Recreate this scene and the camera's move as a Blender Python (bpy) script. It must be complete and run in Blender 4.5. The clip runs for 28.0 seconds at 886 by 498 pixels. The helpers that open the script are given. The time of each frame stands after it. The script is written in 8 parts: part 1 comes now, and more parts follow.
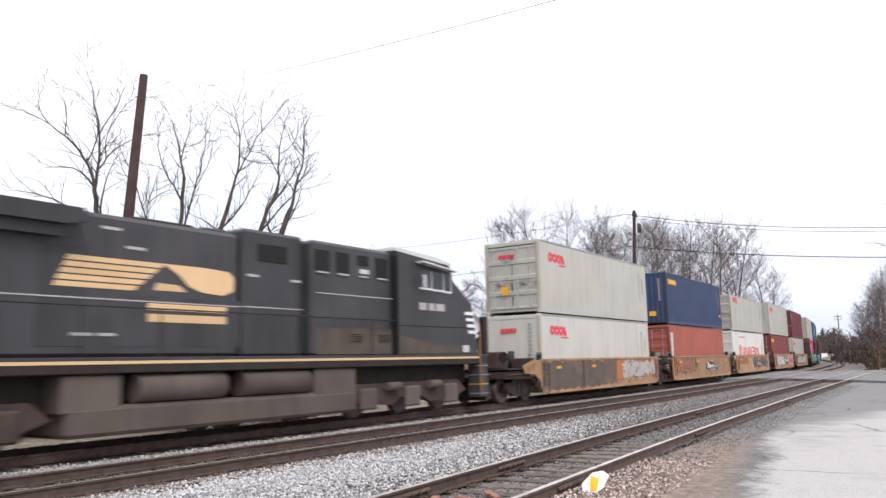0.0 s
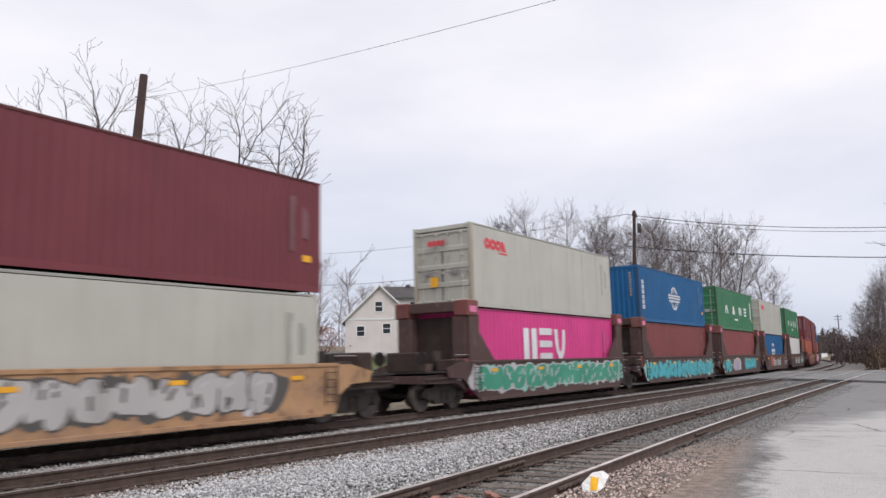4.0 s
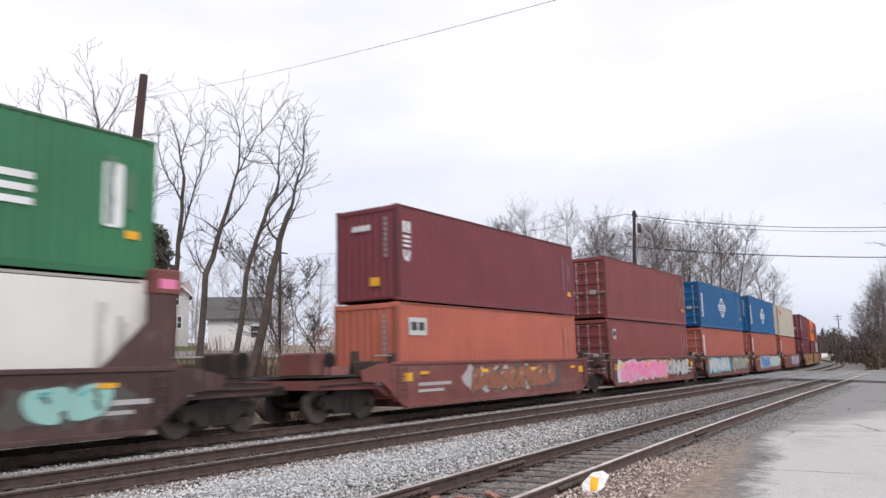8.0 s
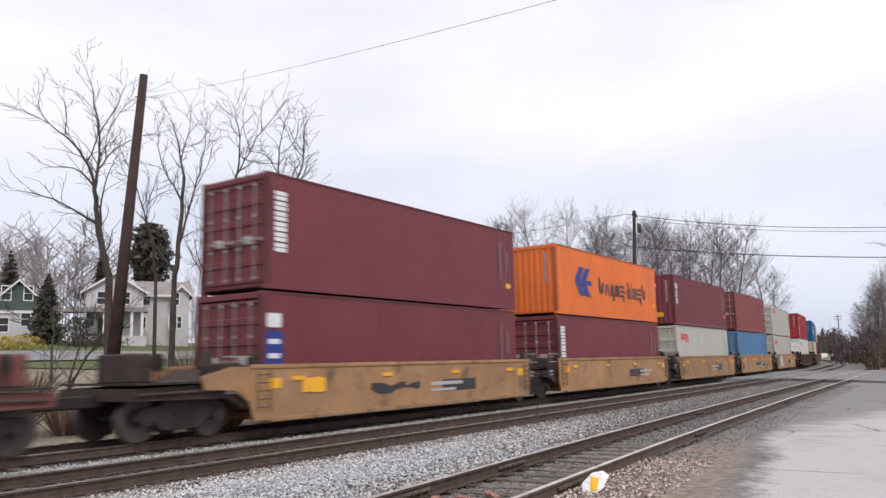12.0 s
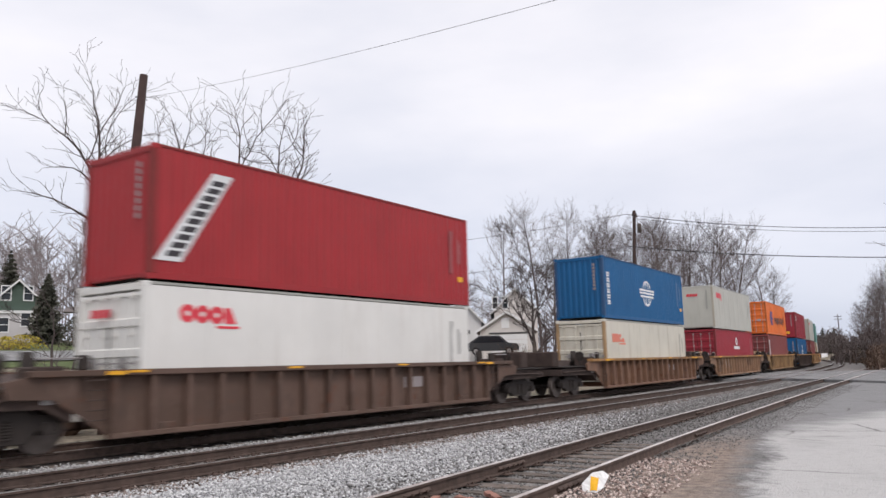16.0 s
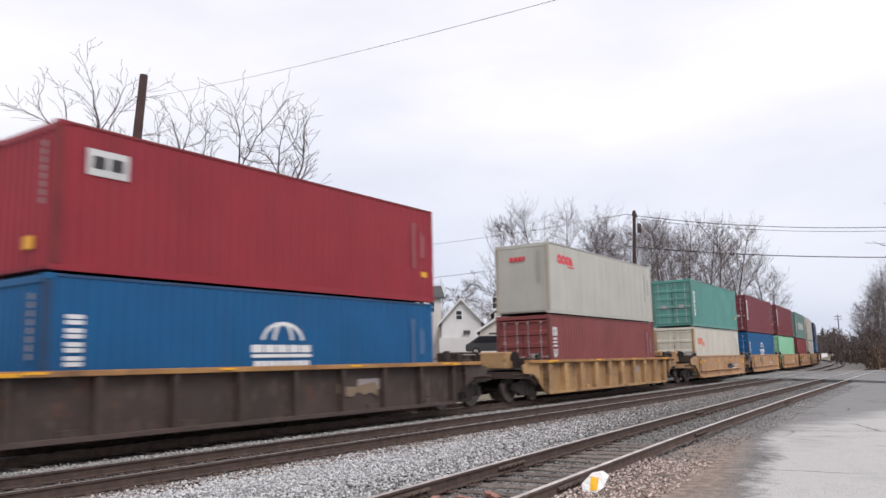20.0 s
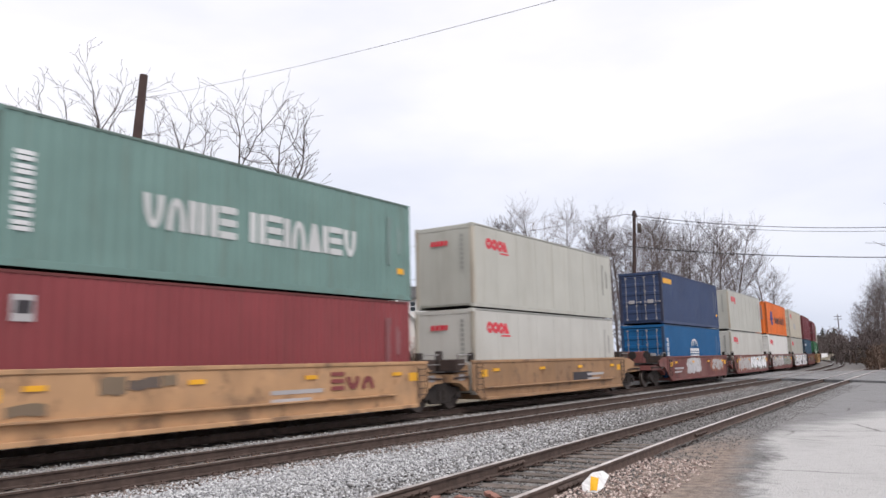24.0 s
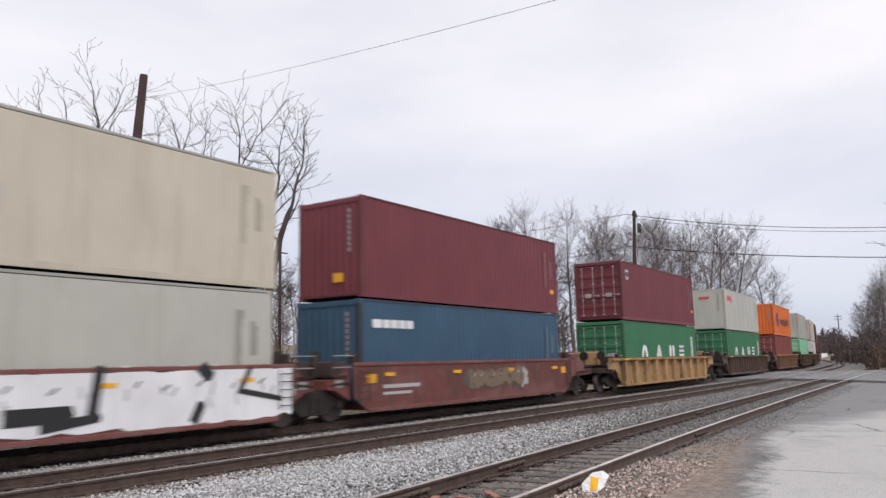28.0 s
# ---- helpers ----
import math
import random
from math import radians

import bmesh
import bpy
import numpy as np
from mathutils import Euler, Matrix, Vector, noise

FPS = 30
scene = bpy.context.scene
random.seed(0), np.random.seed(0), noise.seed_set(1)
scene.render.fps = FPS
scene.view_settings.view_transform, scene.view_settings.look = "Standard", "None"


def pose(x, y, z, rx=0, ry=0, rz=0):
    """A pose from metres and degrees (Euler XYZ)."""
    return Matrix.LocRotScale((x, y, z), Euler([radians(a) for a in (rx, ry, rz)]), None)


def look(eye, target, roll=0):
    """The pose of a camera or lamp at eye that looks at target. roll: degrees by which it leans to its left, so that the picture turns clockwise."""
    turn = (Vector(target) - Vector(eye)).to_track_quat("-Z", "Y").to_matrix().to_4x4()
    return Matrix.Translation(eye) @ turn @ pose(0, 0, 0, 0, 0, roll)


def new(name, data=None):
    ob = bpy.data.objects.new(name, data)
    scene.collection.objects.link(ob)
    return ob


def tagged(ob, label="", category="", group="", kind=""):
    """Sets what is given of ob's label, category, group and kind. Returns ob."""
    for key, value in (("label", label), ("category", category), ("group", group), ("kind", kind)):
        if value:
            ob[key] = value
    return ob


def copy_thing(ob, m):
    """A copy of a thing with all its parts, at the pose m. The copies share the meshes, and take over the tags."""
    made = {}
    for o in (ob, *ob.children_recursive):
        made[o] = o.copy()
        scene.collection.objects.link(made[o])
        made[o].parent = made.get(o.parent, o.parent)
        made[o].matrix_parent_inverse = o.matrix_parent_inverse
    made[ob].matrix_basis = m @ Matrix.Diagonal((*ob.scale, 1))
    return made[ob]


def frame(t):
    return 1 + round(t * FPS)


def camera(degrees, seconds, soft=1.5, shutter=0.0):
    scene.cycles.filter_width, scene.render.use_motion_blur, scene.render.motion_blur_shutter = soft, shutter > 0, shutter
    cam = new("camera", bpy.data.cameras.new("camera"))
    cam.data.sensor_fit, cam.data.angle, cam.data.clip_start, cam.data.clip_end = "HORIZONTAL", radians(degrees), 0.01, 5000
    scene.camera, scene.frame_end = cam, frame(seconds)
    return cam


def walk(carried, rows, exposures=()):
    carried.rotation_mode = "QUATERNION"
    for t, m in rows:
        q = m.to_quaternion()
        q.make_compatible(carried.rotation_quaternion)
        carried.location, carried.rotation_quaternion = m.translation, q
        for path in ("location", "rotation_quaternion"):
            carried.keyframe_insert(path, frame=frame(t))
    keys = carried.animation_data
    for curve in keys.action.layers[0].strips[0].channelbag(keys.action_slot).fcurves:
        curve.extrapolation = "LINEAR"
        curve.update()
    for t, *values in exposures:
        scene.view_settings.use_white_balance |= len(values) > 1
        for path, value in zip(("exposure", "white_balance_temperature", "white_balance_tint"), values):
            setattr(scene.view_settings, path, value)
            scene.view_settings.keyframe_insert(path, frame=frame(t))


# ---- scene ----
# The camera stands still on a tripod beside the siding; x runs along the main line, y away from the camera, z up from the rail heads.
cam = camera(59.8, 28.0, soft=1.5, shutter=0.26)
EYE = (0.0, 0.0, 1.478)
STAND = look(EYE, (16.31, 11.2, 4.40), -1.364)
walk(cam, [(0, STAND), (28, STAND)], exposures=[(0.0, 0.52, 6500, 14), (0.5, 0.40, 6500, 14), (1.0, 0.08, 6500, 14), (2.2, 0.08, 6500, 14), (3.0, 0.0, 6500, 14), (3.5, 0.02, 6500, 14), (4.5, 0.15, 6500, 14), (5.5, 0.30, 6500, 14), (6.2, 0.30, 6500, 14), (7.0, 0.26, 6500, 14), (8.4, 0.24, 6500, 14), (9.0, 0.38, 6500, 14), (10.0, 0.34, 6500, 14), (11.4, 0.24, 6500, 14), (12.0, 0.17, 6500, 14), (12.5, 0.15, 6500, 14), (14.5, 0.18, 6500, 14), (15.0, 0.1, 6500, 14), (18.2, 0.08, 6500, 14), (18.9, 0.10, 6500, 14), (20.4, 0.18, 6500, 14), (21.0, 0.06, 6500, 14), (21.5, 0.04, 6500, 14), (23.5, 0.25, 6500, 14), (24.2, 0.2, 6500, 14), (25.0, 0.08, 6500, 14), (26.0, 0.14, 6500, 14), (27.0, 0.02, 6500, 14), (28.0, 0.04, 6500, 14)])

# ---- overcast sky: a bright cloud deck over a Nishita sky, and one weak, wide sun ----
SUN_UP, SUN_TURN = radians(50), radians(200)
world = bpy.data.worlds.new("overcast_sky")
scene.world = world
world.use_nodes = True
wn, wl = world.node_tree.nodes, world.node_tree.links
wn.clear()
w_out, w_bg = wn.new("ShaderNodeOutputWorld"), wn.new("ShaderNodeBackground")
w_sky = wn.new("ShaderNodeTexSky")
w_sky.sky_type, w_sky.sun_disc = "NISHITA", False
w_sky.sun_elevation, w_sky.sun_rotation = SUN_UP, SUN_TURN
w_gain = wn.new("ShaderNodeMixRGB")
w_gain.blend_type, w_gain.inputs[0].default_value = "MULTIPLY", 1.0
w_gain.inputs[2].default_value = (0.10, 0.10, 0.10, 1)
w_co, w_map = wn.new("ShaderNodeTexCoord"), wn.new("ShaderNodeMapping")
w_map.inputs["Scale"].default_value = (1.0, 1.0, 3.2)
w_noise = wn.new("ShaderNodeTexNoise")
w_noise.inputs["Scale"].default_value, w_noise.inputs["Detail"].default_value = 2.3, 5
w_ramp = wn.new("ShaderNodeValToRGB")
w_ramp.color_ramp.elements[0].position, w_ramp.color_ramp.elements[0].color = 0.30, (0.80, 0.82, 0.87, 1)
w_ramp.color_ramp.elements[1].position, w_ramp.color_ramp.elements[1].color = 0.66, (1.0, 0.99, 1.0, 1)
w_mix = wn.new("ShaderNodeMixRGB")
w_mix.inputs[0].default_value = 0.86
wl.new(w_co.outputs["Generated"], w_map.inputs["Vector"])
wl.new(w_map.outputs["Vector"], w_noise.inputs["Vector"])
wl.new(w_noise.outputs["Fac"], w_ramp.inputs["Fac"])
wl.new(w_sky.outputs["Color"], w_gain.inputs[1])
wl.new(w_gain.outputs["Color"], w_mix.inputs[1])
w_sep, w_rise, w_low, w_deck = wn.new("ShaderNodeSeparateXYZ"), wn.new("ShaderNodeMapRange"), wn.new("ShaderNodeMixRGB"), wn.new("ShaderNodeMixRGB")
w_rise.inputs["From Min"].default_value, w_rise.inputs["From Max"].default_value = 0.0, 0.30
w_low.inputs[1].default_value, w_low.inputs[2].default_value = (0.62, 0.68, 0.79, 1), (1, 1, 1, 1)
w_deck.blend_type, w_deck.inputs[0].default_value = "MULTIPLY", 1.0
wl.new(w_co.outputs["Generated"], w_sep.inputs[0])
wl.new(w_sep.outputs[2], w_rise.inputs["Value"])
wl.new(w_rise.outputs[0], w_low.inputs[0])
wl.new(w_ramp.outputs["Color"], w_deck.inputs[1])
wl.new(w_low.outputs["Color"], w_deck.inputs[2])
wl.new(w_deck.outputs["Color"], w_mix.inputs[2])
wl.new(w_mix.outputs["Color"], w_bg.inputs["Color"])
w_bg.inputs["Strength"].default_value = 1.06
wl.new(w_bg.outputs["Background"], w_out.inputs["Surface"])
sun = new("sun", bpy.data.lights.new("sun", "SUN"))
sun.data.energy, sun.data.angle, sun.data.color = 1.5, radians(25), (1.0, 0.97, 0.93)
sun.matrix_world = look((0, 0, 60), (25, 43.6, 0))


# ---- materials ----
def material(name, rgb, rough=0.6, metal=0.0, vary=0.12, grime=0.25, dirt=(0.09, 0.07, 0.055), scale=2.0, streak=0.0, bump=0.15, fine=60.0, spec=0.3):
    """A procedural surface: base colour, cloudy variation, dirt patches, streaks that run down, fine relief."""
    m = bpy.data.materials.new(name)
    m.use_nodes = True
    n, l = m.node_tree.nodes, m.node_tree.links
    b = n["Principled BSDF"]
    b.inputs["Metallic"].default_value = metal
    b.inputs["Specular IOR Level"].default_value = spec
    co, info = n.new("ShaderNodeTexCoord"), n.new("ShaderNodeObjectInfo")
    shift = n.new("ShaderNodeVectorMath")
    shift.operation = "ADD"
    spread = n.new("ShaderNodeMath")
    spread.operation, spread.inputs[1].default_value = "MULTIPLY", 37.0
    l.new(info.outputs["Random"], spread.inputs[0])
    l.new(co.outputs["Object"], shift.inputs[0])
    l.new(spread.outputs[0], shift.inputs[1])
    cloud = n.new("ShaderNodeTexNoise")
    cloud.inputs["Scale"].default_value, cloud.inputs["Detail"].default_value = scale, 6
    l.new(shift.outputs[0], cloud.inputs["Vector"])
    dark, light = [c * (1 - vary) for c in rgb], [min(1, c * (1 + vary)) for c in rgb]
    ramp = n.new("ShaderNodeValToRGB")
    ramp.color_ramp.elements[0].position, ramp.color_ramp.elements[0].color = 0.3, (*dark, 1)
    ramp.color_ramp.elements[1].position, ramp.color_ramp.elements[1].color = 0.7, (*light, 1)
    l.new(cloud.outputs["Fac"], ramp.inputs["Fac"])
    stretch = n.new("ShaderNodeMapping")
    stretch.inputs["Scale"].default_value = (4.0, 4.0, 0.35) if streak else (1.3, 1.3, 1.3)
    l.new(shift.outputs[0], stretch.inputs["Vector"])
    patch = n.new("ShaderNodeTexNoise")
    patch.inputs["Scale"].default_value, patch.inputs["Detail"].default_value = scale * 0.9, 8
    patch.inputs["Roughness"].default_value = 0.65
    l.new(stretch.outputs[0], patch.inputs["Vector"])
    pr = n.new("ShaderNodeValToRGB")
    pr.color_ramp.elements[0].position, pr.color_ramp.elements[0].color = 0.52, (0, 0, 0, 1)
    pr.color_ramp.elements[1].position, pr.color_ramp.elements[1].color = 0.80, (grime, grime, grime, 1)
    l.new(patch.outputs["Fac"], pr.inputs["Fac"])
    mix = n.new("ShaderNodeMixRGB")
    mix.inputs[2].default_value = (*dirt, 1)
    l.new(pr.outputs["Color"], mix.inputs[0])
    l.new(ramp.outputs["Color"], mix.inputs[1])
    tint = n.new("ShaderNodeHueSaturation")
    val = n.new("ShaderNodeMapRange")
    val.inputs["To Min"].default_value, val.inputs["To Max"].default_value = 1 - vary * 0.7, 1 + vary * 0.7
    l.new(info.outputs["Random"], val.inputs["Value"])
    l.new(val.outputs[0], tint.inputs["Value"])
    l.new(mix.outputs["Color"], tint.inputs["Color"])
    l.new(tint.outputs["Color"], b.inputs["Base Color"])
    rr = n.new("ShaderNodeMapRange")
    rr.inputs["To Min"].default_value, rr.inputs["To Max"].default_value = max(0.03, rough - 0.12), min(1, rough + 0.12)
    l.new(patch.outputs["Fac"], rr.inputs["Value"])
    l.new(rr.outputs[0], b.inputs["Roughness"])
    if bump:
        grain = n.new("ShaderNodeTexNoise")
        grain.inputs["Scale"].default_value, grain.inputs["Detail"].default_value = fine, 4
        l.new(shift.outputs[0], grain.inputs["Vector"])
        bm_ = n.new("ShaderNodeBump")
        bm_.inputs["Strength"].default_value, bm_.inputs["Distance"].default_value = bump, 0.02
        l.new(grain.outputs["Fac"], bm_.inputs["Height"])
        l.new(bm_.outputs["Normal"], b.inputs["Normal"])
    return m


PAINTS = {}


def paint(name, rgb, grime=0.22, rough=0.5, dirt=(0.10, 0.075, 0.06), vary=0.10):
    PAINTS[name] = rgb
    return material(name, rgb, rough, 0, vary, grime, dirt, 0.7, 1.0, 0.04, 90, 0.3)


def railcar_paint(name, rgb, blot, grime=0.5, rust=0.55, dirt=(0.08, 0.055, 0.045)):
    """Old railcar paint: faded blots, rust breaking through, dust and runs of dirt."""
    m = paint(name, rgb, grime, 0.7, dirt, 0.16)
    n, l = m.node_tree.nodes, m.node_tree.links
    b = n["Principled BSDF"]
    tone = b.inputs["Base Color"].links[0].from_socket
    co, info, add = n.new("ShaderNodeTexCoord"), n.new("ShaderNodeObjectInfo"), n.new("ShaderNodeVectorMath")
    add.operation = "MULTIPLY_ADD"
    add.inputs[0].default_value = (61, 23, 17)
    l.new(info.outputs["Random"], add.inputs[1])
    l.new(co.outputs["Object"], add.inputs[2])
    for scale, stretch, lo, hi, amount, colour in ((0.55, (1, 1, 1.6), 0.50, 0.60, 0.55, blot), (1.5, (1, 1, 0.8), 0.55, 0.66, 0.6, dirt), (2.6, (1, 1, 1), 0.60, 0.68, rust, (0.13, 0.052, 0.030)), (7.0, (1, 1, 0.25), 0.58, 0.75, 0.4, (0.30, 0.23, 0.18))):
        place, cloud, cut, mix = n.new("ShaderNodeMapping"), n.new("ShaderNodeTexNoise"), n.new("ShaderNodeMapRange"), n.new("ShaderNodeMixRGB")
        place.inputs["Scale"].default_value = stretch
        cloud.inputs["Scale"].default_value, cloud.inputs["Detail"].default_value, cloud.inputs["Roughness"].default_value = scale, 8, 0.6
        cut.inputs["From Min"].default_value, cut.inputs["From Max"].default_value, cut.inputs["To Max"].default_value = lo, hi, amount
        mix.inputs[2].default_value = (*colour, 1)
        l.new(add.outputs[0], place.inputs["Vector"])
        l.new(place.outputs[0], cloud.inputs["Vector"])
        l.new(cloud.outputs["Fac"], cut.inputs["Value"])
        l.new(cut.outputs[0], mix.inputs[0])
        l.new(tone, mix.inputs[1])
        tone = mix.outputs[0]
    l.new(tone, b.inputs["Base Color"])
    return m


M_PALEGREY = paint("grey_white_paint", (0.455, 0.45, 0.40), 0.34, 0.5, (0.24, 0.19, 0.13), 0.06)
# the pale grey lightened: light thrown up by the ballast, put into the colour
M_BOUNCEGREY = paint("bounce_lit_grey_paint", (0.54, 0.53, 0.485), 0.34, 0.5, (0.27, 0.21, 0.14), 0.06)
M_CREAM = paint("cream_paint", (0.545, 0.495, 0.40), 0.5, 0.5, (0.24, 0.17, 0.09), 0.06)
M_WORNWHITE = paint("rust_streaked_off_white_paint", (0.60, 0.57, 0.485), 0.6, 0.5, (0.30, 0.22, 0.14), 0.06)
M_WHITE = paint("white_paint", (0.70, 0.69, 0.655), 0.25, 0.5, (0.25, 0.18, 0.12), 0.05)
M_MAROON = paint("maroon_paint", (0.165, 0.038, 0.047))
M_BROWNRED = paint("red_brown_paint", (0.215, 0.056, 0.054))
M_BRICK = paint("brick_red_paint", (0.38, 0.105, 0.075))
M_SALMON = paint("faded_orange_red_paint", (0.46, 0.13, 0.085))
M_BLUE = paint("mid_blue_paint", (0.004, 0.092, 0.238), 0.14)
M_NAVY = paint("navy_blue_paint", (0.032, 0.052, 0.115))
M_SLATE = paint("slate_blue_paint", (0.040, 0.090, 0.145))
M_STEELBLUE = paint("faded_steel_blue_paint", (0.075, 0.185, 0.33))
M_GREEN = paint("green_paint", (0.038, 0.165, 0.078))
M_ORANGE = paint("orange_paint", (0.70, 0.160, 0.032), 0.16)
M_TEAL = paint("grey_teal_paint", (0.152, 0.250, 0.225), 0.45, 0.55, (0.12, 0.085, 0.06))
M_LTEAL = paint("light_teal_paint", (0.105, 0.295, 0.26))
M_MINT = paint("mint_green_paint", (0.27, 0.58, 0.37))
M_RED = paint("red_paint", (0.33, 0.026, 0.030))
M_CRIMSON = paint("crimson_paint", (0.275, 0.024, 0.037))
M_PINK = paint("magenta_paint", (0.60, 0.05, 0.22))
M_TAN = railcar_paint("tan_railcar_paint", (0.40, 0.235, 0.125), (0.27, 0.17, 0.12), 0.5, 0.6)
M_YTAN = railcar_paint("yellow_tan_railcar_paint", (0.36, 0.205, 0.100), (0.27, 0.155, 0.088), 0.4, 0.45)
M_PEACH = railcar_paint("peach_tan_railcar_paint", (0.45, 0.265, 0.14), (0.36, 0.225, 0.13), 0.35, 0.35)
M_PEACHWORN = railcar_paint("worn_peach_tan_railcar_paint", (0.33, 0.195, 0.105), (0.26, 0.16, 0.095), 0.4, 0.45)
M_WINE = railcar_paint("wine_brown_railcar_paint", (0.175, 0.060, 0.053), (0.205, 0.112, 0.10), 0.35, 0.4)
M_UMBER = railcar_paint("dark_umber_railcar_paint", (0.080, 0.047, 0.043), (0.10, 0.065, 0.06), 0.35, 0.35)
M_RIBBROWN = railcar_paint("brown_ribbed_railcar_paint", (0.105, 0.066, 0.050), (0.15, 0.095, 0.075), 0.4, 0.6)
M_RIBTAN = railcar_paint("rusty_tan_railcar_paint", (0.20, 0.112, 0.072), (0.155, 0.088, 0.066), 0.5, 0.75)
M_RIBGOLD = railcar_paint("yellow_ochre_railcar_paint", (0.40, 0.245, 0.115), (0.27, 0.155, 0.085), 0.4, 0.6)
M_RIBLIGHT = railcar_paint("faded_tan_railcar_paint", (0.29, 0.175, 0.108), (0.20, 0.118, 0.08), 0.45, 0.6)
M_RIBOCHRE = railcar_paint("ochre_railcar_paint", (0.31, 0.195, 0.098), (0.22, 0.125, 0.07), 0.4, 0.6)
M_RIBSOOT = railcar_paint("sooty_brown_railcar_paint", (0.060, 0.044, 0.039), (0.09, 0.062, 0.052), 0.35, 0.5)
M_CHORD = railcar_paint("ochre_top_chord_paint", (0.36, 0.19, 0.07), (0.19, 0.10, 0.06), 0.4, 0.7)
M_STEEL = material("sooty_cast_steel", (0.036, 0.029, 0.026), 0.7, 0.2, 0.2, 0.4, (0.06, 0.045, 0.035), 4, 0, 0.2, 30)
# sooty brown; the shade of car ends and recesses is put into it too
M_SOOTSHADE = material("sooty_shaded_brown_steel", (0.060, 0.042, 0.036), 0.8, 0.1, 0.25, 0.5, (0.11, 0.075, 0.06), 2.5, 0, 0.2, 30)
M_TYRE = material("worn_wheel_steel", (0.12, 0.10, 0.09), 0.5, 0.6, 0.2, 0.3, (0.05, 0.035, 0.03), 5, 0, 0.1, 40)
M_RUST = material("brown_rusted_steel", (0.098, 0.068, 0.056), 0.8, 0.1, 0.25, 0.5, (0.04, 0.026, 0.02), 6, 0, 0.25, 60)
M_RAILTOP = material("polished_rail_steel", (0.36, 0.34, 0.32), 0.28, 0.9, 0.1, 0.2, (0.15, 0.10, 0.07), 3, 0, 0.03, 40)
M_RAILDULL = material("dull_rail_head", (0.58, 0.53, 0.50), 0.42, 0.6, 0.18, 0.6, (0.13, 0.075, 0.05), 3, 0, 0.08, 40)
M_TIE = material("weathered_timber_tie", (0.14, 0.115, 0.098), 0.9, 0, 0.4, 0.5, (0.04, 0.03, 0.025), 5, 0, 0.5, 30)
M_LOGO_RED = paint("faded_red_marking", (0.66, 0.055, 0.075), 0.1)
M_LOGO_PALE = paint("pale_orange_red_marking", (0.72, 0.22, 0.15), 0.1)
M_LOGO_WHITE = paint("white_marking", (0.72, 0.73, 0.73), 0.15)
M_LOGO_DIM = paint("dim_white_marking", (0.42, 0.40, 0.40), 0.15)
M_LOGO_BLUE = paint("deep_blue_marking", (0.030, 0.045, 0.22), 0.1)
M_LOGO_DARK = paint("charcoal_marking", (0.045, 0.04, 0.045), 0.1)
M_LOGO_PALEW = paint("greyed_white_marking", (0.56, 0.57, 0.56), 0.15)
M_POST = paint("rust_stained_grey_post", (0.40, 0.365, 0.30), 0.8, 0.6, (0.17, 0.10, 0.06), 0.15)
M_RUSTPOST = paint("rusted_post_paint", (0.36, 0.24, 0.13), 0.8, 0.65, (0.15, 0.08, 0.045), 0.25)
M_FAINT = paint("faint_grey_marking", (0.30, 0.265, 0.265), 0.3)
M_FAINTGREY = paint("faint_dark_grey_marking", (0.33, 0.33, 0.30), 0.15)
M_DULLRED = paint("dull_red_paint", (0.23, 0.048, 0.052))
M_YELLOW = paint("yellow_marking", (0.80, 0.40, 0.03), 0.15)
M_GAP = material("black_rubber", (0.015, 0.014, 0.014), 0.8, 0, 0.1, 0.2, (0.03, 0.03, 0.03), 5, 0, 0.1, 30)
M_BAR = material("galvanised_locking_bar", (0.36, 0.34, 0.33), 0.45, 0.5, 0.15, 0.35, (0.14, 0.09, 0.07), 4, 0, 0.08, 50)
M_BLACK = paint("black_locomotive_paint", (0.047, 0.047, 0.050), 0.5, 0.42, (0.10, 0.082, 0.068), 0.2)
M_GRIME = paint("grimy_grey_brown_underframe", (0.105, 0.086, 0.074), 0.5, 0.8, (0.04, 0.034, 0.03), 0.2)
M_GOLD = paint("pale_gold_marking", (0.68, 0.46, 0.25), 0.1)
M_GLASS = material("dark_window_glass", (0.018, 0.022, 0.026), 0.06, 0, 0.1, 0.1, (0.05, 0.05, 0.05), 2, 0, 0, 10, 0.5)
M_WOODPOLE = material("weathered_pole_wood", (0.050, 0.031, 0.028), 0.9, 0, 0.2, 0.4, (0.05, 0.038, 0.03), 2.5, 1.0, 0.5, 40)
M_BARK = material("grey_brown_bark", (0.090, 0.072, 0.062), 0.95, 0, 0.25, 0.3, (0.05, 0.04, 0.035), 3, 0, 0.6, 25)
M_TWIG = material("bare_twigs", (0.085, 0.068, 0.064), 0.95, 0, 0.2, 0.2, (0.05, 0.04, 0.035), 1, 0, 0, 25)
# wood colour lightened so that it carries the haze of distance
M_HAZEWOOD = material("haze_tinted_far_wood", (0.29, 0.255, 0.255), 0.95, 0, 0.2, 0.2, (0.10, 0.08, 0.075), 0.5, 0, 0, 25)
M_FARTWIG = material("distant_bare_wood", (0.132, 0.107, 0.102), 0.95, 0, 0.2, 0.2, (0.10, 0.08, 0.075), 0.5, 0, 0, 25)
M_BRUSH = material("dry_brown_undergrowth", (0.15, 0.105, 0.08), 0.95, 0, 0.3, 0.3, (0.08, 0.055, 0.045), 0.6, 0, 0, 25)
M_NEEDLE = material("dark_conifer_needles", (0.088, 0.088, 0.068), 0.9, 0, 0.3, 0.2, (0.02, 0.02, 0.015), 2, 0, 0, 20)
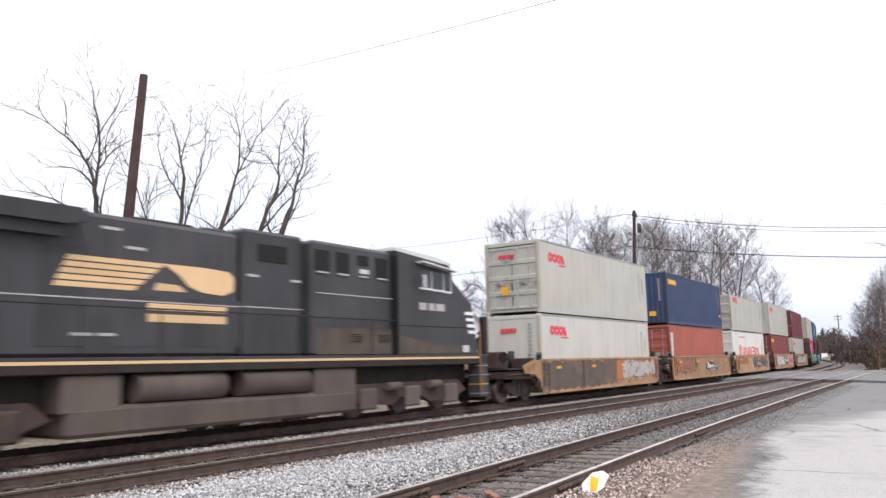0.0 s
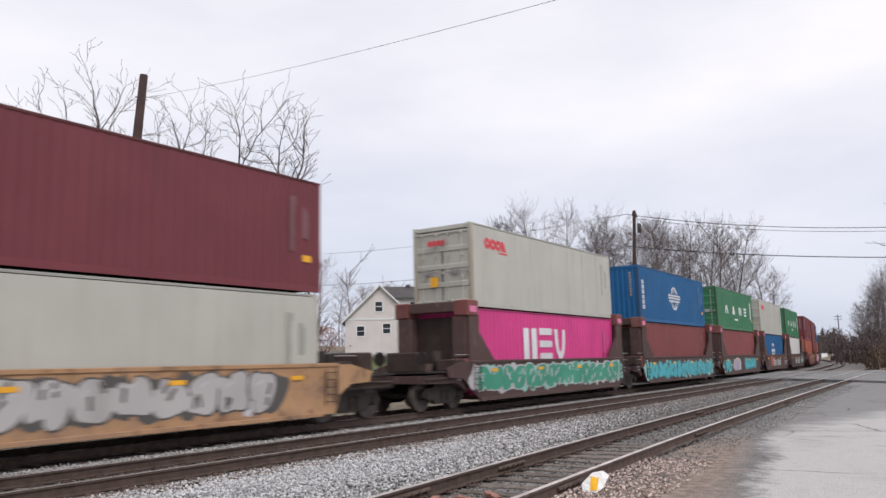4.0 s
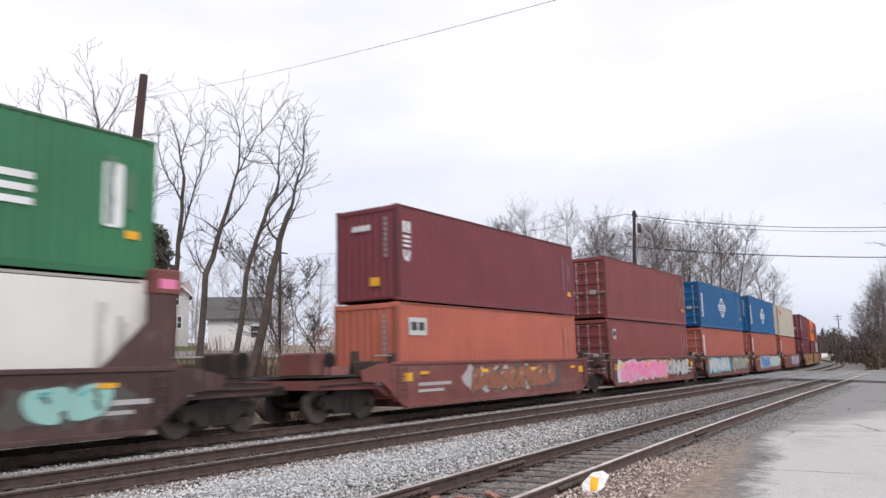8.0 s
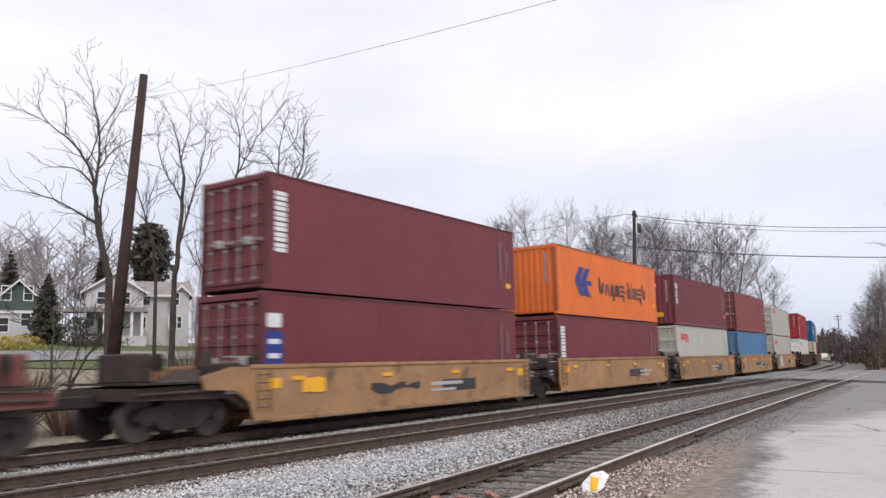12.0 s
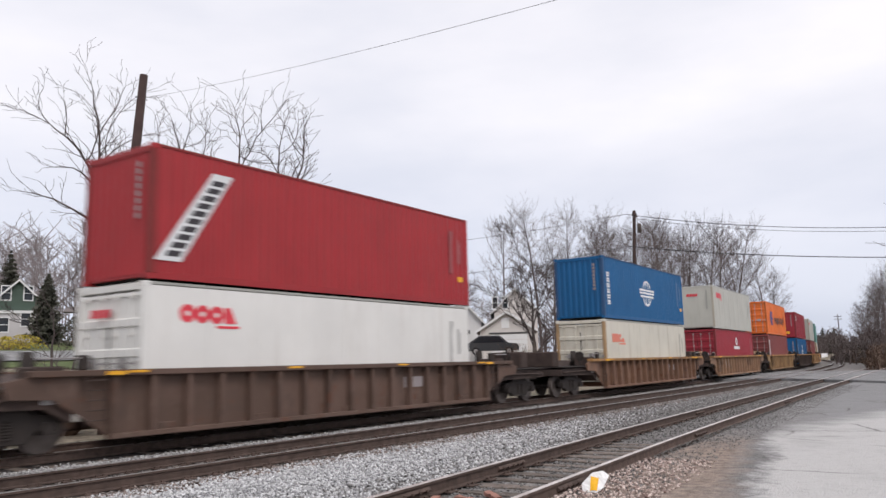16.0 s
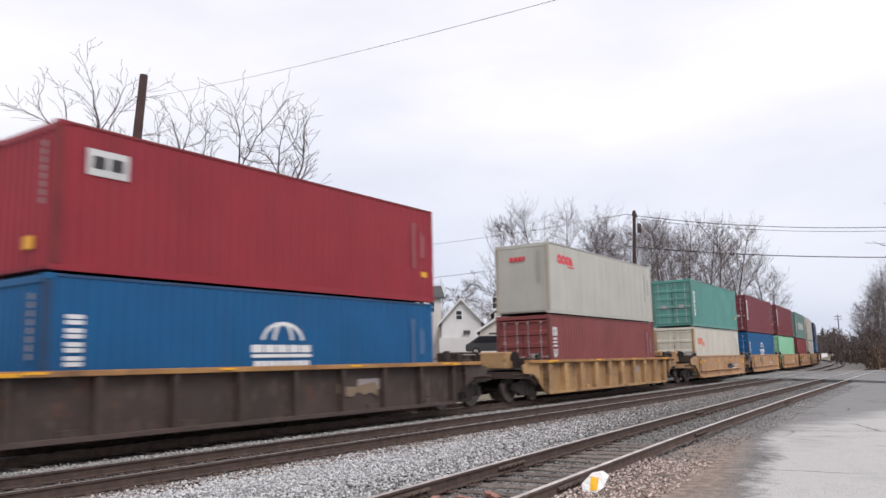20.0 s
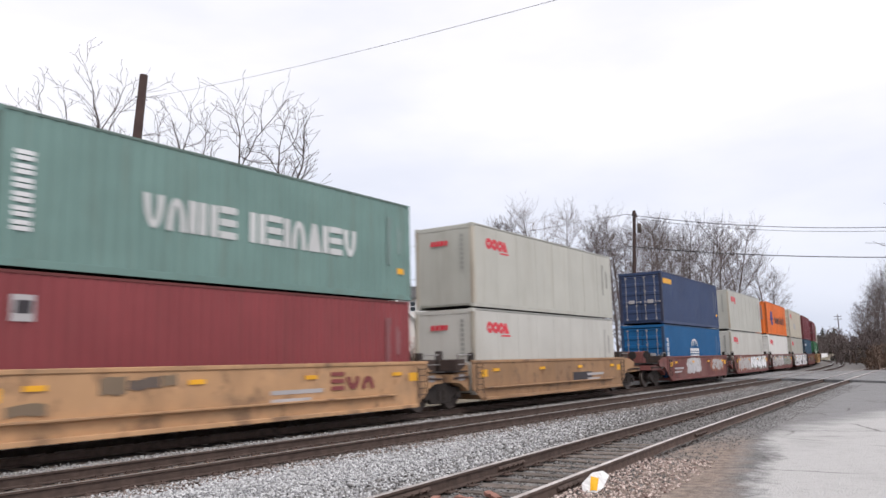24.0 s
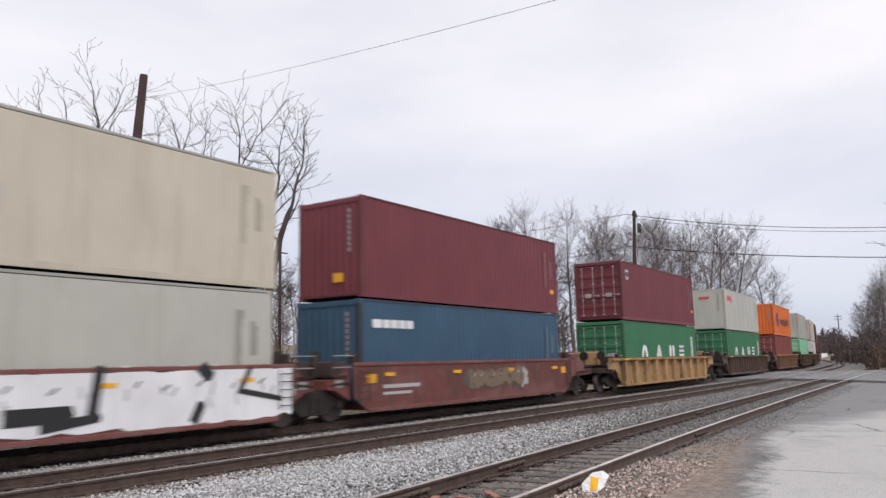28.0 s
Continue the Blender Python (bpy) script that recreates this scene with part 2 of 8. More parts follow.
M_DIMBRUSH = material("shaded_grey_brown_brush", (0.085, 0.072, 0.062), 0.95, 0, 0.3, 0.2, (0.05, 0.045, 0.04), 2, 0, 0, 20)
M_SHRUB = material("dry_brown_shrub_twigs", (0.17, 0.115, 0.085), 0.95, 0, 0.3, 0.2, (0.08, 0.06, 0.05), 2, 0, 0, 20)
M_FORSYTHIA = material("yellow_spring_blossom", (0.50, 0.40, 0.06), 0.9, 0, 0.3, 0.2, (0.2, 0.16, 0.05), 2, 0, 0, 20)
M_BLOSSOM = material("pale_pink_blossom", (0.50, 0.36, 0.33), 0.9, 0, 0.2, 0.2, (0.3, 0.2, 0.18), 2, 0, 0, 20)
M_CABLE = material("black_cable", (0.03, 0.03, 0.032), 0.6, 0, 0.1, 0.1, (0.05, 0.05, 0.05), 2, 0, 0, 20)


FADED, GRIMY = {}, {}


def grimy(mat):
    """The same paint dulled by soot and rust, as on the top rails and door posts."""
    if mat.name not in GRIMY:
        GRIMY[mat.name] = paint("grimy_" + mat.name, tuple(c * 0.55 + g for c, g in zip(PAINTS[mat.name], (0.022, 0.014, 0.010))), 0.7, 0.65, (0.06, 0.042, 0.034), 0.2)
    return GRIMY[mat.name]



def faded(mat):
    """Worn lettering on a painted side: the paint's own colour, paler (or darker on a light side)."""
    if mat.name not in FADED:
        rgb = PAINTS[mat.name]
        tone = tuple(c * 0.80 + 0.055 for c in rgb) if sum(rgb) < 1.1 else tuple(c * 0.72 for c in rgb)
        FADED[mat.name] = paint("worn_lettering_on_" + mat.name, tone, 0.2)
    return FADED[mat.name]


# ---- mesh helpers ----
def box_into(bm, x0, x1, y0, y1, z0, z1, mat=0):
    v = [bm.verts.new(p) for p in ((x0, y0, z0), (x1, y0, z0), (x1, y1, z0), (x0, y1, z0), (x0, y0, z1), (x1, y0, z1), (x1, y1, z1), (x0, y1, z1))]
    for f in ((3, 2, 1, 0), (4, 5, 6, 7), (0, 1, 5, 4), (1, 2, 6, 5), (2, 3, 7, 6), (3, 0, 4, 7)):
        bm.faces.new([v[i] for i in f]).material_index = mat
    return v


def box(x0, x1, y0, y1, z0, z1, bevel=0.0):
    bm = bmesh.new()
    box_into(bm, x0, x1, y0, y1, z0, z1)
    if bevel:
        bmesh.ops.bevel(bm, geom=bm.edges[:], offset=bevel, segments=1, affect="EDGES")
    return bm


def tube_into(bm, a, b, ra, rb=None, sides=8, mat=0, caps=True):
    rb = ra if rb is None else rb
    a, b = Vector(a), Vector(b)
    q = (b - a).to_track_quat("Z", "Y")
    rings = []
    for p, r in ((a, ra), (b, rb)):
        rings.append([bm.verts.new(p + q @ Vector((r * math.cos(k * math.tau / sides), r * math.sin(k * math.tau / sides), 0))) for k in range(sides)])
    for k in range(sides):
        f = bm.faces.new((rings[0][k], rings[0][(k + 1) % sides], rings[1][(k + 1) % sides], rings[1][k]))
        f.material_index, f.smooth = mat, sides > 6
    if caps:
        bm.faces.new(rings[0][::-1]).material_index = mat
        bm.faces.new(rings[1]).material_index = mat


def tube(a, b, ra, rb=None, sides=8):
    bm = bmesh.new()
    tube_into(bm, a, b, ra, rb, sides)
    return bm


def plate_into(bm, pts, y0, y1, mat=0):
    """A polygon in x and z, extruded from y0 to y1."""
    f = [bm.verts.new((x, y0, z)) for x, z in pts]
    g = [bm.verts.new((x, y1, z)) for x, z in pts]
    bm.faces.new(f).material_index = mat
    bm.faces.new(g[::-1]).material_index = mat
    for i in range(len(pts)):
        j = (i + 1) % len(pts)
        bm.faces.new((f[j], f[i], g[i], g[j])).material_index = mat


def plate(pts, y0, y1):
    bm = bmesh.new()
    plate_into(bm, pts, y0, y1)
    bmesh.ops.recalc_face_normals(bm, faces=bm.faces[:])
    return bm


MESHES = {}


def mesh_of(key, bm, materials):
    """Turns a bmesh into a mesh with its materials, kept under the key for alike pieces."""
    me = bpy.data.meshes.new(key if isinstance(key, str) else str(key[0]))
    bm.to_mesh(me)
    bm.free()
    for m in materials if isinstance(materials, (list, tuple)) else [materials]:
        me.materials.append(m)
    return me


def part(name, bm, mat, parent, label="", at=(0, 0, 0)):
    ob = new(name, mesh_of(name, bm, mat) if isinstance(bm, bmesh.types.BMesh) else bm)
    ob.parent = parent
    ob.location = at
    if label:
        ob["label"] = label
    return ob


def shared(name, key, build, mat, parent, label="", at=(0, 0, 0)):
    """A part whose mesh is built once for its key and material."""
    k = (name, key, mat.name if not isinstance(mat, (list, tuple)) else tuple(m.name for m in mat))
    if k not in MESHES:
        MESHES[k] = mesh_of(name, build(), mat)
    return part(name, MESHES[k], mat, parent, label, at)


def thing(name, label, category, group="", m=None, kind=""):
    ob = new(name)
    ob.empty_display_size = 0.3
    tagged(ob, label, category, group, kind)
    if m is not None:
        ob.matrix_basis = m
    return ob


def whole(name, bm, mat, label, category, group="", kind="", m=None):
    """A thing of one mesh."""
    ob = new(name, mesh_of(name, bm, mat) if isinstance(bm, bmesh.types.BMesh) else bm)
    tagged(ob, label, category, group, kind)
    if m is not None:
        ob.matrix_basis = m
    return ob


# ---- the line of the tracks ----
BEND_AT, BEND_EASE, BEND_R = 16.0, 20.0, 815.0
LANE = np.arange(-760.0, 1200.0, 0.5)
_turn = np.cumsum(np.clip((LANE - BEND_AT) / BEND_EASE, 0, 1) * (LANE < 420) / BEND_R) * 0.5
_lane_x = -760.5 + np.cumsum(np.cos(_turn)) * 0.5
_lane_y = 15.137 + np.cumsum(np.sin(_turn)) * 0.5


def lane(s, side=0.0):
    """The main line's centre at s metres along it: x, y and heading; side: metres to the left of it."""
    t = float(np.interp(s, LANE, _turn))
    return float(np.interp(s, LANE, _lane_x)) - math.sin(t) * side, float(np.interp(s, LANE, _lane_y)) + math.cos(t) * side, t


SIDING = ((-400, -28.0), (-60, -0.5), (-20, 2.75), (0, 4.52), (9, 5.24), (15, 5.66), (30, 6.38), (60, 7.5), (90, 8.55), (140, 10.2), (200, 12.0))


def siding(s, side=0.0):
    xs, ys = [p[0] for p in SIDING], [p[1] for p in SIDING]
    y = lambda a: float(np.mean([np.interp(a + d, xs, ys) for d in (-4, -2, 0, 2, 4)]))
    t = math.atan2(y(s + 1) - y(s - 1), 2)
    return s - math.sin(t) * side, y(s) + math.cos(t) * side, t


def lane_two(s, side=0.0):
    return lane(s, side - 4.13)


def smooth(a, b, v):
    k = min(1, max(0, (v - a) / (b - a)))
    return k * k * (3 - 2 * k)


def land(x, y):
    """Height of the ground: flat round the tracks, rising to the houses behind."""
    back = y - lane(min(max(x, -200), 300))[1]
    rise = float(np.interp(back, (0, 7, 16, 33, 60, 110, 400), (0, 0, 0.8, 2.2, 4.6, 7.0, 9.0)))
    rise += 3.4 * smooth(100, 150, x) * smooth(-9, -22, back)
    rise *= 1 - 0.8 * (back > 0) * smooth(85, 150, x)
    return -0.30 + rise + 0.06 * noise.noise((x * 0.12, y * 0.12, 0))


def sheet(xs, ys, height):
    bm = bmesh.new()
    grid = [[bm.verts.new((x, y, height(x, y))) for y in ys] for x in xs]
    for i in range(len(xs) - 1):
        for j in range(len(ys) - 1):
            bm.faces.new((grid[i][j], grid[i + 1][j], grid[i + 1][j + 1], grid[i][j + 1])).smooth = True
    return bm


def spaced(near, far, count, power=2.2):
    return [near + (far - near) * (k / count) ** power for k in range(count + 1)]


def ground_material(name, tones, scale, relief, fine=14.0, speckle=0.38):
    """Loose ground: tones mixed by two noises in real-world metres, with grit."""
    m = bpy.data.materials.new(name)
    m.use_nodes = True
    n, l = m.node_tree.nodes, m.node_tree.links
    b = n["Principled BSDF"]
    b.inputs["Roughness"].default_value = 0.95
    b.inputs["Specular IOR Level"].default_value = 0.15
    co = n.new("ShaderNodeTexCoord")
    big, small = n.new("ShaderNodeTexNoise"), n.new("ShaderNodeTexVoronoi")
    big.inputs["Scale"].default_value, big.inputs["Detail"].default_value = scale, 8
    small.inputs["Scale"].default_value = fine
    l.new(co.outputs["Object"], big.inputs["Vector"])
    l.new(co.outputs["Object"], small.inputs["Vector"])
    ramp = n.new("ShaderNodeValToRGB")
    for k, tone in enumerate(tones):
        e = ramp.color_ramp.elements[k] if k < 2 else ramp.color_ramp.elements.new(0.5)
        e.color = (*tone, 1)
    for k, e in enumerate(ramp.color_ramp.elements):
        e.position = 0.32 + 0.36 * k / (len(tones) - 1)
    for k, tone in enumerate(tones):
        ramp.color_ramp.elements[k].color = (*tone, 1)
    l.new(big.outputs["Fac"], ramp.inputs["Fac"])
    sep = n.new("ShaderNodeSeparateColor")
    l.new(small.outputs["Color"], sep.inputs["Color"])
    gray = n.new("ShaderNodeMapRange")
    gray.inputs["To Min"].default_value, gray.inputs["To Max"].default_value = 1 - speckle, 1 + speckle
    l.new(sep.outputs[0], gray.inputs["Value"])
    mul = n.new("ShaderNodeMixRGB")
    mul.blend_type, mul.inputs[0].default_value = "MULTIPLY", 1.0
    l.new(ramp.outputs["Color"], mul.inputs[1])
    l.new(gray.outputs[0], mul.inputs[2])
    l.new(mul.outputs["Color"], b.inputs["Base Color"])
    bump = n.new("ShaderNodeBump")
    bump.inputs["Strength"].default_value, bump.inputs["Distance"].default_value = relief, 0.04
    l.new(small.outputs["Distance"], bump.inputs["Height"])
    l.new(bump.outputs["Normal"], b.inputs["Normal"])
    return m


M_GROUND = ground_material("grass_and_bare_earth", ((0.17, 0.145, 0.11), (0.24, 0.205, 0.155), (0.16, 0.15, 0.105)), 0.25, 0.5, 9)
M_LAWN = ground_material("dull_spring_lawn", ((0.10, 0.11, 0.05), (0.085, 0.115, 0.045), (0.15, 0.14, 0.075)), 0.3, 0.4, 9)
M_BALLAST = ground_material("grey_crushed_stone", ((0.31, 0.305, 0.30), (0.40, 0.395, 0.39), (0.48, 0.475, 0.47)), 1.2, 0.9, 17)
M_SIDEBED = ground_material("dirty_siding_stone", ((0.13, 0.125, 0.12), (0.18, 0.172, 0.165), (0.23, 0.22, 0.21)), 1.2, 0.9, 22)
M_GRIT = ground_material("dark_packed_gravel", ((0.15, 0.145, 0.14), (0.19, 0.185, 0.18), (0.23, 0.225, 0.22)), 1.3, 0.6, 34, 0.3)
M_ASPHALT = ground_material("grey_road_asphalt", ((0.16, 0.16, 0.16), (0.22, 0.22, 0.22), (0.27, 0.265, 0.26)), 0.4, 0.2, 50)



def dusted(m, x0, x1, tone):
    """Road dust that thickens along the line between x0 and x1."""
    n, l = m.node_tree.nodes, m.node_tree.links
    b = n["Principled BSDF"]
    old = b.inputs["Base Color"].links[0].from_socket
    co, sep, cloud = n.new("ShaderNodeTexCoord"), n.new("ShaderNodeSeparateXYZ"), n.new("ShaderNodeTexNoise")
    cloud.inputs["Scale"].default_value, cloud.inputs["Detail"].default_value = 0.7, 7
    wob, ramp, mix = n.new("ShaderNodeMath"), n.new("ShaderNodeMapRange"), n.new("ShaderNodeMixRGB")
    wob.operation, wob.inputs[1].default_value = "MULTIPLY_ADD", 12.0
    ramp.inputs["From Min"].default_value, ramp.inputs["From Max"].default_value, ramp.inputs["To Max"].default_value = x0 + 6, x1 + 6, 0.85
    mix.inputs[2].default_value = (*tone, 1)
    l.new(co.outputs["Object"], sep.inputs[0])
    l.new(co.outputs["Object"], cloud.inputs["Vector"])
    l.new(cloud.outputs["Fac"], wob.inputs[0])
    l.new(sep.outputs[0], wob.inputs[2])
    l.new(wob.outputs[0], ramp.inputs["Value"])
    l.new(ramp.outputs[0], mix.inputs[0])
    l.new(old, mix.inputs[1])
    l.new(mix.outputs[0], b.inputs["Base Color"])


dusted(M_BALLAST, 17, 32, (0.185, 0.172, 0.162))
_xs = sorted(set([-a for a in spaced(0, 1500, 26)] + spaced(0, 70, 36, 1.0) + spaced(70, 2500, 30)))
_ys = sorted(set([-a for a in spaced(0, 1200, 18)] + spaced(0, 60, 30, 1.0) + spaced(60, 2200, 26)))
whole("ground", sheet(_xs, _ys, lambda x, y: land(x, y) - 0.06), M_GROUND, "grassy bare-earth ground rising behind the railway", "ground", kind="structure")


def ribbon(path, s0, s1, step, sections):
    """A strip along a path with a cross-section of (side, height)."""
    bm = bmesh.new()
    last = None
    s = s0
    while s <= s1:
        row = [bm.verts.new((*path(s, a)[:2], z)) for a, z in sections]
        if last:
            for k in range(len(row) - 1):
                bm.faces.new((last[k], row[k], row[k + 1], last[k + 1])).smooth = True
        last = row
        s += step
    return bm


whole("ballast_bed", ribbon(lane, -400, 420, 4, [(-8.0, -0.33), (-6.9, -0.26), (-5.8, -0.215), (-2.5, -0.215), (-2.0, -0.25), (-1.6, -0.215), (1.6, -0.215), (2.2, -0.28), (3.6, -0.5)]),
      M_BALLAST, "pale grey crushed-stone ballast bed under two main tracks", "ballast", kind="structure")
whole("siding_bed", ribbon(siding, -120, 62, 2, [(-1.7, -0.34), (-1.2, -0.20), (1.3, -0.215), (2.6, -0.25), (3.4, -0.34)]), M_SIDEBED, "grey stone bed of the siding track", "ballast", kind="structure")


def yard(x, y):
    return -0.150 + 0.008 * noise.noise((x * 0.9, y * 0.9, 2))


def yard_sheet(side0, side1, s0, s1, lift, wobble, step=0.6, cols=8):
    """A patch beside the siding with a ragged edge, between two distances from it."""
    bm = bmesh.new()
    last = None
    s = s0
    while s <= s1:
        ragged = wobble * noise.noise((s * 0.35, side0, 7))
        row = []
        for k in range(cols + 1):
            a = side0 + ragged + (side1 - side0) * k / cols
            x, y, _ = siding(s, a)
            row.append(bm.verts.new((x, y, yard(x, y) + lift)))
        if last:
            for k in range(cols):
                bm.faces.new((last[k], row[k], row[k + 1], last[k + 1])).smooth = True
        last = row
        s += step
    return bm




def blend_into_paving(m):
    """Gravel that gives way to a pale worn slab, along a ragged line, with a few cracks and dull stains."""
    n, l = m.node_tree.nodes, m.node_tree.links
    b = n["Principled BSDF"]
    old = b.inputs["Base Color"].links[0].from_socket
    co, sep = n.new("ShaderNodeTexCoord"), n.new("ShaderNodeSeparateXYZ")
    l.new(co.outputs["Object"], sep.inputs[0])

    def calc(op, a, c, d=None):
        k = n.new("ShaderNodeMath")
        k.operation = op
        for i, q in enumerate((a, c, d)):
            if q is None:
                continue
            if isinstance(q, (int, float)):
                k.inputs[i].default_value = q
            else:
                l.new(q, k.inputs[i])
        return k.outputs[0]

    def cloud(scale, detail, rough=0.55):
        t = n.new("ShaderNodeTexNoise")
        t.inputs["Scale"].default_value, t.inputs["Detail"].default_value, t.inputs["Roughness"].default_value = scale, detail, rough
        l.new(co.outputs["Object"], t.inputs["Vector"])
        return t.outputs["Fac"]

    def span(v, a, c, lo=0.0, hi=1.0):
        t = n.new("ShaderNodeMapRange")
        t.inputs["From Min"].default_value, t.inputs["From Max"].default_value = a, c
        t.inputs["To Min"].default_value, t.inputs["To Max"].default_value = lo, hi
        l.new(v, t.inputs["Value"])
        return t.outputs[0]

    def lay(fac, under, tone):
        k = n.new("ShaderNodeMixRGB")
        l.new(fac, k.inputs[0])
        l.new(under, k.inputs[1])
        k.inputs[2].default_value = (*tone, 1)
        return k.outputs[0]
    x, y = sep.outputs[0], sep.outputs[1]
    # brown earth with litter between the gravel and the slab
    near = span(calc("SUBTRACT", calc("MULTIPLY_ADD", x, 0.07, 4.05), calc("MULTIPLY_ADD", cloud(1.6, 8, 0.62), 1.1, y)), -0.45, -0.05)
    off = span(calc("SUBTRACT", calc("MULTIPLY_ADD", cloud(2.2, 7, 0.65), 0.9, y), calc("MULTIPLY_ADD", x, 0.19, 0.95)), 0.1, 0.55)
    along = span(calc("MULTIPLY_ADD", cloud(0.9, 6), 6.0, x), 17.0, 21.5, 0.85, 0.0)
    soil = calc("MULTIPLY", calc("MULTIPLY", near, off), along)
    mottle = n.new("ShaderNodeValToRGB")
    for k, (at_, c) in enumerate(((0.36, (0.15, 0.112, 0.092)), (0.64, (0.40, 0.315, 0.255)))):
        mottle.color_ramp.elements[k].position, mottle.color_ramp.elements[k].color = at_, (*c, 1)
    l.new(cloud(6.0, 10, 0.75), mottle.inputs["Fac"])
    earthy = n.new("ShaderNodeMixRGB")
    l.new(soil, earthy.inputs[0])
    l.new(old, earthy.inputs[1])
    l.new(mottle.outputs["Color"], earthy.inputs[2])
    old = earthy.outputs[0]
    # towards the crossing the gravel is worn smooth and lighter
    worn = span(calc("SUBTRACT", calc("MULTIPLY_ADD", x, 0.12, 1.75), calc("MULTIPLY_ADD", cloud(1.1, 6), 0.9, y)), -0.3, 0.8)
    tone = lay(calc("MULTIPLY", worn, 0.7), old, (0.235, 0.235, 0.238))
    edge = calc("MULTIPLY_ADD", cloud(0.8, 6, 0.6), 1.3, calc("MULTIPLY_ADD", x, 0.19, -0.52))
    slab = span(calc("SUBTRACT", calc("MULTIPLY_ADD", cloud(5.5, 10, 0.75), 1.2, edge), y), 0.05, 0.45)
    far_edge = calc("MULTIPLY_ADD", cloud(0.9, 8, 0.68), 2.6, calc("MULTIPLY_ADD", x, -0.2, 6.3))
    ends = span(calc("SUBTRACT", far_edge, y), -0.35, 1.0, 0.10, 0.9)
    tone2 = lay(calc("MULTIPLY", slab, ends), tone, (0.525, 0.515, 0.50))
    # trodden grit over the slab
    grit = span(cloud(9.0, 10, 0.78), 0.50, 0.68, 0.0, 0.42)
    tone2 = lay(calc("MULTIPLY", grit, slab), tone2, (0.30, 0.295, 0.29))
    # dull stains and hairline cracks
    stain = span(cloud(0.55, 7, 0.6), 0.54, 0.72, 0.0, 0.34)
    tone3 = lay(stain, tone2, (0.24, 0.235, 0.23))
    vor = n.new("ShaderNodeTexVoronoi")
    vor.feature, vor.inputs["Scale"].default_value = "DISTANCE_TO_EDGE", 0.26
    wob = n.new("ShaderNodeMixRGB")
    wob.blend_type, wob.inputs[0].default_value = "ADD", 0.25
    l.new(co.outputs["Object"], wob.inputs[1])
    l.new(cloud(2.0, 6), wob.inputs[2])
    l.new(wob.outputs[0], vor.inputs["Vector"])
    crack = calc("MULTIPLY", span(vor.outputs["Distance"], 0.0, 0.012, 0.75, 0.0), span(cloud(0.35, 3), 0.50, 0.56))
    tone4 = lay(crack, tone3, (0.07, 0.065, 0.06))
    l.new(tone4, b.inputs["Base Color"])


blend_into_paving(M_GRIT)
whole("gravel_yard", yard_sheet(-1.0, -40, -60, 62, 0.0, 0.1, 1.0, 24), M_GRIT, "packed grey gravel turning to pale worn paving", "pavement", kind="structure")


# ---- places by bearing (degrees from the y axis towards x) and distance from the eye ----
def spot(bearing, far):
    return far * math.sin(radians(bearing)), far * math.cos(radians(bearing))


def plant(bearing, far, turn=0.0, sink=0.1):
    x, y = spot(bearing, far)
    return pose(x, y, land(x, y) - 0.06 - sink, 0, 0, turn)


# ---- bare trees ----
class Limbs:
    """Collects tapered tubes as plain vertex and face lists."""

    def __init__(self):
        self.v, self.f = [], []

    def tube(self, pts, radii, sides):
        base = len(self.v)
        side = Vector((1, 0, 0))
        for k, (p, r) in enumerate(zip(pts, radii)):
            d = (pts[min(k + 1, len(pts) - 1)] - pts[max(k - 1, 0)]).normalized()
            a = d.cross(side)
            a = a.normalized() if a.length > 0.05 else d.cross(Vector((0, 1, 0))).normalized()
            b = d.cross(a)
            for j in range(sides):
                t = j * math.tau / sides
                self.v.append(p + a * (r * math.cos(t)) + b * (r * math.sin(t)))
        for k in range(len(pts) - 1):
            for j in range(sides):
                p, q = base + k * sides + j, base + k * sides + (j + 1) % sides
                self.f.append((p, q, q + sides, p + sides))

    def mesh(self, name, mat):
        me = bpy.data.meshes.new(name)
        me.from_pydata([tuple(p) for p in self.v], [], self.f)
        me.materials.append(mat)
        me.polygons.foreach_set("use_smooth", [True] * len(me.polygons))
        return me


def wander(rng, start, way, length, steps, bend, lift):
    pts, d = [start], way.normalized()
    for _ in range(steps):
        d = (d + Vector((rng.gauss(0, bend), rng.gauss(0, bend), rng.gauss(0, bend * 0.6) + lift))).normalized()
        pts.append(pts[-1] + d * (length / steps))
    return pts


def grow(rng, limbs, start, way, length, radius, level, levels, thin, spread=0.75, forks=(3, 5), lift=0.06):
    """One limb and, from its upper part, its side limbs."""
    steps = max(3, 6 - level)
    pts = wander(rng, start, way, length, steps, 0.10 + 0.05 * level, lift)
    tip = max(thin, radius * (0.35 if level < levels else 0.4))
    radii = [radius + (tip - radius) * k / steps for k in range(steps + 1)]
    limbs.tube(pts, radii, 7 if radius > 0.06 else 5 if radius > 0.025 else 3)
    if level >= levels:
        return
    n = rng.randint(*forks)
    for k in range(n):
        at_ = rng.uniform(0.3, 1.0) if k else 1.0
        i = min(steps - 1, int(at_ * steps))
        p = pts[i].lerp(pts[i + 1], at_ * steps - i)
        d = (pts[i + 1] - pts[i]).normalized()
        side = Vector((rng.gauss(0, 1), rng.gauss(0, 1), rng.gauss(0, 0.35)))
        side = (side - d * side.dot(d)).normalized()
        w = (d + side * rng.uniform(0.45, 1.0) * spread).normalized()
        grow(rng, limbs, p, w, length * rng.uniform(0.45, 0.72), max(thin, radii[i] * rng.uniform(0.45, 0.68)), level + 1, levels, thin, spread, forks, lift)


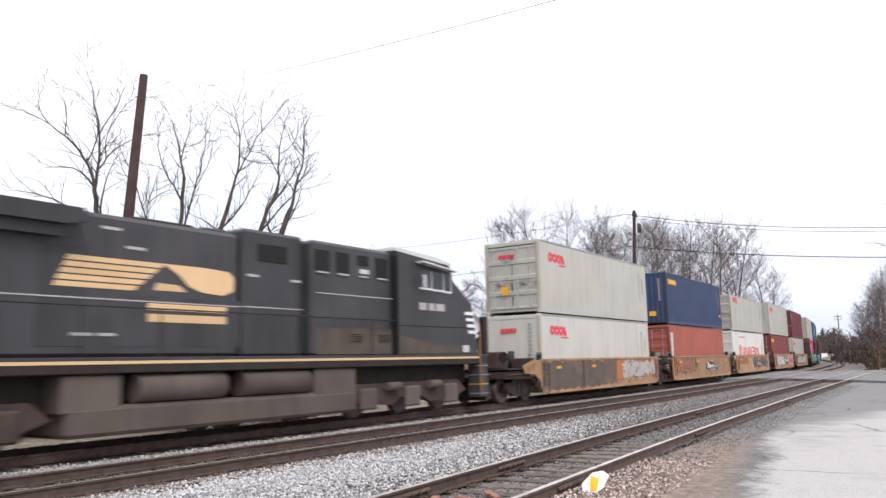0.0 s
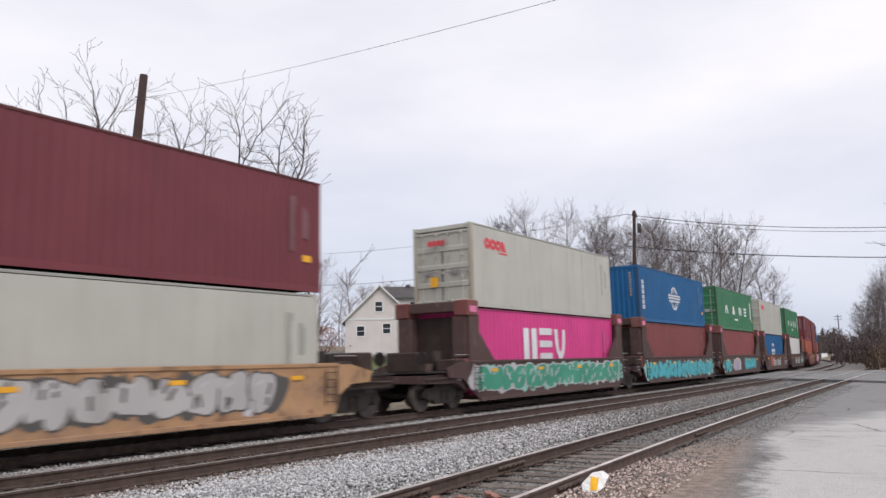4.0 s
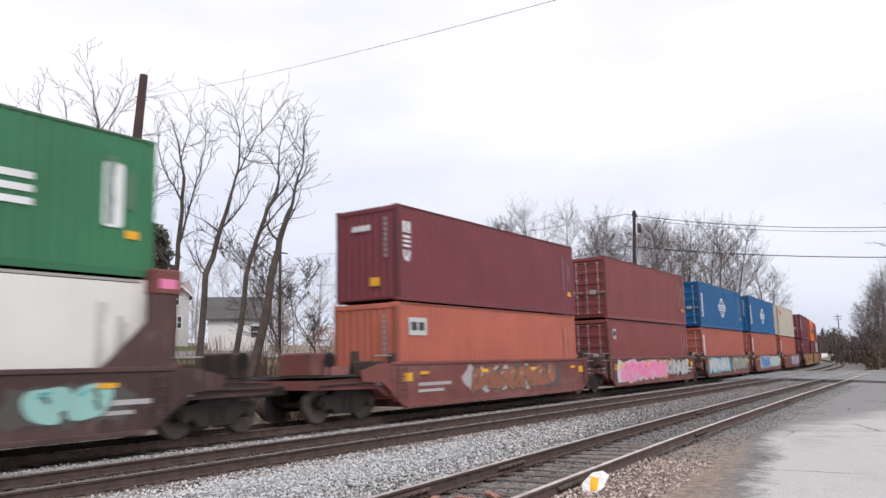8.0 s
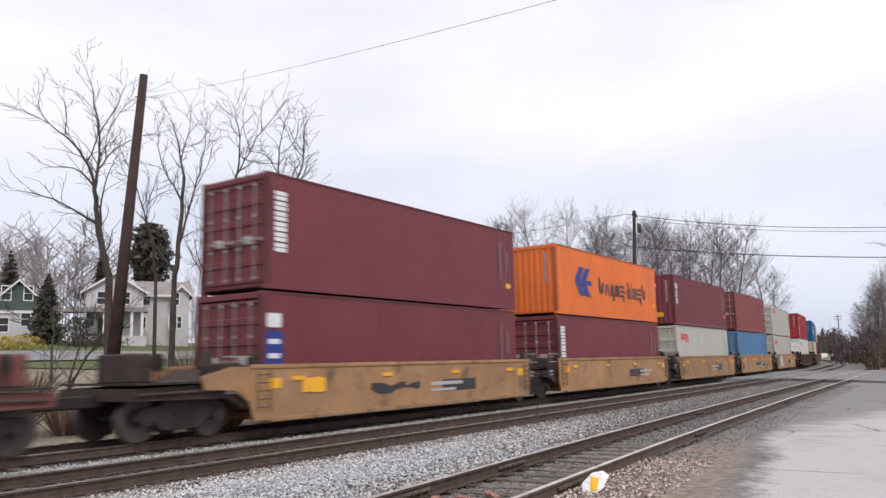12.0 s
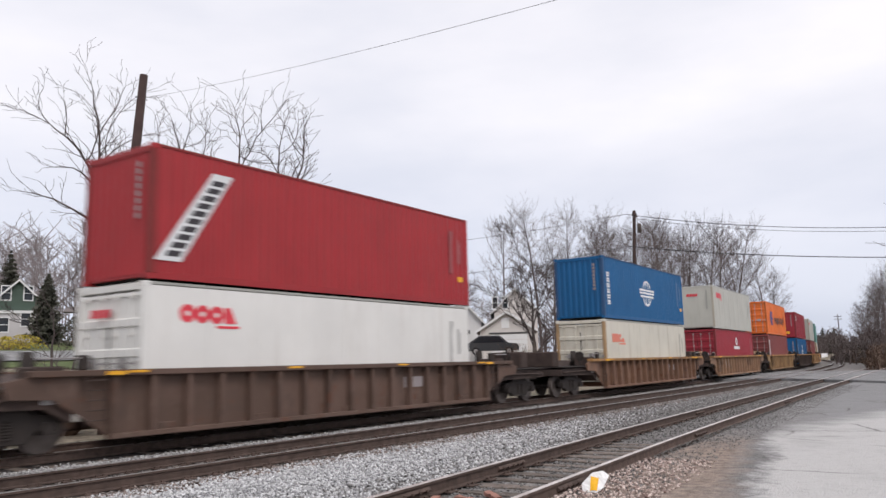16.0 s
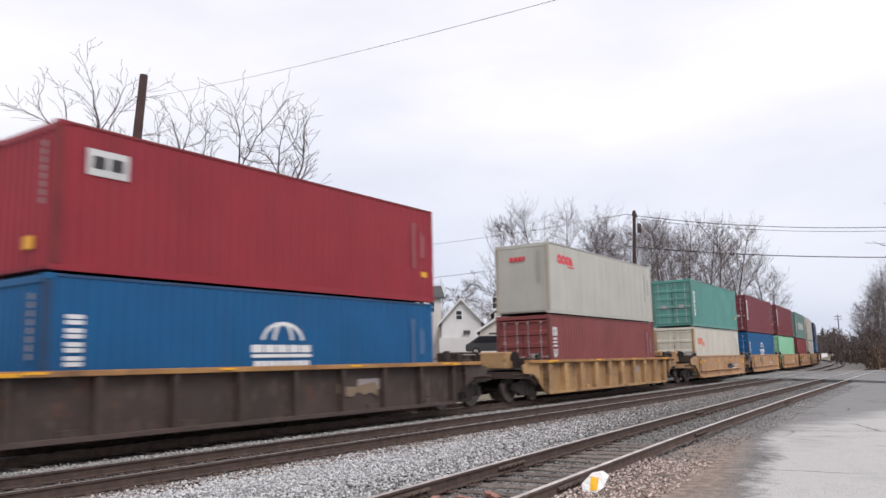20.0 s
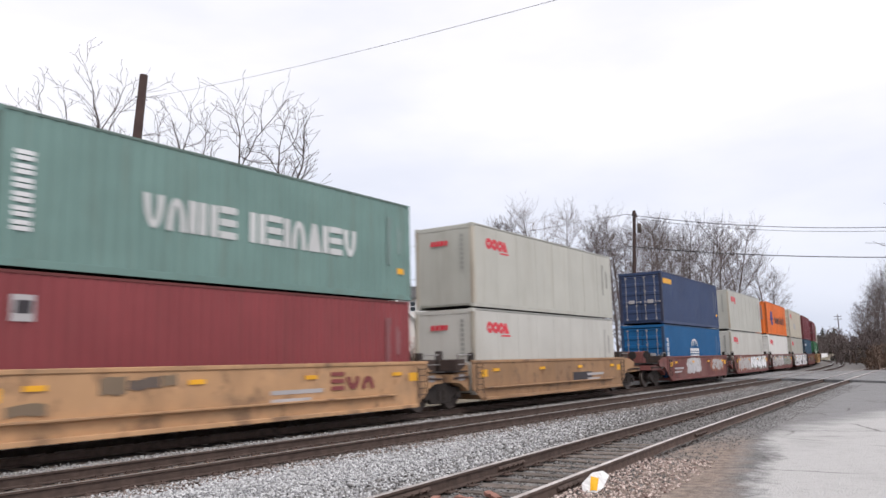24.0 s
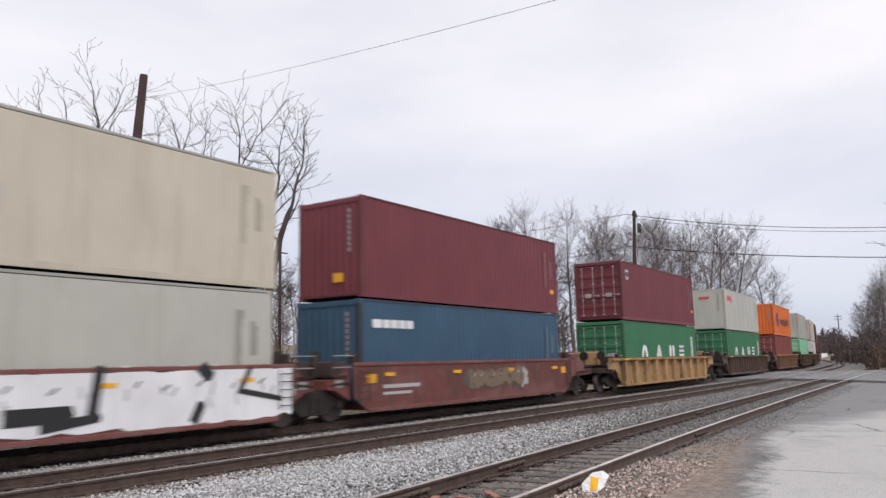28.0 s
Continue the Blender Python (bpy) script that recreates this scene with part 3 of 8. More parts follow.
def bare_tree(name, seed, height, radius, m, label, lean=(0, 0), stems=1, levels=5, thin=0.008, spread=0.75, split=0.38, mat_t=None, mat_c=None, forks=(3, 5), lift=0.06, group=""):
    rng = random.Random(seed)
    tree = thing(name, label, "tree", group, m)
    trunk, crown = Limbs(), Limbs()
    for s in range(stems):
        way = Vector((lean[0] + (rng.uniform(-0.25, 0.25) if stems > 1 else 0), lean[1] + (rng.uniform(-0.25, 0.25) if stems > 1 else 0), 1))
        start = Vector((rng.uniform(-0.3, 0.3), rng.uniform(-0.3, 0.3), 0)) if stems > 1 else Vector((0, 0, 0))
        r = radius * (1 if s == 0 else rng.uniform(0.55, 0.85))
        pts = wander(rng, start, way, height * split, 5, 0.05, 0.0)
        radii = [r * (1.25 if k == 0 else 1 - 0.09 * k) for k in range(6)]
        trunk.tube(pts, radii, 9)
        d = (pts[-1] - pts[-2]).normalized()
        for k in range(rng.randint(2, 3)):
            side = Vector((rng.gauss(0, 1), rng.gauss(0, 1), 0)).normalized()
            w = (d + side * (0.18 if k == 0 else rng.uniform(0.3, 0.65))).normalized()
            grow(rng, crown, pts[-1] - d * 0.05, w, height * (1 - split) * rng.uniform(0.5, 0.66), radii[-1] * (0.85 if k == 0 else 0.62), 1, levels, thin, spread, forks, lift)
        for k in range(2):
            i = rng.randint(2, 4)
            side = Vector((rng.gauss(0, 1), rng.gauss(0, 1), 0.5)).normalized()
            grow(rng, crown, pts[i], (d * 0.6 + side).normalized(), height * 0.28, radii[i] * 0.4, 2, levels, thin, spread, forks, lift)
    part("trunk", trunk.mesh("trunk", mat_t or M_BARK), None, tree)
    part("crown", crown.mesh("crown", mat_c or M_TWIG), None, tree)
    return tree


def conifer(name, seed, height, width, m, label, bare=0.08, layers=26, mat=None, broad=False):
    """A conifer: trunk and whorls of drooping boughs of many needle clumps."""
    rng = random.Random(seed)
    tree = thing(name, label, "tree", "", m)
    t = Limbs()
    t.tube([Vector((0, 0, 0)), Vector((0.03, 0.02, height * 0.5)), Vector((0, 0, height * 0.97))], [height * 0.022, height * 0.016, 0.02], 7)
    part("trunk", t.mesh("trunk", M_BARK), None, tree)
    v, f = [], []
    for k in range(layers):
        q = k / (layers - 1)
        z = height * (bare + (1 - bare) * q)
        reach = width / 2 * (1 - q) ** 0.75 * (0.55 + 0.45 * min(1, q * 6)) + 0.1
        if broad:
            reach = width / 2 * (0.35 + 0.65 * math.sin(math.pi * (0.12 + 0.80 * q))) * rng.uniform(0.75, 1.05)
        for j in range(rng.randint(15, 20)):
            a, r = rng.uniform(0, math.tau), reach * rng.uniform(0.65, 1.12)
            for s in range(6):
                d = r * (s + 0.6) / 6
                c = Vector((d * math.cos(a), d * math.sin(a), z - 0.14 * d + rng.uniform(-0.15, 0.15)))
                w = reach * 0.17 + 0.12
                i = len(v)
                for _ in range(3):
                    v.append(tuple(c + Vector((rng.uniform(-w, w), rng.uniform(-w, w), rng.uniform(-w, w) * 0.7))))
                for _ in range(3):
                    v.append(tuple(c + Vector((rng.uniform(-w, w), rng.uniform(-w, w), rng.uniform(-w, w) * 0.7))))
                f += [(i, i + 1, i + 2), (i + 3, i + 4, i + 5)]
    me = bpy.data.meshes.new("crown")
    me.from_pydata(v, [], f)
    me.materials.append(mat or M_NEEDLE)
    part("crown", me, None, tree)
    return tree


def shrub(name, seed, height, width, m, label, mat, clumps=900, leaf=0.09, twigs=40):
    """A shrub: many thin stems and a loose cloud of small clumps."""
    rng = random.Random(seed)
    b = thing(name, label, "shrub", "", m)
    t = Limbs()
    for _ in range(twigs):
        a, q = rng.uniform(0, math.tau), rng.uniform(0.2, 1)
        end = Vector((math.cos(a) * width / 2 * q, math.sin(a) * width / 2 * q, height * rng.uniform(0.6, 1)))
        t.tube([Vector((0.15 * math.cos(a), 0.15 * math.sin(a), 0)), end * 0.5 + Vector((0, 0, 0.1 * height)), end], [0.02, 0.014, 0.006], 4)
    part("stem_tangle", t.mesh("stem_tangle", M_SHRUB), None, b)
    v, f = [], []
    for _ in range(clumps):
        a, q, h = rng.uniform(0, math.tau), math.sqrt(rng.uniform(0, 1)), rng.uniform(0.12, 1)
        q *= math.sin(math.pi * min(1, h * 0.62 + 0.3)) * (1 + 0.25 * math.sin(3 * a + seed))
        c = Vector((math.cos(a) * width / 2 * q, math.sin(a) * width / 2 * q, height * h))
        i = len(v)
        for _ in range(3):
            v.append(tuple(c + Vector((rng.uniform(-leaf, leaf), rng.uniform(-leaf, leaf), rng.uniform(-leaf, leaf)))))
        f.append((i, i + 1, i + 2))
    me = bpy.data.meshes.new("foliage")
    me.from_pydata(v, [], f)
    me.materials.append(mat)
    part("foliage", me, None, b)
    return b


# trees along the far side of the track
def stem_curve(rng, start, heading, length, bend, depth):
    """Points along a limb that sets out at a heading from the upright and bends evenly."""
    n = max(5, int(length / 0.28))
    pts = [start]
    for k in range(n):
        a = radians(heading + bend * (k + 0.5) / n + rng.gauss(0, 5))
        pts.append(pts[-1] + Vector((math.sin(a), depth + rng.gauss(0, 0.08), math.cos(a))) * (length / n))
    return pts


def limbed_tree(seed, bearing, far, fork, radius, limbs, label, foot=0.0, thin=0.0065):
    """A bare tree from its limbs, each (parent, along it, heading, length, bend), with twigs from all of them; fork: height where the stem begins to turn."""
    rng = random.Random(seed)
    m = plant(bearing, far, -bearing)
    tree = thing("bare_tree", label, "tree", "", m)
    trunk, crown = Limbs(), Limbs()
    rise = fork - m.translation.z
    low = [Vector((foot * (1 - k / 6) ** 1.5, 0, rise * k / 6)) for k in range(7)]
    lines, sizes = [], []
    for i, (parent, along, heading, length, bend) in enumerate(limbs):
        if i == 0:
            pts = stem_curve(rng, low[-1], heading, length, bend, 0.0)
            r0, r1 = radius, radius * 0.62
            radii = [r0 + (r1 - r0) * k / (len(pts) - 1) for k in range(len(pts))]
            trunk.tube(low[:-1] + pts, [radius * (1.35 - 0.35 * k / 6) for k in range(6)] + radii, 9)
        else:
            up = lines[parent]
            k = min(len(up) - 2, int(along * (len(up) - 1)))
            start = up[k].lerp(up[k + 1], along * (len(up) - 1) - k)
            pts = stem_curve(rng, start, heading, length, bend, rng.uniform(-0.35, 0.35))
            r0 = max(0.016, min(sizes[parent][k] * (0.85 if along > 0.95 else 0.62), 0.017 * length + 0.010))
            radii = [r0 + (0.007 - r0) * (q / (len(pts) - 1)) ** 0.8 for q in range(len(pts))]
            crown.tube(pts, radii, 6 if r0 > 0.03 else 4)
            n = len(pts) - 1
            for q in range(1, n + 1):
                for _ in range(rng.choice((1, 1, 2))):
                    d = (pts[q] - pts[q - 1]).normalized()
                    side = Vector((rng.gauss(0, 1), rng.gauss(0, 1), rng.gauss(0, 0.5)))
                    side = (side - d * side.dot(d)).normalized()
                    w = (d + side * rng.uniform(0.4, 0.95)).normalized()
                    grow(rng, crown, pts[q], w, rng.uniform(0.3, 0.85) * (0.75 + 0.12 * length), max(thin, radii[q] * 0.5), 3, 4, thin, 0.8, (1, 3), 0.05)
        lines.append(pts)
        sizes.append(radii)
    part("trunk", trunk.mesh("trunk", M_BARK), None, tree)
    part("crown", crown.mesh("crown", M_TWIG), None, tree)
    return tree


limbed_tree(11, 31.92, 27.5, 4.55, 0.115, ((-1, 0, -13, 2.9, 2), (0, 1.0, -8, 3.4, -73), (0, 1.0, 9, 4.1, -30), (2, 0.17, 24, 2.4, 50), (2, 0.46, 28, 1.8, -6), (0, 0.62, -54, 2.7, -34), (1, 0.29, 25, 2.2, -62), (1, 0.58, 15, 1.4, -53), (1, 0.75, -47, 1.2, 74), (1, 0.04, -24, 1.9, -82), (3, 0.21, -10, 3.2, 74), (0, 0.17, -18, 3.8, 48)), "tall bare tree with an open crown behind the railway", 0.15)
limbed_tree(23, 36.14, 27.0, 4.55, 0.085, ((-1, 0, 3, 3.4, 2), (0, 1.0, -5, 2.4, -9), (1, 0.25, 17, 2.1, -12), (0, 0.75, -33, 2.9, 32), (0, 0.29, 22, 4.7, -16), (4, 0.42, 30, 1.6, -12), (2, 0.25, 88, 1.1, -87), (0, 0.04, -45, 4.0, 71), (7, 0.67, 33, 1.4, 58)), "slender bare tree with upright limbs", -0.05)
limbed_tree(41, 38.24, 26.0, 4.45, 0.095, ((-1, 0, 20, 2.8, -8), (0, 1.0, 17, 3.4, -37), (1, 0.21, 24, 3.1, 22), (0, 0.0, -42, 1.1, 22), (0, 0.04, -38, 1.1, 37), (0, 0.58, 52, 2.1, -35), (2, 0.54, -11, 1.1, 22), (1, 0.42, 123, 1.3, -50), (1, 0.62, -52, 0.9, 43), (0, 0.54, -55, 1.1, -17), (2, 0.29, -15, 1.6, 15)), "bare tree with a broken forked stem", -0.35)
limbed_tree(59, 41.05, 25.5, 4.4, 0.080, ((-1, 0, 11, 3.1, 12), (0, 1.0, 0, 2.2, 17), (0, 0.79, 46, 2.5, -31), (0, 0.46, 39, 2.3, 0), (0, 0.21, 22, 1.7, 44), (1, 0.17, -26, 1.0, -20), (1, 0.5, 59, 1.3, -61)), "bare tree leaning over the railway", -0.75)
limbed_tree(67, 42.82, 26.0, 4.45, 0.125, ((-1, 0, 6, 2.4, 16), (0, 1.0, 15, 3.1, -12), (0, 0.5, -50, 2.2, 108), (1, 0.25, 41, 1.2, -43), (0, 0.75, 48, 1.7, -49), (0, 0.25, -55, 1.4, 22), (1, 0.58, -46, 1.1, 33)), "leaning bare tree with crooked limbs", -1.15)
limbed_tree(83, 34.92, 27.5, 4.55, 0.055, ((-1, 0, -4, 1.4, -8), (0, 1.0, -14, 3.4, -10), (1, 0.3, 20, 1.2, -20), (1, 0.5, -40, 1.1, 25)), "thin curving sapling beside the leaning pole", 0.05)
bare_tree("bare_tree", 71, 8.0, 0.12, plant(43.9, 38), "twiggy bare tree behind the railway", split=0.3, levels=5, thin=0.012, spread=0.8)
bare_tree("bare_tree", 73, 6.8, 0.11, plant(46.11, 46), "twiggy bare tree beside a lawn", split=0.3, levels=5, thin=0.014, spread=0.8)
bare_tree("bare_tree", 79, 10.2, 0.26, plant(62.13, 62), "broad bare tree beside the garage", lean=(-0.03, 0), split=0.28, levels=5, thin=0.016, spread=0.95)
bare_tree("bare_tree", 83, 5.0, 0.07, plant(29.05, 29), "small forked sapling on the bank", stems=3, split=0.5, levels=3, thin=0.01)
bare_tree("bare_tree", 89, 9.5, 0.14, plant(56.22, 100), "bare tree behind the white house", split=0.3, levels=5, thin=0.02, spread=0.8)

# the woods beyond: a few grown trees, copied with other turns and sizes
def woodland_tree(seed, height, m, label, wide=0.24, mat=M_FARTWIG):
    """A tall bare tree: a straight stem, rising limbs that make an oval crown, and fine upright twigs."""
    rng = random.Random(seed)
    tree = thing("woodland_tree", label, "tree", "woods beyond the railway", m)
    trunk, crown = Limbs(), Limbs()
    stem = wander(rng, Vector((0, 0, 0)), Vector((rng.uniform(-0.05, 0.05), rng.uniform(-0.05, 0.05), 1)), height * 0.9, 9, 0.035, 0.01)
    trunk.tube(stem, [0.0095 * height * (1.15 - 0.113 * k) for k in range(10)], 7)
    for k in range(26):
        q = 0.30 + 0.68 * (k + rng.random()) / 26
        i = min(8, int(q * 9))
        start = stem[i].lerp(stem[i + 1], q * 9 - i)
        a = k * 2.4 + rng.uniform(-0.5, 0.5)
        reach = height * wide * (math.sin(math.pi * min(1, (q - 0.12) / 0.9)) ** 0.8 + 0.12) * rng.uniform(0.7, 1.15)
        way = Vector((math.cos(a), math.sin(a), rng.uniform(0.45, 0.8) + 0.7 * q ** 3))
        limb = wander(rng, start, way, reach, 5, 0.10, 0.035)
        r = max(0.022, 0.0036 * height * (1.15 - q))
        crown.tube(limb, [r * (1 - 0.14 * p) for p in range(6)], 4)
        for p in range(1, 6):
            for _ in range(2):
                d = (limb[p] - limb[p - 1]).normalized()
                side = Vector((rng.gauss(0, 0.75), rng.gauss(0, 0.75), rng.gauss(0.1, 0.45)))
                twig = wander(rng, limb[p], d + side, height * rng.uniform(0.05, 0.105), 3, 0.12, 0.06)
                crown.tube(twig, [0.016, 0.014, 0.012, 0.009], 3)
                for _ in range(3):
                    f = twig[rng.randint(1, 3)]
                    e = wander(rng, f, d + Vector((rng.gauss(0, 0.7), rng.gauss(0, 0.7), rng.gauss(0.4, 0.5))), height * rng.uniform(0.025, 0.06), 2, 0.15, 0.05)
                    crown.tube(e, [0.010, 0.009, 0.007], 3)
    part("trunk", trunk.mesh("trunk", mat), None, tree)
    part("crown", crown.mesh("crown", mat), None, tree)
    return tree


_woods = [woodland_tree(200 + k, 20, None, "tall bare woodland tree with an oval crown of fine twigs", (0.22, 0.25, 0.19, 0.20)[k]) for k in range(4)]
_rw = random.Random(5)
# bearing, distance, and how high the top stands over eye level for each metre of distance
_rise = [(60.02, 130, 0.190), (62.59, 105, 0.204), (64.90, 103, 0.202), (66.36, 112, 0.177), (67.40, 100, 0.181), (68.45, 108, 0.189), (69.23, 98, 0.179), (70.36, 104, 0.180), (71.43, 99, 0.180), (72.23, 110, 0.181), (73.27, 102, 0.176), (74.33, 98, 0.170), (75.17, 108, 0.170), (75.84, 103, 0.168), (76.54, 112, 0.155), (78.11, 112, 0.134),
         (68.00, 128, 0.165), (69.94, 122, 0.160), (71.81, 126, 0.160), (73.74, 124, 0.155), (76.0, 128, 0.140), (65.54, 122, 0.160), (78.81, 125, 0.104),
         (83.50, 170, 0.046), (83.95, 150, 0.055), (84.25, 120, 0.074), (84.62, 112, 0.079), (84.95, 118, 0.080), (85.35, 108, 0.092), (85.8, 100, 0.097), (86.3, 104, 0.103), (86.9, 96, 0.106), (84.4, 135, 0.066), (85.1, 128, 0.074),
         (83.75, 160, 0.047), (84.15, 138, 0.060), (84.6, 122, 0.074), (85.1, 112, 0.088), (85.6, 104, 0.098), (86.1, 100, 0.105), (84.35, 100, 0.052), (85.35, 92, 0.062),
         (63.6, 135, 0.165), (66.9, 134, 0.160), (68.8, 136, 0.162), (70.9, 132, 0.160), (72.7, 135, 0.158), (74.8, 133, 0.150)]
_tall = [(26.41, 118, 16), (27.89, 124, 15), (30.98, 120, 14), (33.27, 128, 15), (37.68, 125, 14), (39.77, 118, 13), (41.72, 122, 12.5), (44.5, 110, 12), (46.31, 108, 13), (47.74, 116, 11), (49.38, 121, 10), (54.76, 118, 11), (57.25, 116, 12)]
# hill trees with the distance haze painted into their wood
_pale = [woodland_tree(210 + k, 20, None, "haze-paled bare woodland tree on the hill behind the houses", (0.24, 0.21)[k], M_HAZEWOOD) for k in range(2)]


def spread_trees(sources, spots):
    """Sets the sources on the first spots and copies of them on the rest."""
    for k, (b, d, h) in enumerate(spots):
        src, size = sources[k % len(sources)], h / 20.0
        m = plant(b, d, _rw.uniform(0, 360), 0.2)
        if k >= len(sources):
            src.scale = (size, size, size)
            copy_thing(src, m)
    for src, (b, d, h) in zip(sources, spots):
        src.matrix_basis = plant(b, d, 10 * d, 0.2) @ Matrix.Diagonal((h / 20.0, h / 20.0, h / 20.0, 1))


spread_trees(_woods, [(b, d, 1.478 + d * e - land(*spot(b, d)) + 0.26) for b, d, e in _rise])
spread_trees(_pale, _tall)
limbed_tree(97, 88.3, 40, 3.2, 0.13, ((-1, 0, -4, 3.0, 2), (0, 1.0, -12, 2.0, -18), (0, 0.8, -32, 2.2, 12), (0, 0.6, -48, 2.0, -18), (0, 0.4, 30, 2.4, -10), (1, 0.4, 24, 1.4, 8)), "bare tree beside the road near the crossing", 0.1, 0.009)

# far woods on the skyline, joined
def far_woods(seed, arcs, mat):
    rng = random.Random(seed)
    t = Limbs()
    for b0, b1, d0, d1, h0, h1, n in arcs:
        for _ in range(n):
            x, y = spot(rng.uniform(b0, b1), rng.uniform(d0, d1))
            h = rng.uniform(h0, h1)
            p = Vector((x, y, land(x, y) - 0.5))
            t.tube([p, p + Vector((0, 0, h * 0.5)), p + Vector((rng.uniform(-1, 1), 0, h))], [0.13, 0.10, 0.04], 4)
            for _ in range(16):
                q = p + Vector((0, 0, h * rng.uniform(0.25, 0.95)))
                a, l = rng.uniform(0, math.tau), h * rng.uniform(0.10, 0.26)
                e = q + Vector((math.cos(a) * l, math.sin(a) * l, l * rng.uniform(0.4, 1.2)))
                t.tube([q, e], [0.09, 0.04], 3)
                for _ in range(3):
                    f = q.lerp(e, rng.uniform(0.3, 1))
                    a = rng.uniform(0, math.tau)
                    t.tube([f, f + Vector((math.cos(a) * l * 0.4, math.sin(a) * l * 0.4, l * rng.uniform(0.1, 0.6)))], [0.05, 0.03], 3)
    ob = new("distant_woods", t.mesh("distant_woods", mat))
    return tagged(ob, "grey-brown leafless woods on the skyline", "woods", kind="stuff")


# this skyline's haze is in its lightened wood colour
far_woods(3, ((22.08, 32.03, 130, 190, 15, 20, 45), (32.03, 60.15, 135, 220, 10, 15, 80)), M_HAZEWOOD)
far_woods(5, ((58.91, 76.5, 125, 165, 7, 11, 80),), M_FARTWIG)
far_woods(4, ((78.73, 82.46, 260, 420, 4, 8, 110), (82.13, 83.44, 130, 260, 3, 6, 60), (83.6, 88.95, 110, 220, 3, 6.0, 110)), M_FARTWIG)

far_woods(6, ((83.9, 87.5, 78, 130, 1.4, 3.2, 90), (82.9, 84.2, 140, 210, 1.2, 2.6, 50)), M_BRUSH)

conifer("pine_tree", 7, 15.2, 6.4, plant(34.5, 104), "dark broad pine with a bare lower trunk behind the house", 0.52, 18, None, True)
conifer("pine_tree", 8, 12.0, 3.2, plant(31.4, 106), "narrow dark conifer behind the house", 0.1)
conifer("cedar_tree", 9, 6.8, 3.8, plant(28.22, 84), "dense dark evergreen between the houses", 0.03, 22)
conifer("cedar_tree", 10, 6.2, 3.4, plant(27.14, 96), "dense dark evergreen beside the green house", 0.03, 20)
conifer("cedar_tree", 12, 11.5, 5.5, plant(25.96, 112), "dark evergreen behind the green house", 0.05, 22)
for _b, _d, _h in ((81.47, 300, 9), (81.2, 310, 8), (81.75, 320, 8.5), (81.95, 290, 7), (82.15, 305, 7.5)):
    conifer("pine_tree", int(_d), _h, 6, plant(_b, _d), "distant dark conifer beyond the bend", 0.05, 16)
shrub("shrub", 1, 1.3, 3.6, plant(26.98, 74), "yellow flowering bush before the green house", M_FORSYTHIA, 900, 0.10)
shrub("shrub", 2, 1.2, 2.6, plant(25.96, 72), "yellow flowering bush before the green house", M_FORSYTHIA, 600, 0.10)
shrub("shrub", 3, 2.9, 3.6, plant(30.06, 80), "dark rounded evergreen bush by the porch", M_NEEDLE, 1300, 0.14)
shrub("shrub", 4, 1.3, 6.0, plant(31.16, 83), "low dark hedge along the porch", M_NEEDLE, 1300, 0.14)
shrub("shrub", 5, 3.0, 6.0, plant(46.72, 88), "pale pink blossoming shrub on a lawn", M_BLOSSOM, 1500, 0.12)
shrub("shrub", 6, 2.6, 4.4, plant(53.31, 80), "pinkish leafless shrub by a porch", M_BLOSSOM, 600, 0.10)
shrub("shrub", 7, 2.6, 3.6, plant(60.77, 66), "brown leafless shrub before the garage", M_SHRUB, 500, 0.05, 90)
for _k, (_b, _d, _h, _w) in enumerate(((26.34, 25, 1.6, 4), (29.62, 25.5, 1.5, 4), (34.16, 26, 1.9, 4), (37.86, 25, 1.7, 4), (39.77, 24.5, 1.6, 4), (44.5, 27, 1.6, 4.5), (46.11, 33, 2.2, 6), (49.38, 33, 1.3, 5), (42.9, 28, 1.6, 4))):
    shrub("brush", 20 + _k, _h, _w, plant(_b, _d), "tangled brown leafless brush on the bank", M_SHRUB, 160, 0.04, 130)


for _k, (_b, _d, _h, _w) in enumerate(((37.3, 36, 2.6, 3.0), (39.47, 33, 3.0, 3.4), (41.02, 34, 2.8, 3.2), (42.51, 32, 3.2, 3.0), (43.7, 33, 2.6, 2.6), (26.18, 31, 1.6, 4.0), (27.69, 33, 1.5, 3.6))):
    shrub("brush", 60 + _k, _h, _w, plant(_b, _d), "tangled brown leafless brush on the bank", M_SHRUB, 90, 0.03, 110)

for _k in range(13):
    shrub("brush", 80 + _k, 2.6 + 0.35 * (_k % 3), 9.0, plant(83.45 + 0.26 * _k, 165 - 3.5 * _k), "dense dull brush on the bank beyond the crossing", M_DIMBRUSH, 1500, 0.15, 60)

# ---- poles and wires ----
def utility_pole(base, top, r0, r1, label):
    pole = thing("utility_pole", label, "pole")
    pole.matrix_basis = Matrix.Translation(base)
    part("shaft", tube((0, 0, -0.3), Vector(top) - Vector(base), r0, r1, 14), M_WOODPOLE, pole)
    return pole


def hang(name, a, b, sag, r, label, n=24):
    """A wire that hangs between two points."""
    a, b = Vector(a), Vector(b)
    t = Limbs()
    t.tube([a.lerp(b, k / n) - Vector((0, 0, sag * 4 * (k / n) * (1 - k / n))) for k in range(n + 1)], [r] * (n + 1), 5)
    ob = new(name, t.mesh(name, M_CABLE))
    return tagged(ob, label, "wire")


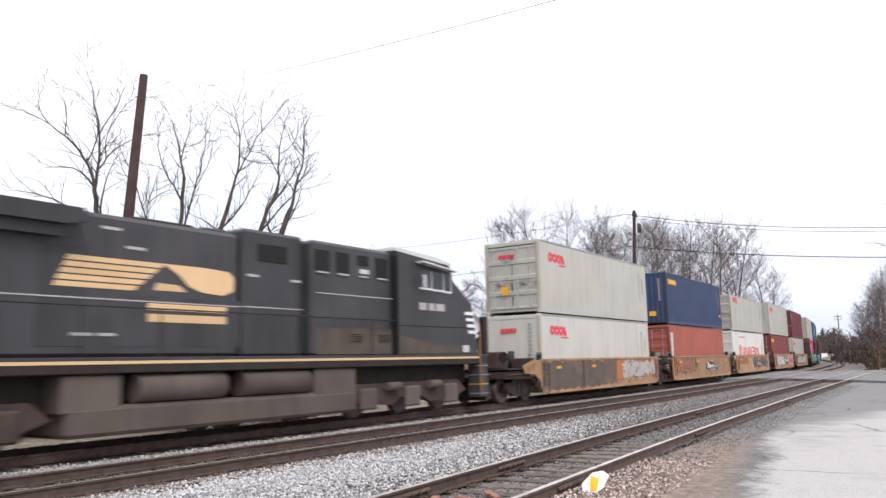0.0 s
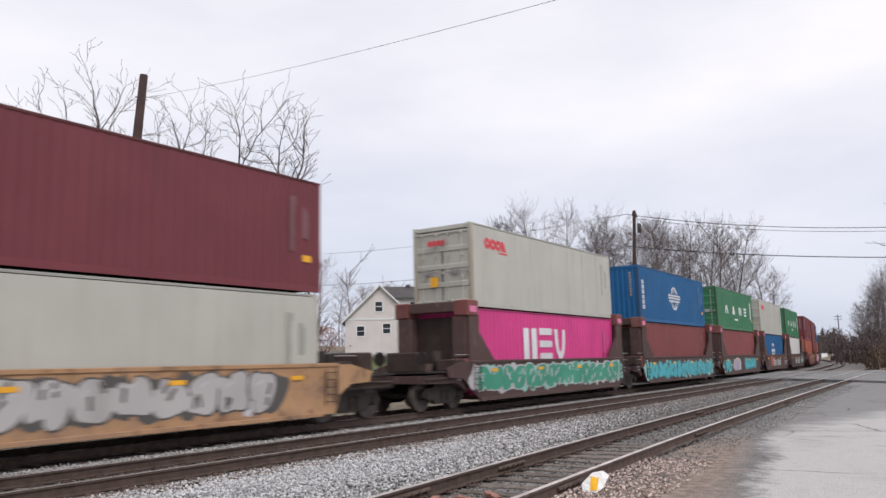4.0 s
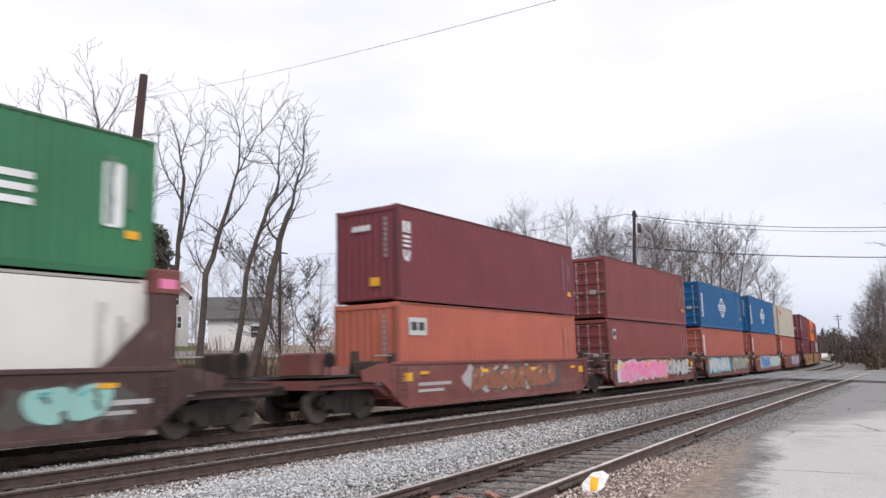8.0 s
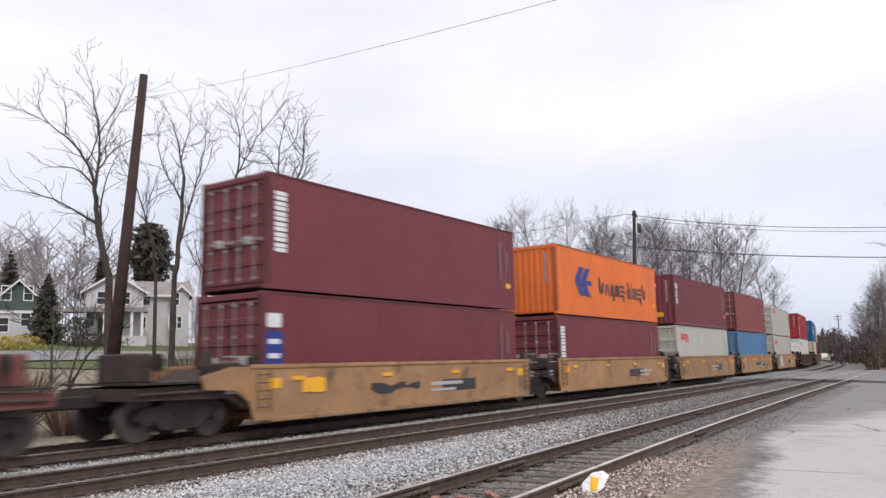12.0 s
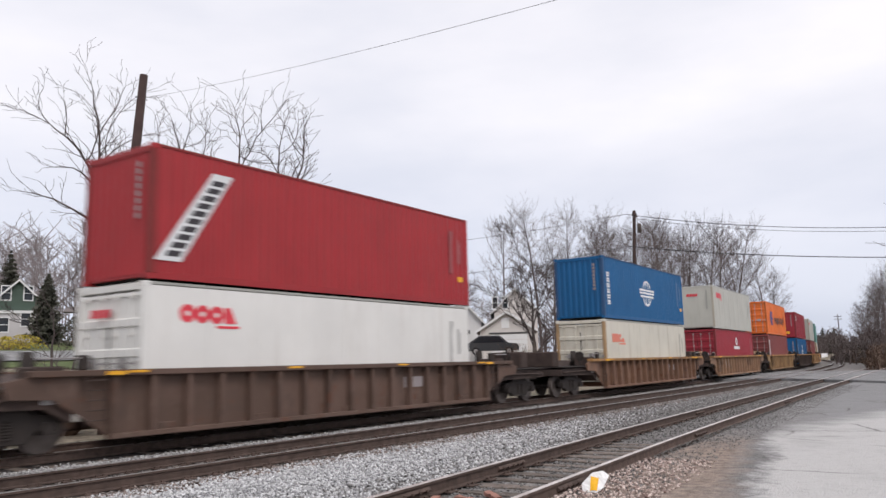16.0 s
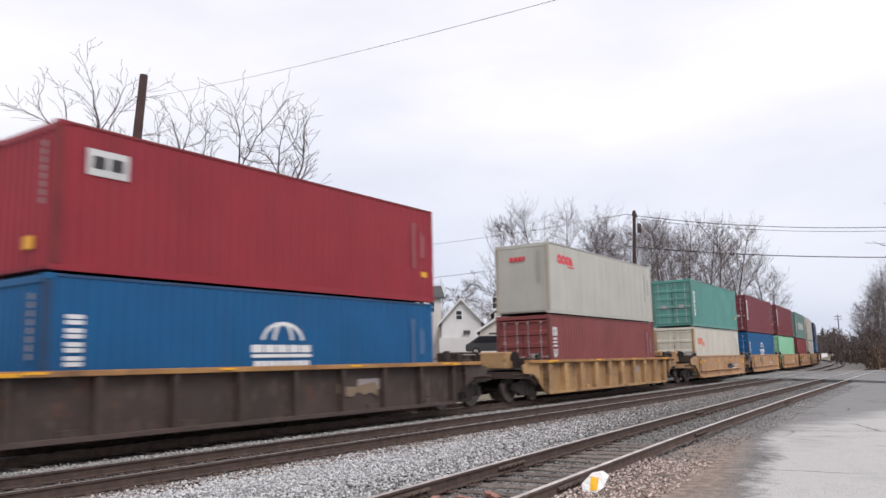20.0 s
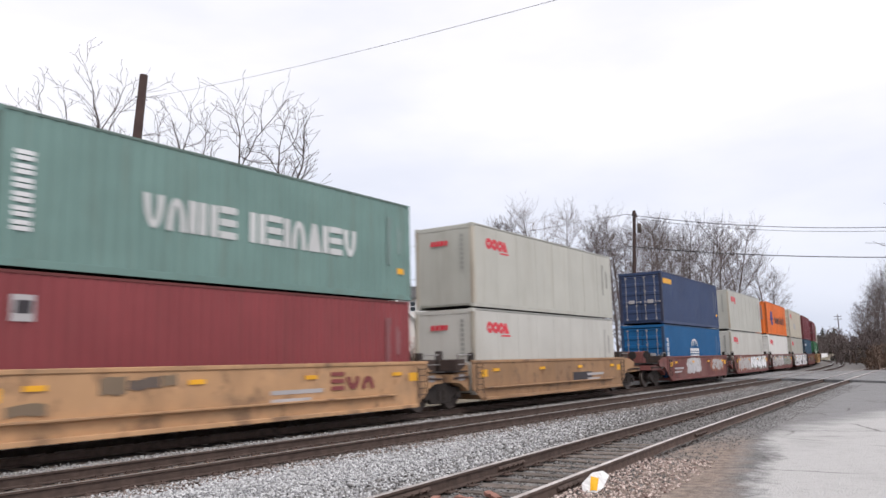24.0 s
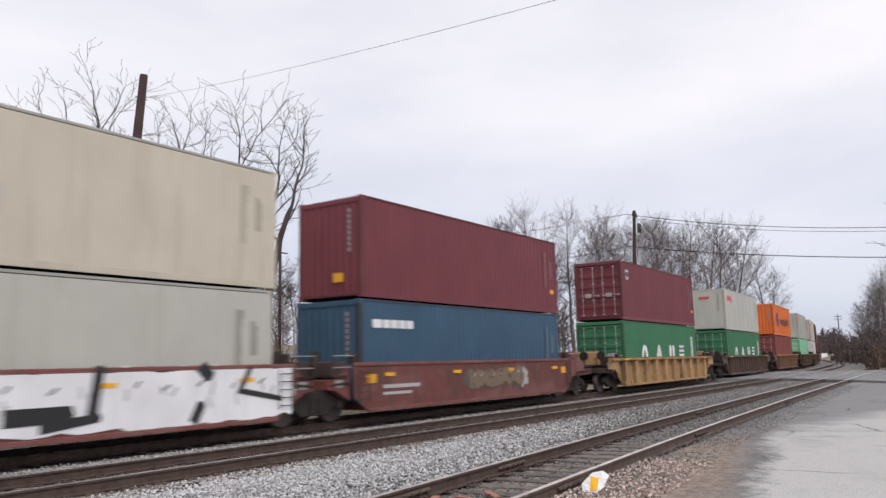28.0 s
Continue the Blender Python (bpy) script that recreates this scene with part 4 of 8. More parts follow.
_x, _y = spot(31.99, 25.0)
_xt, _yt = spot(33.68, 25.0)
POLE_ONE, POLE_ONE_TOP = Vector((_x, _y, land(_x, _y))), Vector((_xt, _yt, 10.67))
_p1 = utility_pole(POLE_ONE, POLE_ONE_TOP, 0.21, 0.125, "leaning weathered wooden utility pole with no crossarm")
part("bolt", tube((-0.2, 0, 0), (0.2, 0, 0), 0.018, None, 6), M_STEEL, _p1, "", tuple((POLE_ONE_TOP - POLE_ONE) * 0.93))
_x, _y = spot(67.72, 9.5)
hang("overhead_wire", POLE_ONE.lerp(POLE_ONE_TOP, 0.93), (_x, _y, 6.16), 0.12, 0.0038, "thin overhead wire from the leaning pole")

_x, _y = spot(69.08, 74)
POLE_TWO = Vector((_x, _y, land(_x, _y)))
POLE_TWO_TOP = Vector((*spot(69.76, 74), 15.3))
_p2 = utility_pole(POLE_TWO, POLE_TWO_TOP, 0.2, 0.15, "tall wooden utility pole with a short crossarm beside the woods")
_cross = POLE_TWO_TOP - POLE_TWO - Vector((0, 0, 0.5))
part("crossarm", box(_cross.x - 0.6, _cross.x + 0.6, _cross.y - 0.08, _cross.y + 0.08, _cross.z - 0.06, _cross.z + 0.06), M_WOODPOLE, _p2)
for _s in (-0.5, 0.45):
    part("insulator", tube((_cross.x + _s, _cross.y, _cross.z + 0.06), (_cross.x + _s, _cross.y, _cross.z + 0.3), 0.06, 0.04, 8), M_STEEL, _p2)
part("transformer", tube((_cross.x + 0.28, _cross.y - 0.3, _cross.z - 1.6), (_cross.x + 0.28, _cross.y - 0.3, _cross.z - 0.75), 0.2, None, 10), M_GRIME, _p2)
for _v0, _v1, _s, _r in ((15.02, 11.40, 0.75, 0.026), (14.75, 11.15, 0.8, 0.018), (11.95, 8.90, 0.45, 0.038)):
    _a = Vector((*spot(69.12, 74), _v0))
    _e = Vector((*spot(84.97, 66), _v1))
    hang("power_line", _a, _e + (_e - _a) * 0.35, _s, _r, "black overhead line along the road")
for _v0, _v1, _d, _u, _s, _r in ((15.02, 16.46, 105, 46.11, 0.6, 0.018), (11.9, 12.22, 105, 46.11, 0.8, 0.024)):
    hang("power_line", (*spot(69.12, 74), _v0), (*spot(_u, _d), _v1), _s, _r, "black overhead line past the houses")
_x, _y = spot(43.46, 80)
_p3 = utility_pole(Vector((_x, _y, land(_x, _y))), Vector((_x, _y, 13.47)), 0.18, 0.14, "thin utility pole with a crossarm among the trees")
_h3 = 13.06 - land(_x, _y)
part("crossarm", box(-1.0, 1.0, -0.07, 0.07, _h3 - 0.06, _h3 + 0.06), M_WOODPOLE, _p3)
_x, _y = spot(82.46, 230)
_p4 = utility_pole(Vector((_x, _y, land(_x, _y))), Vector((_x, _y, 11.78)), 0.15, 0.11, "distant utility pole with two crossarms")
for _q in (0.6, 1.3):
    _h4 = 11.78 - land(_x, _y) - _q
    part("crossarm", box(-0.08, 0.08, -0.95, 0.95, _h4 - 0.07, _h4 + 0.07), M_WOODPOLE, _p4)


# ---- houses ----
M_HWHITE = paint("white_house_siding", (0.64, 0.63, 0.62), 0.15, 0.8, (0.3, 0.28, 0.26), 0.05)
M_HGREY = paint("pale_grey_house_siding", (0.51, 0.49, 0.49), 0.15, 0.8, (0.25, 0.24, 0.23), 0.06)
M_HGREEN = paint("dark_green_house_siding", (0.065, 0.095, 0.075), 0.15, 0.8, (0.04, 0.05, 0.04), 0.08)
M_HBEIGE = paint("pale_beige_house_siding", (0.62, 0.58, 0.545), 0.15, 0.8, (0.28, 0.26, 0.24), 0.05)
M_ROOFGREY = paint("pinkish_grey_shingles", (0.27, 0.24, 0.235), 0.3, 0.9, (0.14, 0.13, 0.12), 0.15)
M_ROOFDARK = paint("charcoal_shingles", (0.085, 0.082, 0.082), 0.3, 0.9, (0.05, 0.05, 0.05), 0.15)
M_ROOFBLUE = paint("grey_blue_shingles", (0.27, 0.28, 0.30), 0.3, 0.9, (0.16, 0.16, 0.17), 0.12)
M_TRIM = paint("white_trim", (0.70, 0.70, 0.69), 0.1, 0.6, (0.4, 0.38, 0.36), 0.04)


def gable_volume(x0, x1, y0, y1, z0, eave, ridge, along):
    """Walls of a gabled block; along: the ridge's axis."""
    bm = bmesh.new()
    if along == "x":
        ym = (y0 + y1) / 2
        prof = [(y0, z0), (y1, z0), (y1, eave), (ym, ridge), (y0, eave)]
        a, b = [bm.verts.new((x0, y, z)) for y, z in prof], [bm.verts.new((x1, y, z)) for y, z in prof]
    else:
        xm = (x0 + x1) / 2
        prof = [(x0, z0), (x1, z0), (x1, eave), (xm, ridge), (x0, eave)]
        a, b = [bm.verts.new((x, y0, z)) for x, z in prof], [bm.verts.new((x, y1, z)) for x, z in prof]
    bm.faces.new(a)
    bm.faces.new(b[::-1])
    for k in range(5):
        bm.faces.new((a[(k + 1) % 5], a[k], b[k], b[(k + 1) % 5]))
    bmesh.ops.recalc_face_normals(bm, faces=bm.faces[:])
    return bm


def gable_roof(x0, x1, y0, y1, eave, ridge, along, over=0.4, thick=0.18):
    """Two roof slopes with overhang and thickness, as one shell."""
    bm = bmesh.new()
    if along == "x":
        c, h, a, b = (y0 + y1) / 2, (y1 - y0) / 2, x0 - over, x1 + over
    else:
        c, h, a, b = (x0 + x1) / 2, (x1 - x0) / 2, y0 - over, y1 + over
    k = (ridge - eave) / h
    prof = [(c - h - over, eave - k * over + 0.03), (c, ridge + 0.03), (c + h + over, eave - k * over + 0.03), (c + h + over, eave - k * over + 0.03 + thick), (c, ridge + 0.03 + thick), (c - h - over, eave - k * over + 0.03 + thick)]
    put = (lambda p, q: (q, p[0], p[1])) if along == "x" else (lambda p, q: (p[0], q, p[1]))
    u, v = [bm.verts.new(put(p, a)) for p in prof], [bm.verts.new(put(p, b)) for p in prof]
    for ring in (u, v):
        bm.faces.new((ring[0], ring[1], ring[4], ring[5]))
        bm.faces.new((ring[1], ring[2], ring[3], ring[4]))
    for i in range(6):
        bm.faces.new((u[i], u[(i + 1) % 6], v[(i + 1) % 6], v[i]))
    bmesh.ops.recalc_face_normals(bm, faces=bm.faces[:])
    return bm


def window_in(house, x, z, w, h, y, mat=None):
    """A framed sash window on a wall that faces the road."""
    f = 0.11
    bm = bmesh.new()
    for a in ((x - w / 2 - f, x - w / 2, z - f, z + h + f), (x + w / 2, x + w / 2 + f, z - f, z + h + f)):
        box_into(bm, a[0], a[1], y - 0.06, y + 0.02, a[2], a[3])
    for c in (z - f, z + h, z + h / 2 - 0.03):
        box_into(bm, x - w / 2, x + w / 2, y - 0.055, y + 0.02, c, c + (f if c != z + h / 2 - 0.03 else 0.06))
    win = part("window", bm, M_TRIM, house)
    part("pane", box(x - w / 2, x + w / 2, y - 0.03, y - 0.01, z, z + h), mat or M_GLASS, win)


def block(house, x0, x1, y0, y1, eave, ridge, along, wall, roof, z0=-1.5):
    part("wall", gable_volume(x0, x1, y0, y1, z0, eave, ridge, along), wall, house)
    r = part("roof", gable_roof(x0, x1, y0, y1, eave, ridge, along), roof, house)
    if along == "y":
        c, k = (x0 + x1) / 2, (ridge - eave) / ((x1 - x0) / 2)
        for s in (-1, 1):
            h = (x1 - x0) / 2 + 0.4
            part("bargeboard", plate([(c, ridge + 0.0), (c, ridge + 0.24), (c + s * h, ridge - k * h + 0.24), (c + s * h, ridge - k * h)][::s], y0 - 0.44, y0 - 0.405), M_TRIM, r)


def house(bearing, far, z, label):
    x, y = spot(bearing, far)
    return thing("house", label, "house", "houses beyond the railway", pose(x, y, z, 0, 0, -bearing))


# pale grey house with a porch
H = house(32.38, 88, 4.57, "pale grey two-storey house with a gable and front porch")
block(H, -3.0, 2.73, 0, 9, 5.1, 6.94, "y", M_HGREY, M_ROOFGREY)
block(H, 2.45, 7.53, 1.6, 9, 4.98, 6.64, "x", M_HGREY, M_ROOFGREY)
block(H, 5.78, 7.42, 0.6, 4, 4.98, 5.75, "y", M_HGREY, M_ROOFGREY)
for _x, _z, _y in ((-28, 64, 0), (20, 64, 0), (62, 65, 1.6), (120, 64, 0.6), (116, 22, 0.6), (126, 22, 0.6), (54, 22, 1.6), (-47, 26, 0)):
    window_in(H, 0.05 * _x, 0.06 * _z, 0.72, 1.25, _y)
part("porch_roof", plate([(-4.8, 2.85), (3.16, 2.85), (2.94, 3.32), (-4.36, 3.32)], -2.4, 0.0), M_ROOFGREY, H)
part("porch_floor", box(-3.27, 3.05, -2.2, 0, -1.0, 0.35), M_HGREY, H)
for _x in (-56, -20, 5, 32, 52):
    part("porch_column", box(0.05 * _x - 0.13, 0.05 * _x + 0.13, -2.25, -2.0, 0.3, 2.85), M_TRIM, H)
part("door", box(-1.64, -0.98, -0.05, 0.02, 0.35, 2.4), M_ROOFDARK, H)
part("eave_board", box(2.45, 7.64, 1.1, 1.2, 4.75, 4.98), M_TRIM, H)

# green house
H = house(26.53, 92, 5.09, "dark green house with white trim and a gable")
block(H, -2.27, 2.27, 0, 9, 3.66, 5.9, "y", M_HGREEN, M_ROOFGREY)
part("lower_wall", box(-2.37, 2.06, -1.0, 0, -1.5, 2.48), M_HGREY, H)
part("belt_board", box(-2.47, 2.16, -1.15, 0.0, 2.48, 2.77), M_TRIM, H)
part("side_annexe", gable_volume(2.06, 2.58, -1.0, 4, -1.5, 2.01, 2.54, "y"), M_HGREY, H)
for _x, _z, _w, _y in ((-23, 66, 0.8, 0), (18, 66, 0.75, 0), (-25, 10, 0.9, -1.0), (15, 20, 0.8, -1.0)):
    window_in(H, 0.05 * _x, 0.06 * _z, _w, 1.4, _y)

# low house with a dark roof
H = house(40.94, 84, 3.15, "low white house with a dark shingle roof")
block(H, -3.58, 2.54, 0, 8, 3.46, 5.84, "x", M_HWHITE, M_ROOFDARK)
window_in(H, 1.2, 1.43, 0.9, 1.2, 0)

# beige house with a gabled wing
H = house(50.82, 88, 2.66, "pale beige house with a gabled wing and main block")
block(H, -3.98, 3.72, -1.5, 6, 3.73, 7.46, "y", M_HBEIGE, M_ROOFBLUE)
block(H, 0.64, 6.93, 1.0, 9, 6.3, 7.85, "x", M_HBEIGE, M_ROOFDARK)
part("belt_board", box(-3.98, 3.59, -1.55, -1.5, 3.73, 3.92), M_TRIM, H)
for _x, _z, _w, _y in ((-38, 33, 0.8, -1.5), (10, 37, 0.8, -1.5), (-4, 78, 0.75, -1.5), (61, 80, 0.55, 1.0), (78, 80, 0.55, 1.0), (98, 78, 0.55, 1.0), (78, 36, 0.6, 1.0), (56, 36, 0.6, 1.0)):
    window_in(H, 0.06 * _x, 0.06 * _z, _w, 1.05, _y)
part("arched_hood", box(3.33, 5.0, -0.2, 1.0, 3.73, 4.05, 0.06), M_TRIM, H)
part("chimney", box(3.01, 3.53, 4.4, 5.2, 7.46, 8.24), M_ROOFDARK, H)

# white house, and the garage before a grey house
H = house(56.63, 86, 2.05, "white house with a steep gable and grey roof")
block(H, -2.02, 2.4, 0, 10, 3.91, 6.31, "y", M_HWHITE, M_ROOFBLUE)
part("porch", box(-2.27, 2.27, -1.4, 0, -1.0, 2.14), M_HWHITE, H)
window_in(H, -0.06, 4.16, 0.6, 0.95, 0)
part("window_awning", box(0.38, 1.13, -0.5, 0, 2.52, 2.9), M_ROOFDARK, H)
H = house(60.36, 84, 2.03, "grey house with a dark gable roof behind the garage")
block(H, -1.71, 2.93, 0, 8, 4.79, 7.12, "y", M_HBEIGE, M_ROOFDARK)
for _x in (-26, -8):
    window_in(H, 0.06 * _x, 5.15, 0.5, 1.2, 0)
H = house(60.03, 76, 1.93, "pale garage with a wide white door and gable")
tagged(H, category="garage")
block(H, -2.55, 2.71, 0, 7, 2.56, 4.22, "y", M_HBEIGE, M_ROOFGREY, -1.0)
for _k in range(4):
    part("door_panel", box(-1.55, 2.05, -0.05, -0.01, 0.1 + 0.52 * _k, 0.58 + 0.52 * _k), M_TRIM, H)
part("lintel", box(-1.66, 2.16, -0.08, 0.0, 2.2, 2.35), M_ROOFDARK, H)
part("gable_vent", box(-0.44, 0.33, -0.05, -0.01, 2.78, 3.78), M_TRIM, H)

# open shed beside the bend
_x, _y = spot(82.86, 190)
H = thing("shed", "low open shed with a sloping pale roof", "shed", "", pose(_x, _y, land(_x, _y), 0, 0, -82.86))
_h = 1.55 - land(_x, _y)
part("roof", plate([(-0.3, _h), (3.6, _h + 1.6), (3.6, _h + 1.75), (-0.3, _h + 0.15)], -0.5, 4.5), M_ROOFBLUE, H)
part("back_wall", plate([(0, -0.5), (3.4, -0.5), (3.4, _h + 1.5), (0, _h + 0.1)], 4.2, 4.35), M_HGREY, H)
for _q in (0.1, 1.7, 3.3):
    part("post", box(_q - 0.07, _q + 0.07, -0.2, -0.06, -0.5, _h + 0.41 * _q + 0.1), M_WOODPOLE, H)

# the street before the houses
whole("street", sheet([-40 + 4 * k for k in range(29)], [51.5, 54, 56.5, 59, 61.5], lambda x, y: land(x, y) + 0.09), M_ASPHALT, "pale grey street before the houses", "road", kind="structure")


# ---- shipping containers, 40 feet, high cube; origin at the middle of the base, x along the train ----
HL, HW, HH = 6.096, 1.219, 2.896


def corrugated(x0, x1, z0, z1, pitch, depth, outer, inner):
    """A trapezoid-corrugated wall in the x-z plane, closed at the back."""
    bm = bmesh.new()
    count = max(1, round((x1 - x0) / pitch))
    p = (x1 - x0) / count
    prof = []
    for k in range(count):
        a = x0 + k * p
        prof += [(a, outer), (a + 0.26 * p, outer), (a + 0.5 * p, outer + depth), (a + 0.76 * p, outer + depth)]
    prof.append((x1, outer))
    lo = [bm.verts.new((x, y, z0)) for x, y in prof]
    hi = [bm.verts.new((x, y, z1)) for x, y in prof]
    for k in range(len(prof) - 1):
        bm.faces.new((lo[k], lo[k + 1], hi[k + 1], hi[k]))
    bk = [bm.verts.new(q) for q in ((x0, inner, z0), (x1, inner, z0), (x1, inner, z1), (x0, inner, z1))]
    bm.faces.new((bk[1], bk[0], bk[3], bk[2]))
    return bm


def flat_side(x0, x1, z0, z1, outer, inner):
    """A smooth insulated wall: long panels with narrow upright seams and a rubbing strip."""
    bm = bmesh.new()
    n, g = 8, (inner - outer) * 0.12
    w = (x1 - x0) / n
    prof = []
    for k in range(n):
        a = x0 + k * w
        prof += [(a, outer), (a + w - 0.03, outer), (a + w - 0.024, outer + g), (a + w - 0.006, outer + g)]
    prof.append((x1, outer))
    lo, hi = [bm.verts.new((x, y, z0)) for x, y in prof], [bm.verts.new((x, y, z1)) for x, y in prof]
    for k in range(len(prof) - 1):
        bm.faces.new((lo[k], lo[k + 1], hi[k + 1], hi[k]))
    bk = [bm.verts.new(q) for q in ((x0, inner, z0), (x1, inner, z0), (x1, inner, z1), (x0, inner, z1))]
    bm.faces.new((bk[1], bk[0], bk[3], bk[2]))
    bm.faces.new([*lo[::-1], bk[0], bk[1]])
    bm.faces.new([*hi, bk[2], bk[3]])
    return bm


def turned(bm, angle):
    bmesh.ops.rotate(bm, cent=(0, 0, 0), matrix=Matrix.Rotation(angle, 3, "Z"), verts=bm.verts[:])
    return bm


def casting():
    bm = box(-0.089, 0.089, -0.081, 0.081, -0.059, 0.059, 0.008)
    tube_into(bm, (0, -0.0815, 0), (0, -0.079, 0), 0.035, 0.035, 8)
    return bm


def door_leaf(panels, wide, tall):
    """A door leaf that faces -x, its edges a steel frame, with recessed bands across."""
    bm = bmesh.new()
    h = wide / 2
    prof = []
    for k in range(panels):
        a, b = tall * k / panels, tall * (k + 1) / panels
        prof += [(-0.016, a), (-0.016, a + 0.07), (0.022, a + 0.10), (0.022, b - 0.10), (-0.016, b - 0.07)]
    prof += [(-0.016, tall), (0.06, tall), (0.06, 0.0)]
    l, r_ = [bm.verts.new((x, -h, z)) for x, z in prof], [bm.verts.new((x, h, z)) for x, z in prof]
    for k in range(len(prof)):
        j = (k + 1) % len(prof)
        bm.faces.new((l[k], l[j], r_[j], r_[k]))
    bm.faces.new(l)
    bm.faces.new(r_[::-1])
    bmesh.ops.recalc_face_normals(bm, faces=bm.faces[:])
    return bm


def locking_bar(tall):
    bm = tube((-0.05, 0, 0.02), (-0.05, 0, tall), 0.017, None, 6)
    for z in (0.10, tall * 0.34, tall * 0.66, tall - 0.08):
        box_into(bm, -0.075, -0.018, -0.05, 0.05, z - 0.035, z + 0.035)
    return bm


def bar_handle():
    bm = box(-0.09, -0.068, -0.28, 0.02, 1.02, 1.055)
    box_into(bm, -0.085, -0.02, -0.30, -0.24, 0.99, 1.085)
    return bm


def blocks_into(bm, spans, z0, z1, slant, y, mat=0, slit=0.0):
    """A row of plain slanted blocks, each (x0, x1) wide, some with a slit across the middle."""
    for a, b in spans:
        c = min(0.10 * (z1 - z0), 0.14 * (b - a))
        zs = ((z0, z0 + (z1 - z0) * (0.5 - slit / 2)), (z0 + (z1 - z0) * (0.5 + slit / 2), z1)) if slit else ((z0, z1),)
        for lo, hi in zs:
            e = min(c, (hi - lo) * 0.4)
            pts = [(a + e, lo), (b - e, lo), (b, lo + e), (b, hi - e), (b - e, hi), (a + e, hi), (a, hi - e), (a, lo + e)]
            plate_into(bm, [(x + slant * (z - z0), z) for x, z in pts], y, y + 0.006, mat)


def arc_into(bm, cx, cz, rx, rz, a0, a1, thick, y, n=20):
    """A curved band, part of an ellipse."""
    for k in range(n):
        p, q = a0 + (a1 - a0) * k / n, a0 + (a1 - a0) * (k + 1) / n
        pts = [(cx + rx * math.cos(p), cz + rz * math.sin(p)), (cx + rx * math.cos(q), cz + rz * math.sin(q)),
               (cx + (rx - thick) * math.cos(q), cz + (rz - thick) * math.sin(q)), (cx + (rx - thick) * math.cos(p), cz + (rz - thick) * math.sin(p))]
        plate_into(bm, pts[::-1], y, y + 0.006)


NEAR = -HW - 0.004


def glyphs_into(bm, spans, z0, z1, y, seed, bar=0.24):
    """Plain bold shapes, one in each span: bowls, wedges, arches, bars and blocks."""
    for i, (a, b) in enumerate(spans):
        w, h, c = b - a, z1 - z0, (a + b) / 2
        t = max(0.05, w * bar)
        pick = (seed * 3 + i) % 5 if w > 0.3 else 5
        if pick == 0:
            arc_into(bm, c, z1, w / 2, h, math.pi, math.tau, t, y, 14)
        elif pick == 1:
            plate_into(bm, [(a, z0), (b, z0), (c + t * 0.5, z1), (c - t * 0.5, z1)], y, y + 0.006)
        elif pick == 2:
            for k in (0, 0.4, 0.8):
                blocks_into(bm, [(a, b)], z0 + k * h, z0 + (k + 0.22) * h, 0, y)
        elif pick == 3:
            arc_into(bm, c, z0, w / 2, h, 0, math.pi, t, y, 14)
        elif pick == 4:
            blocks_into(bm, [(a, c - 0.1 * w), (c + 0.1 * w, b)], z0, z1, 0, y)
        else:
            blocks_into(bm, [(a, b)], z0, z1, 0, y)


def run(x, widths, gap):
    out = []
    for w in widths:
        out.append((x, x + w))
        x += w + gap
    return out


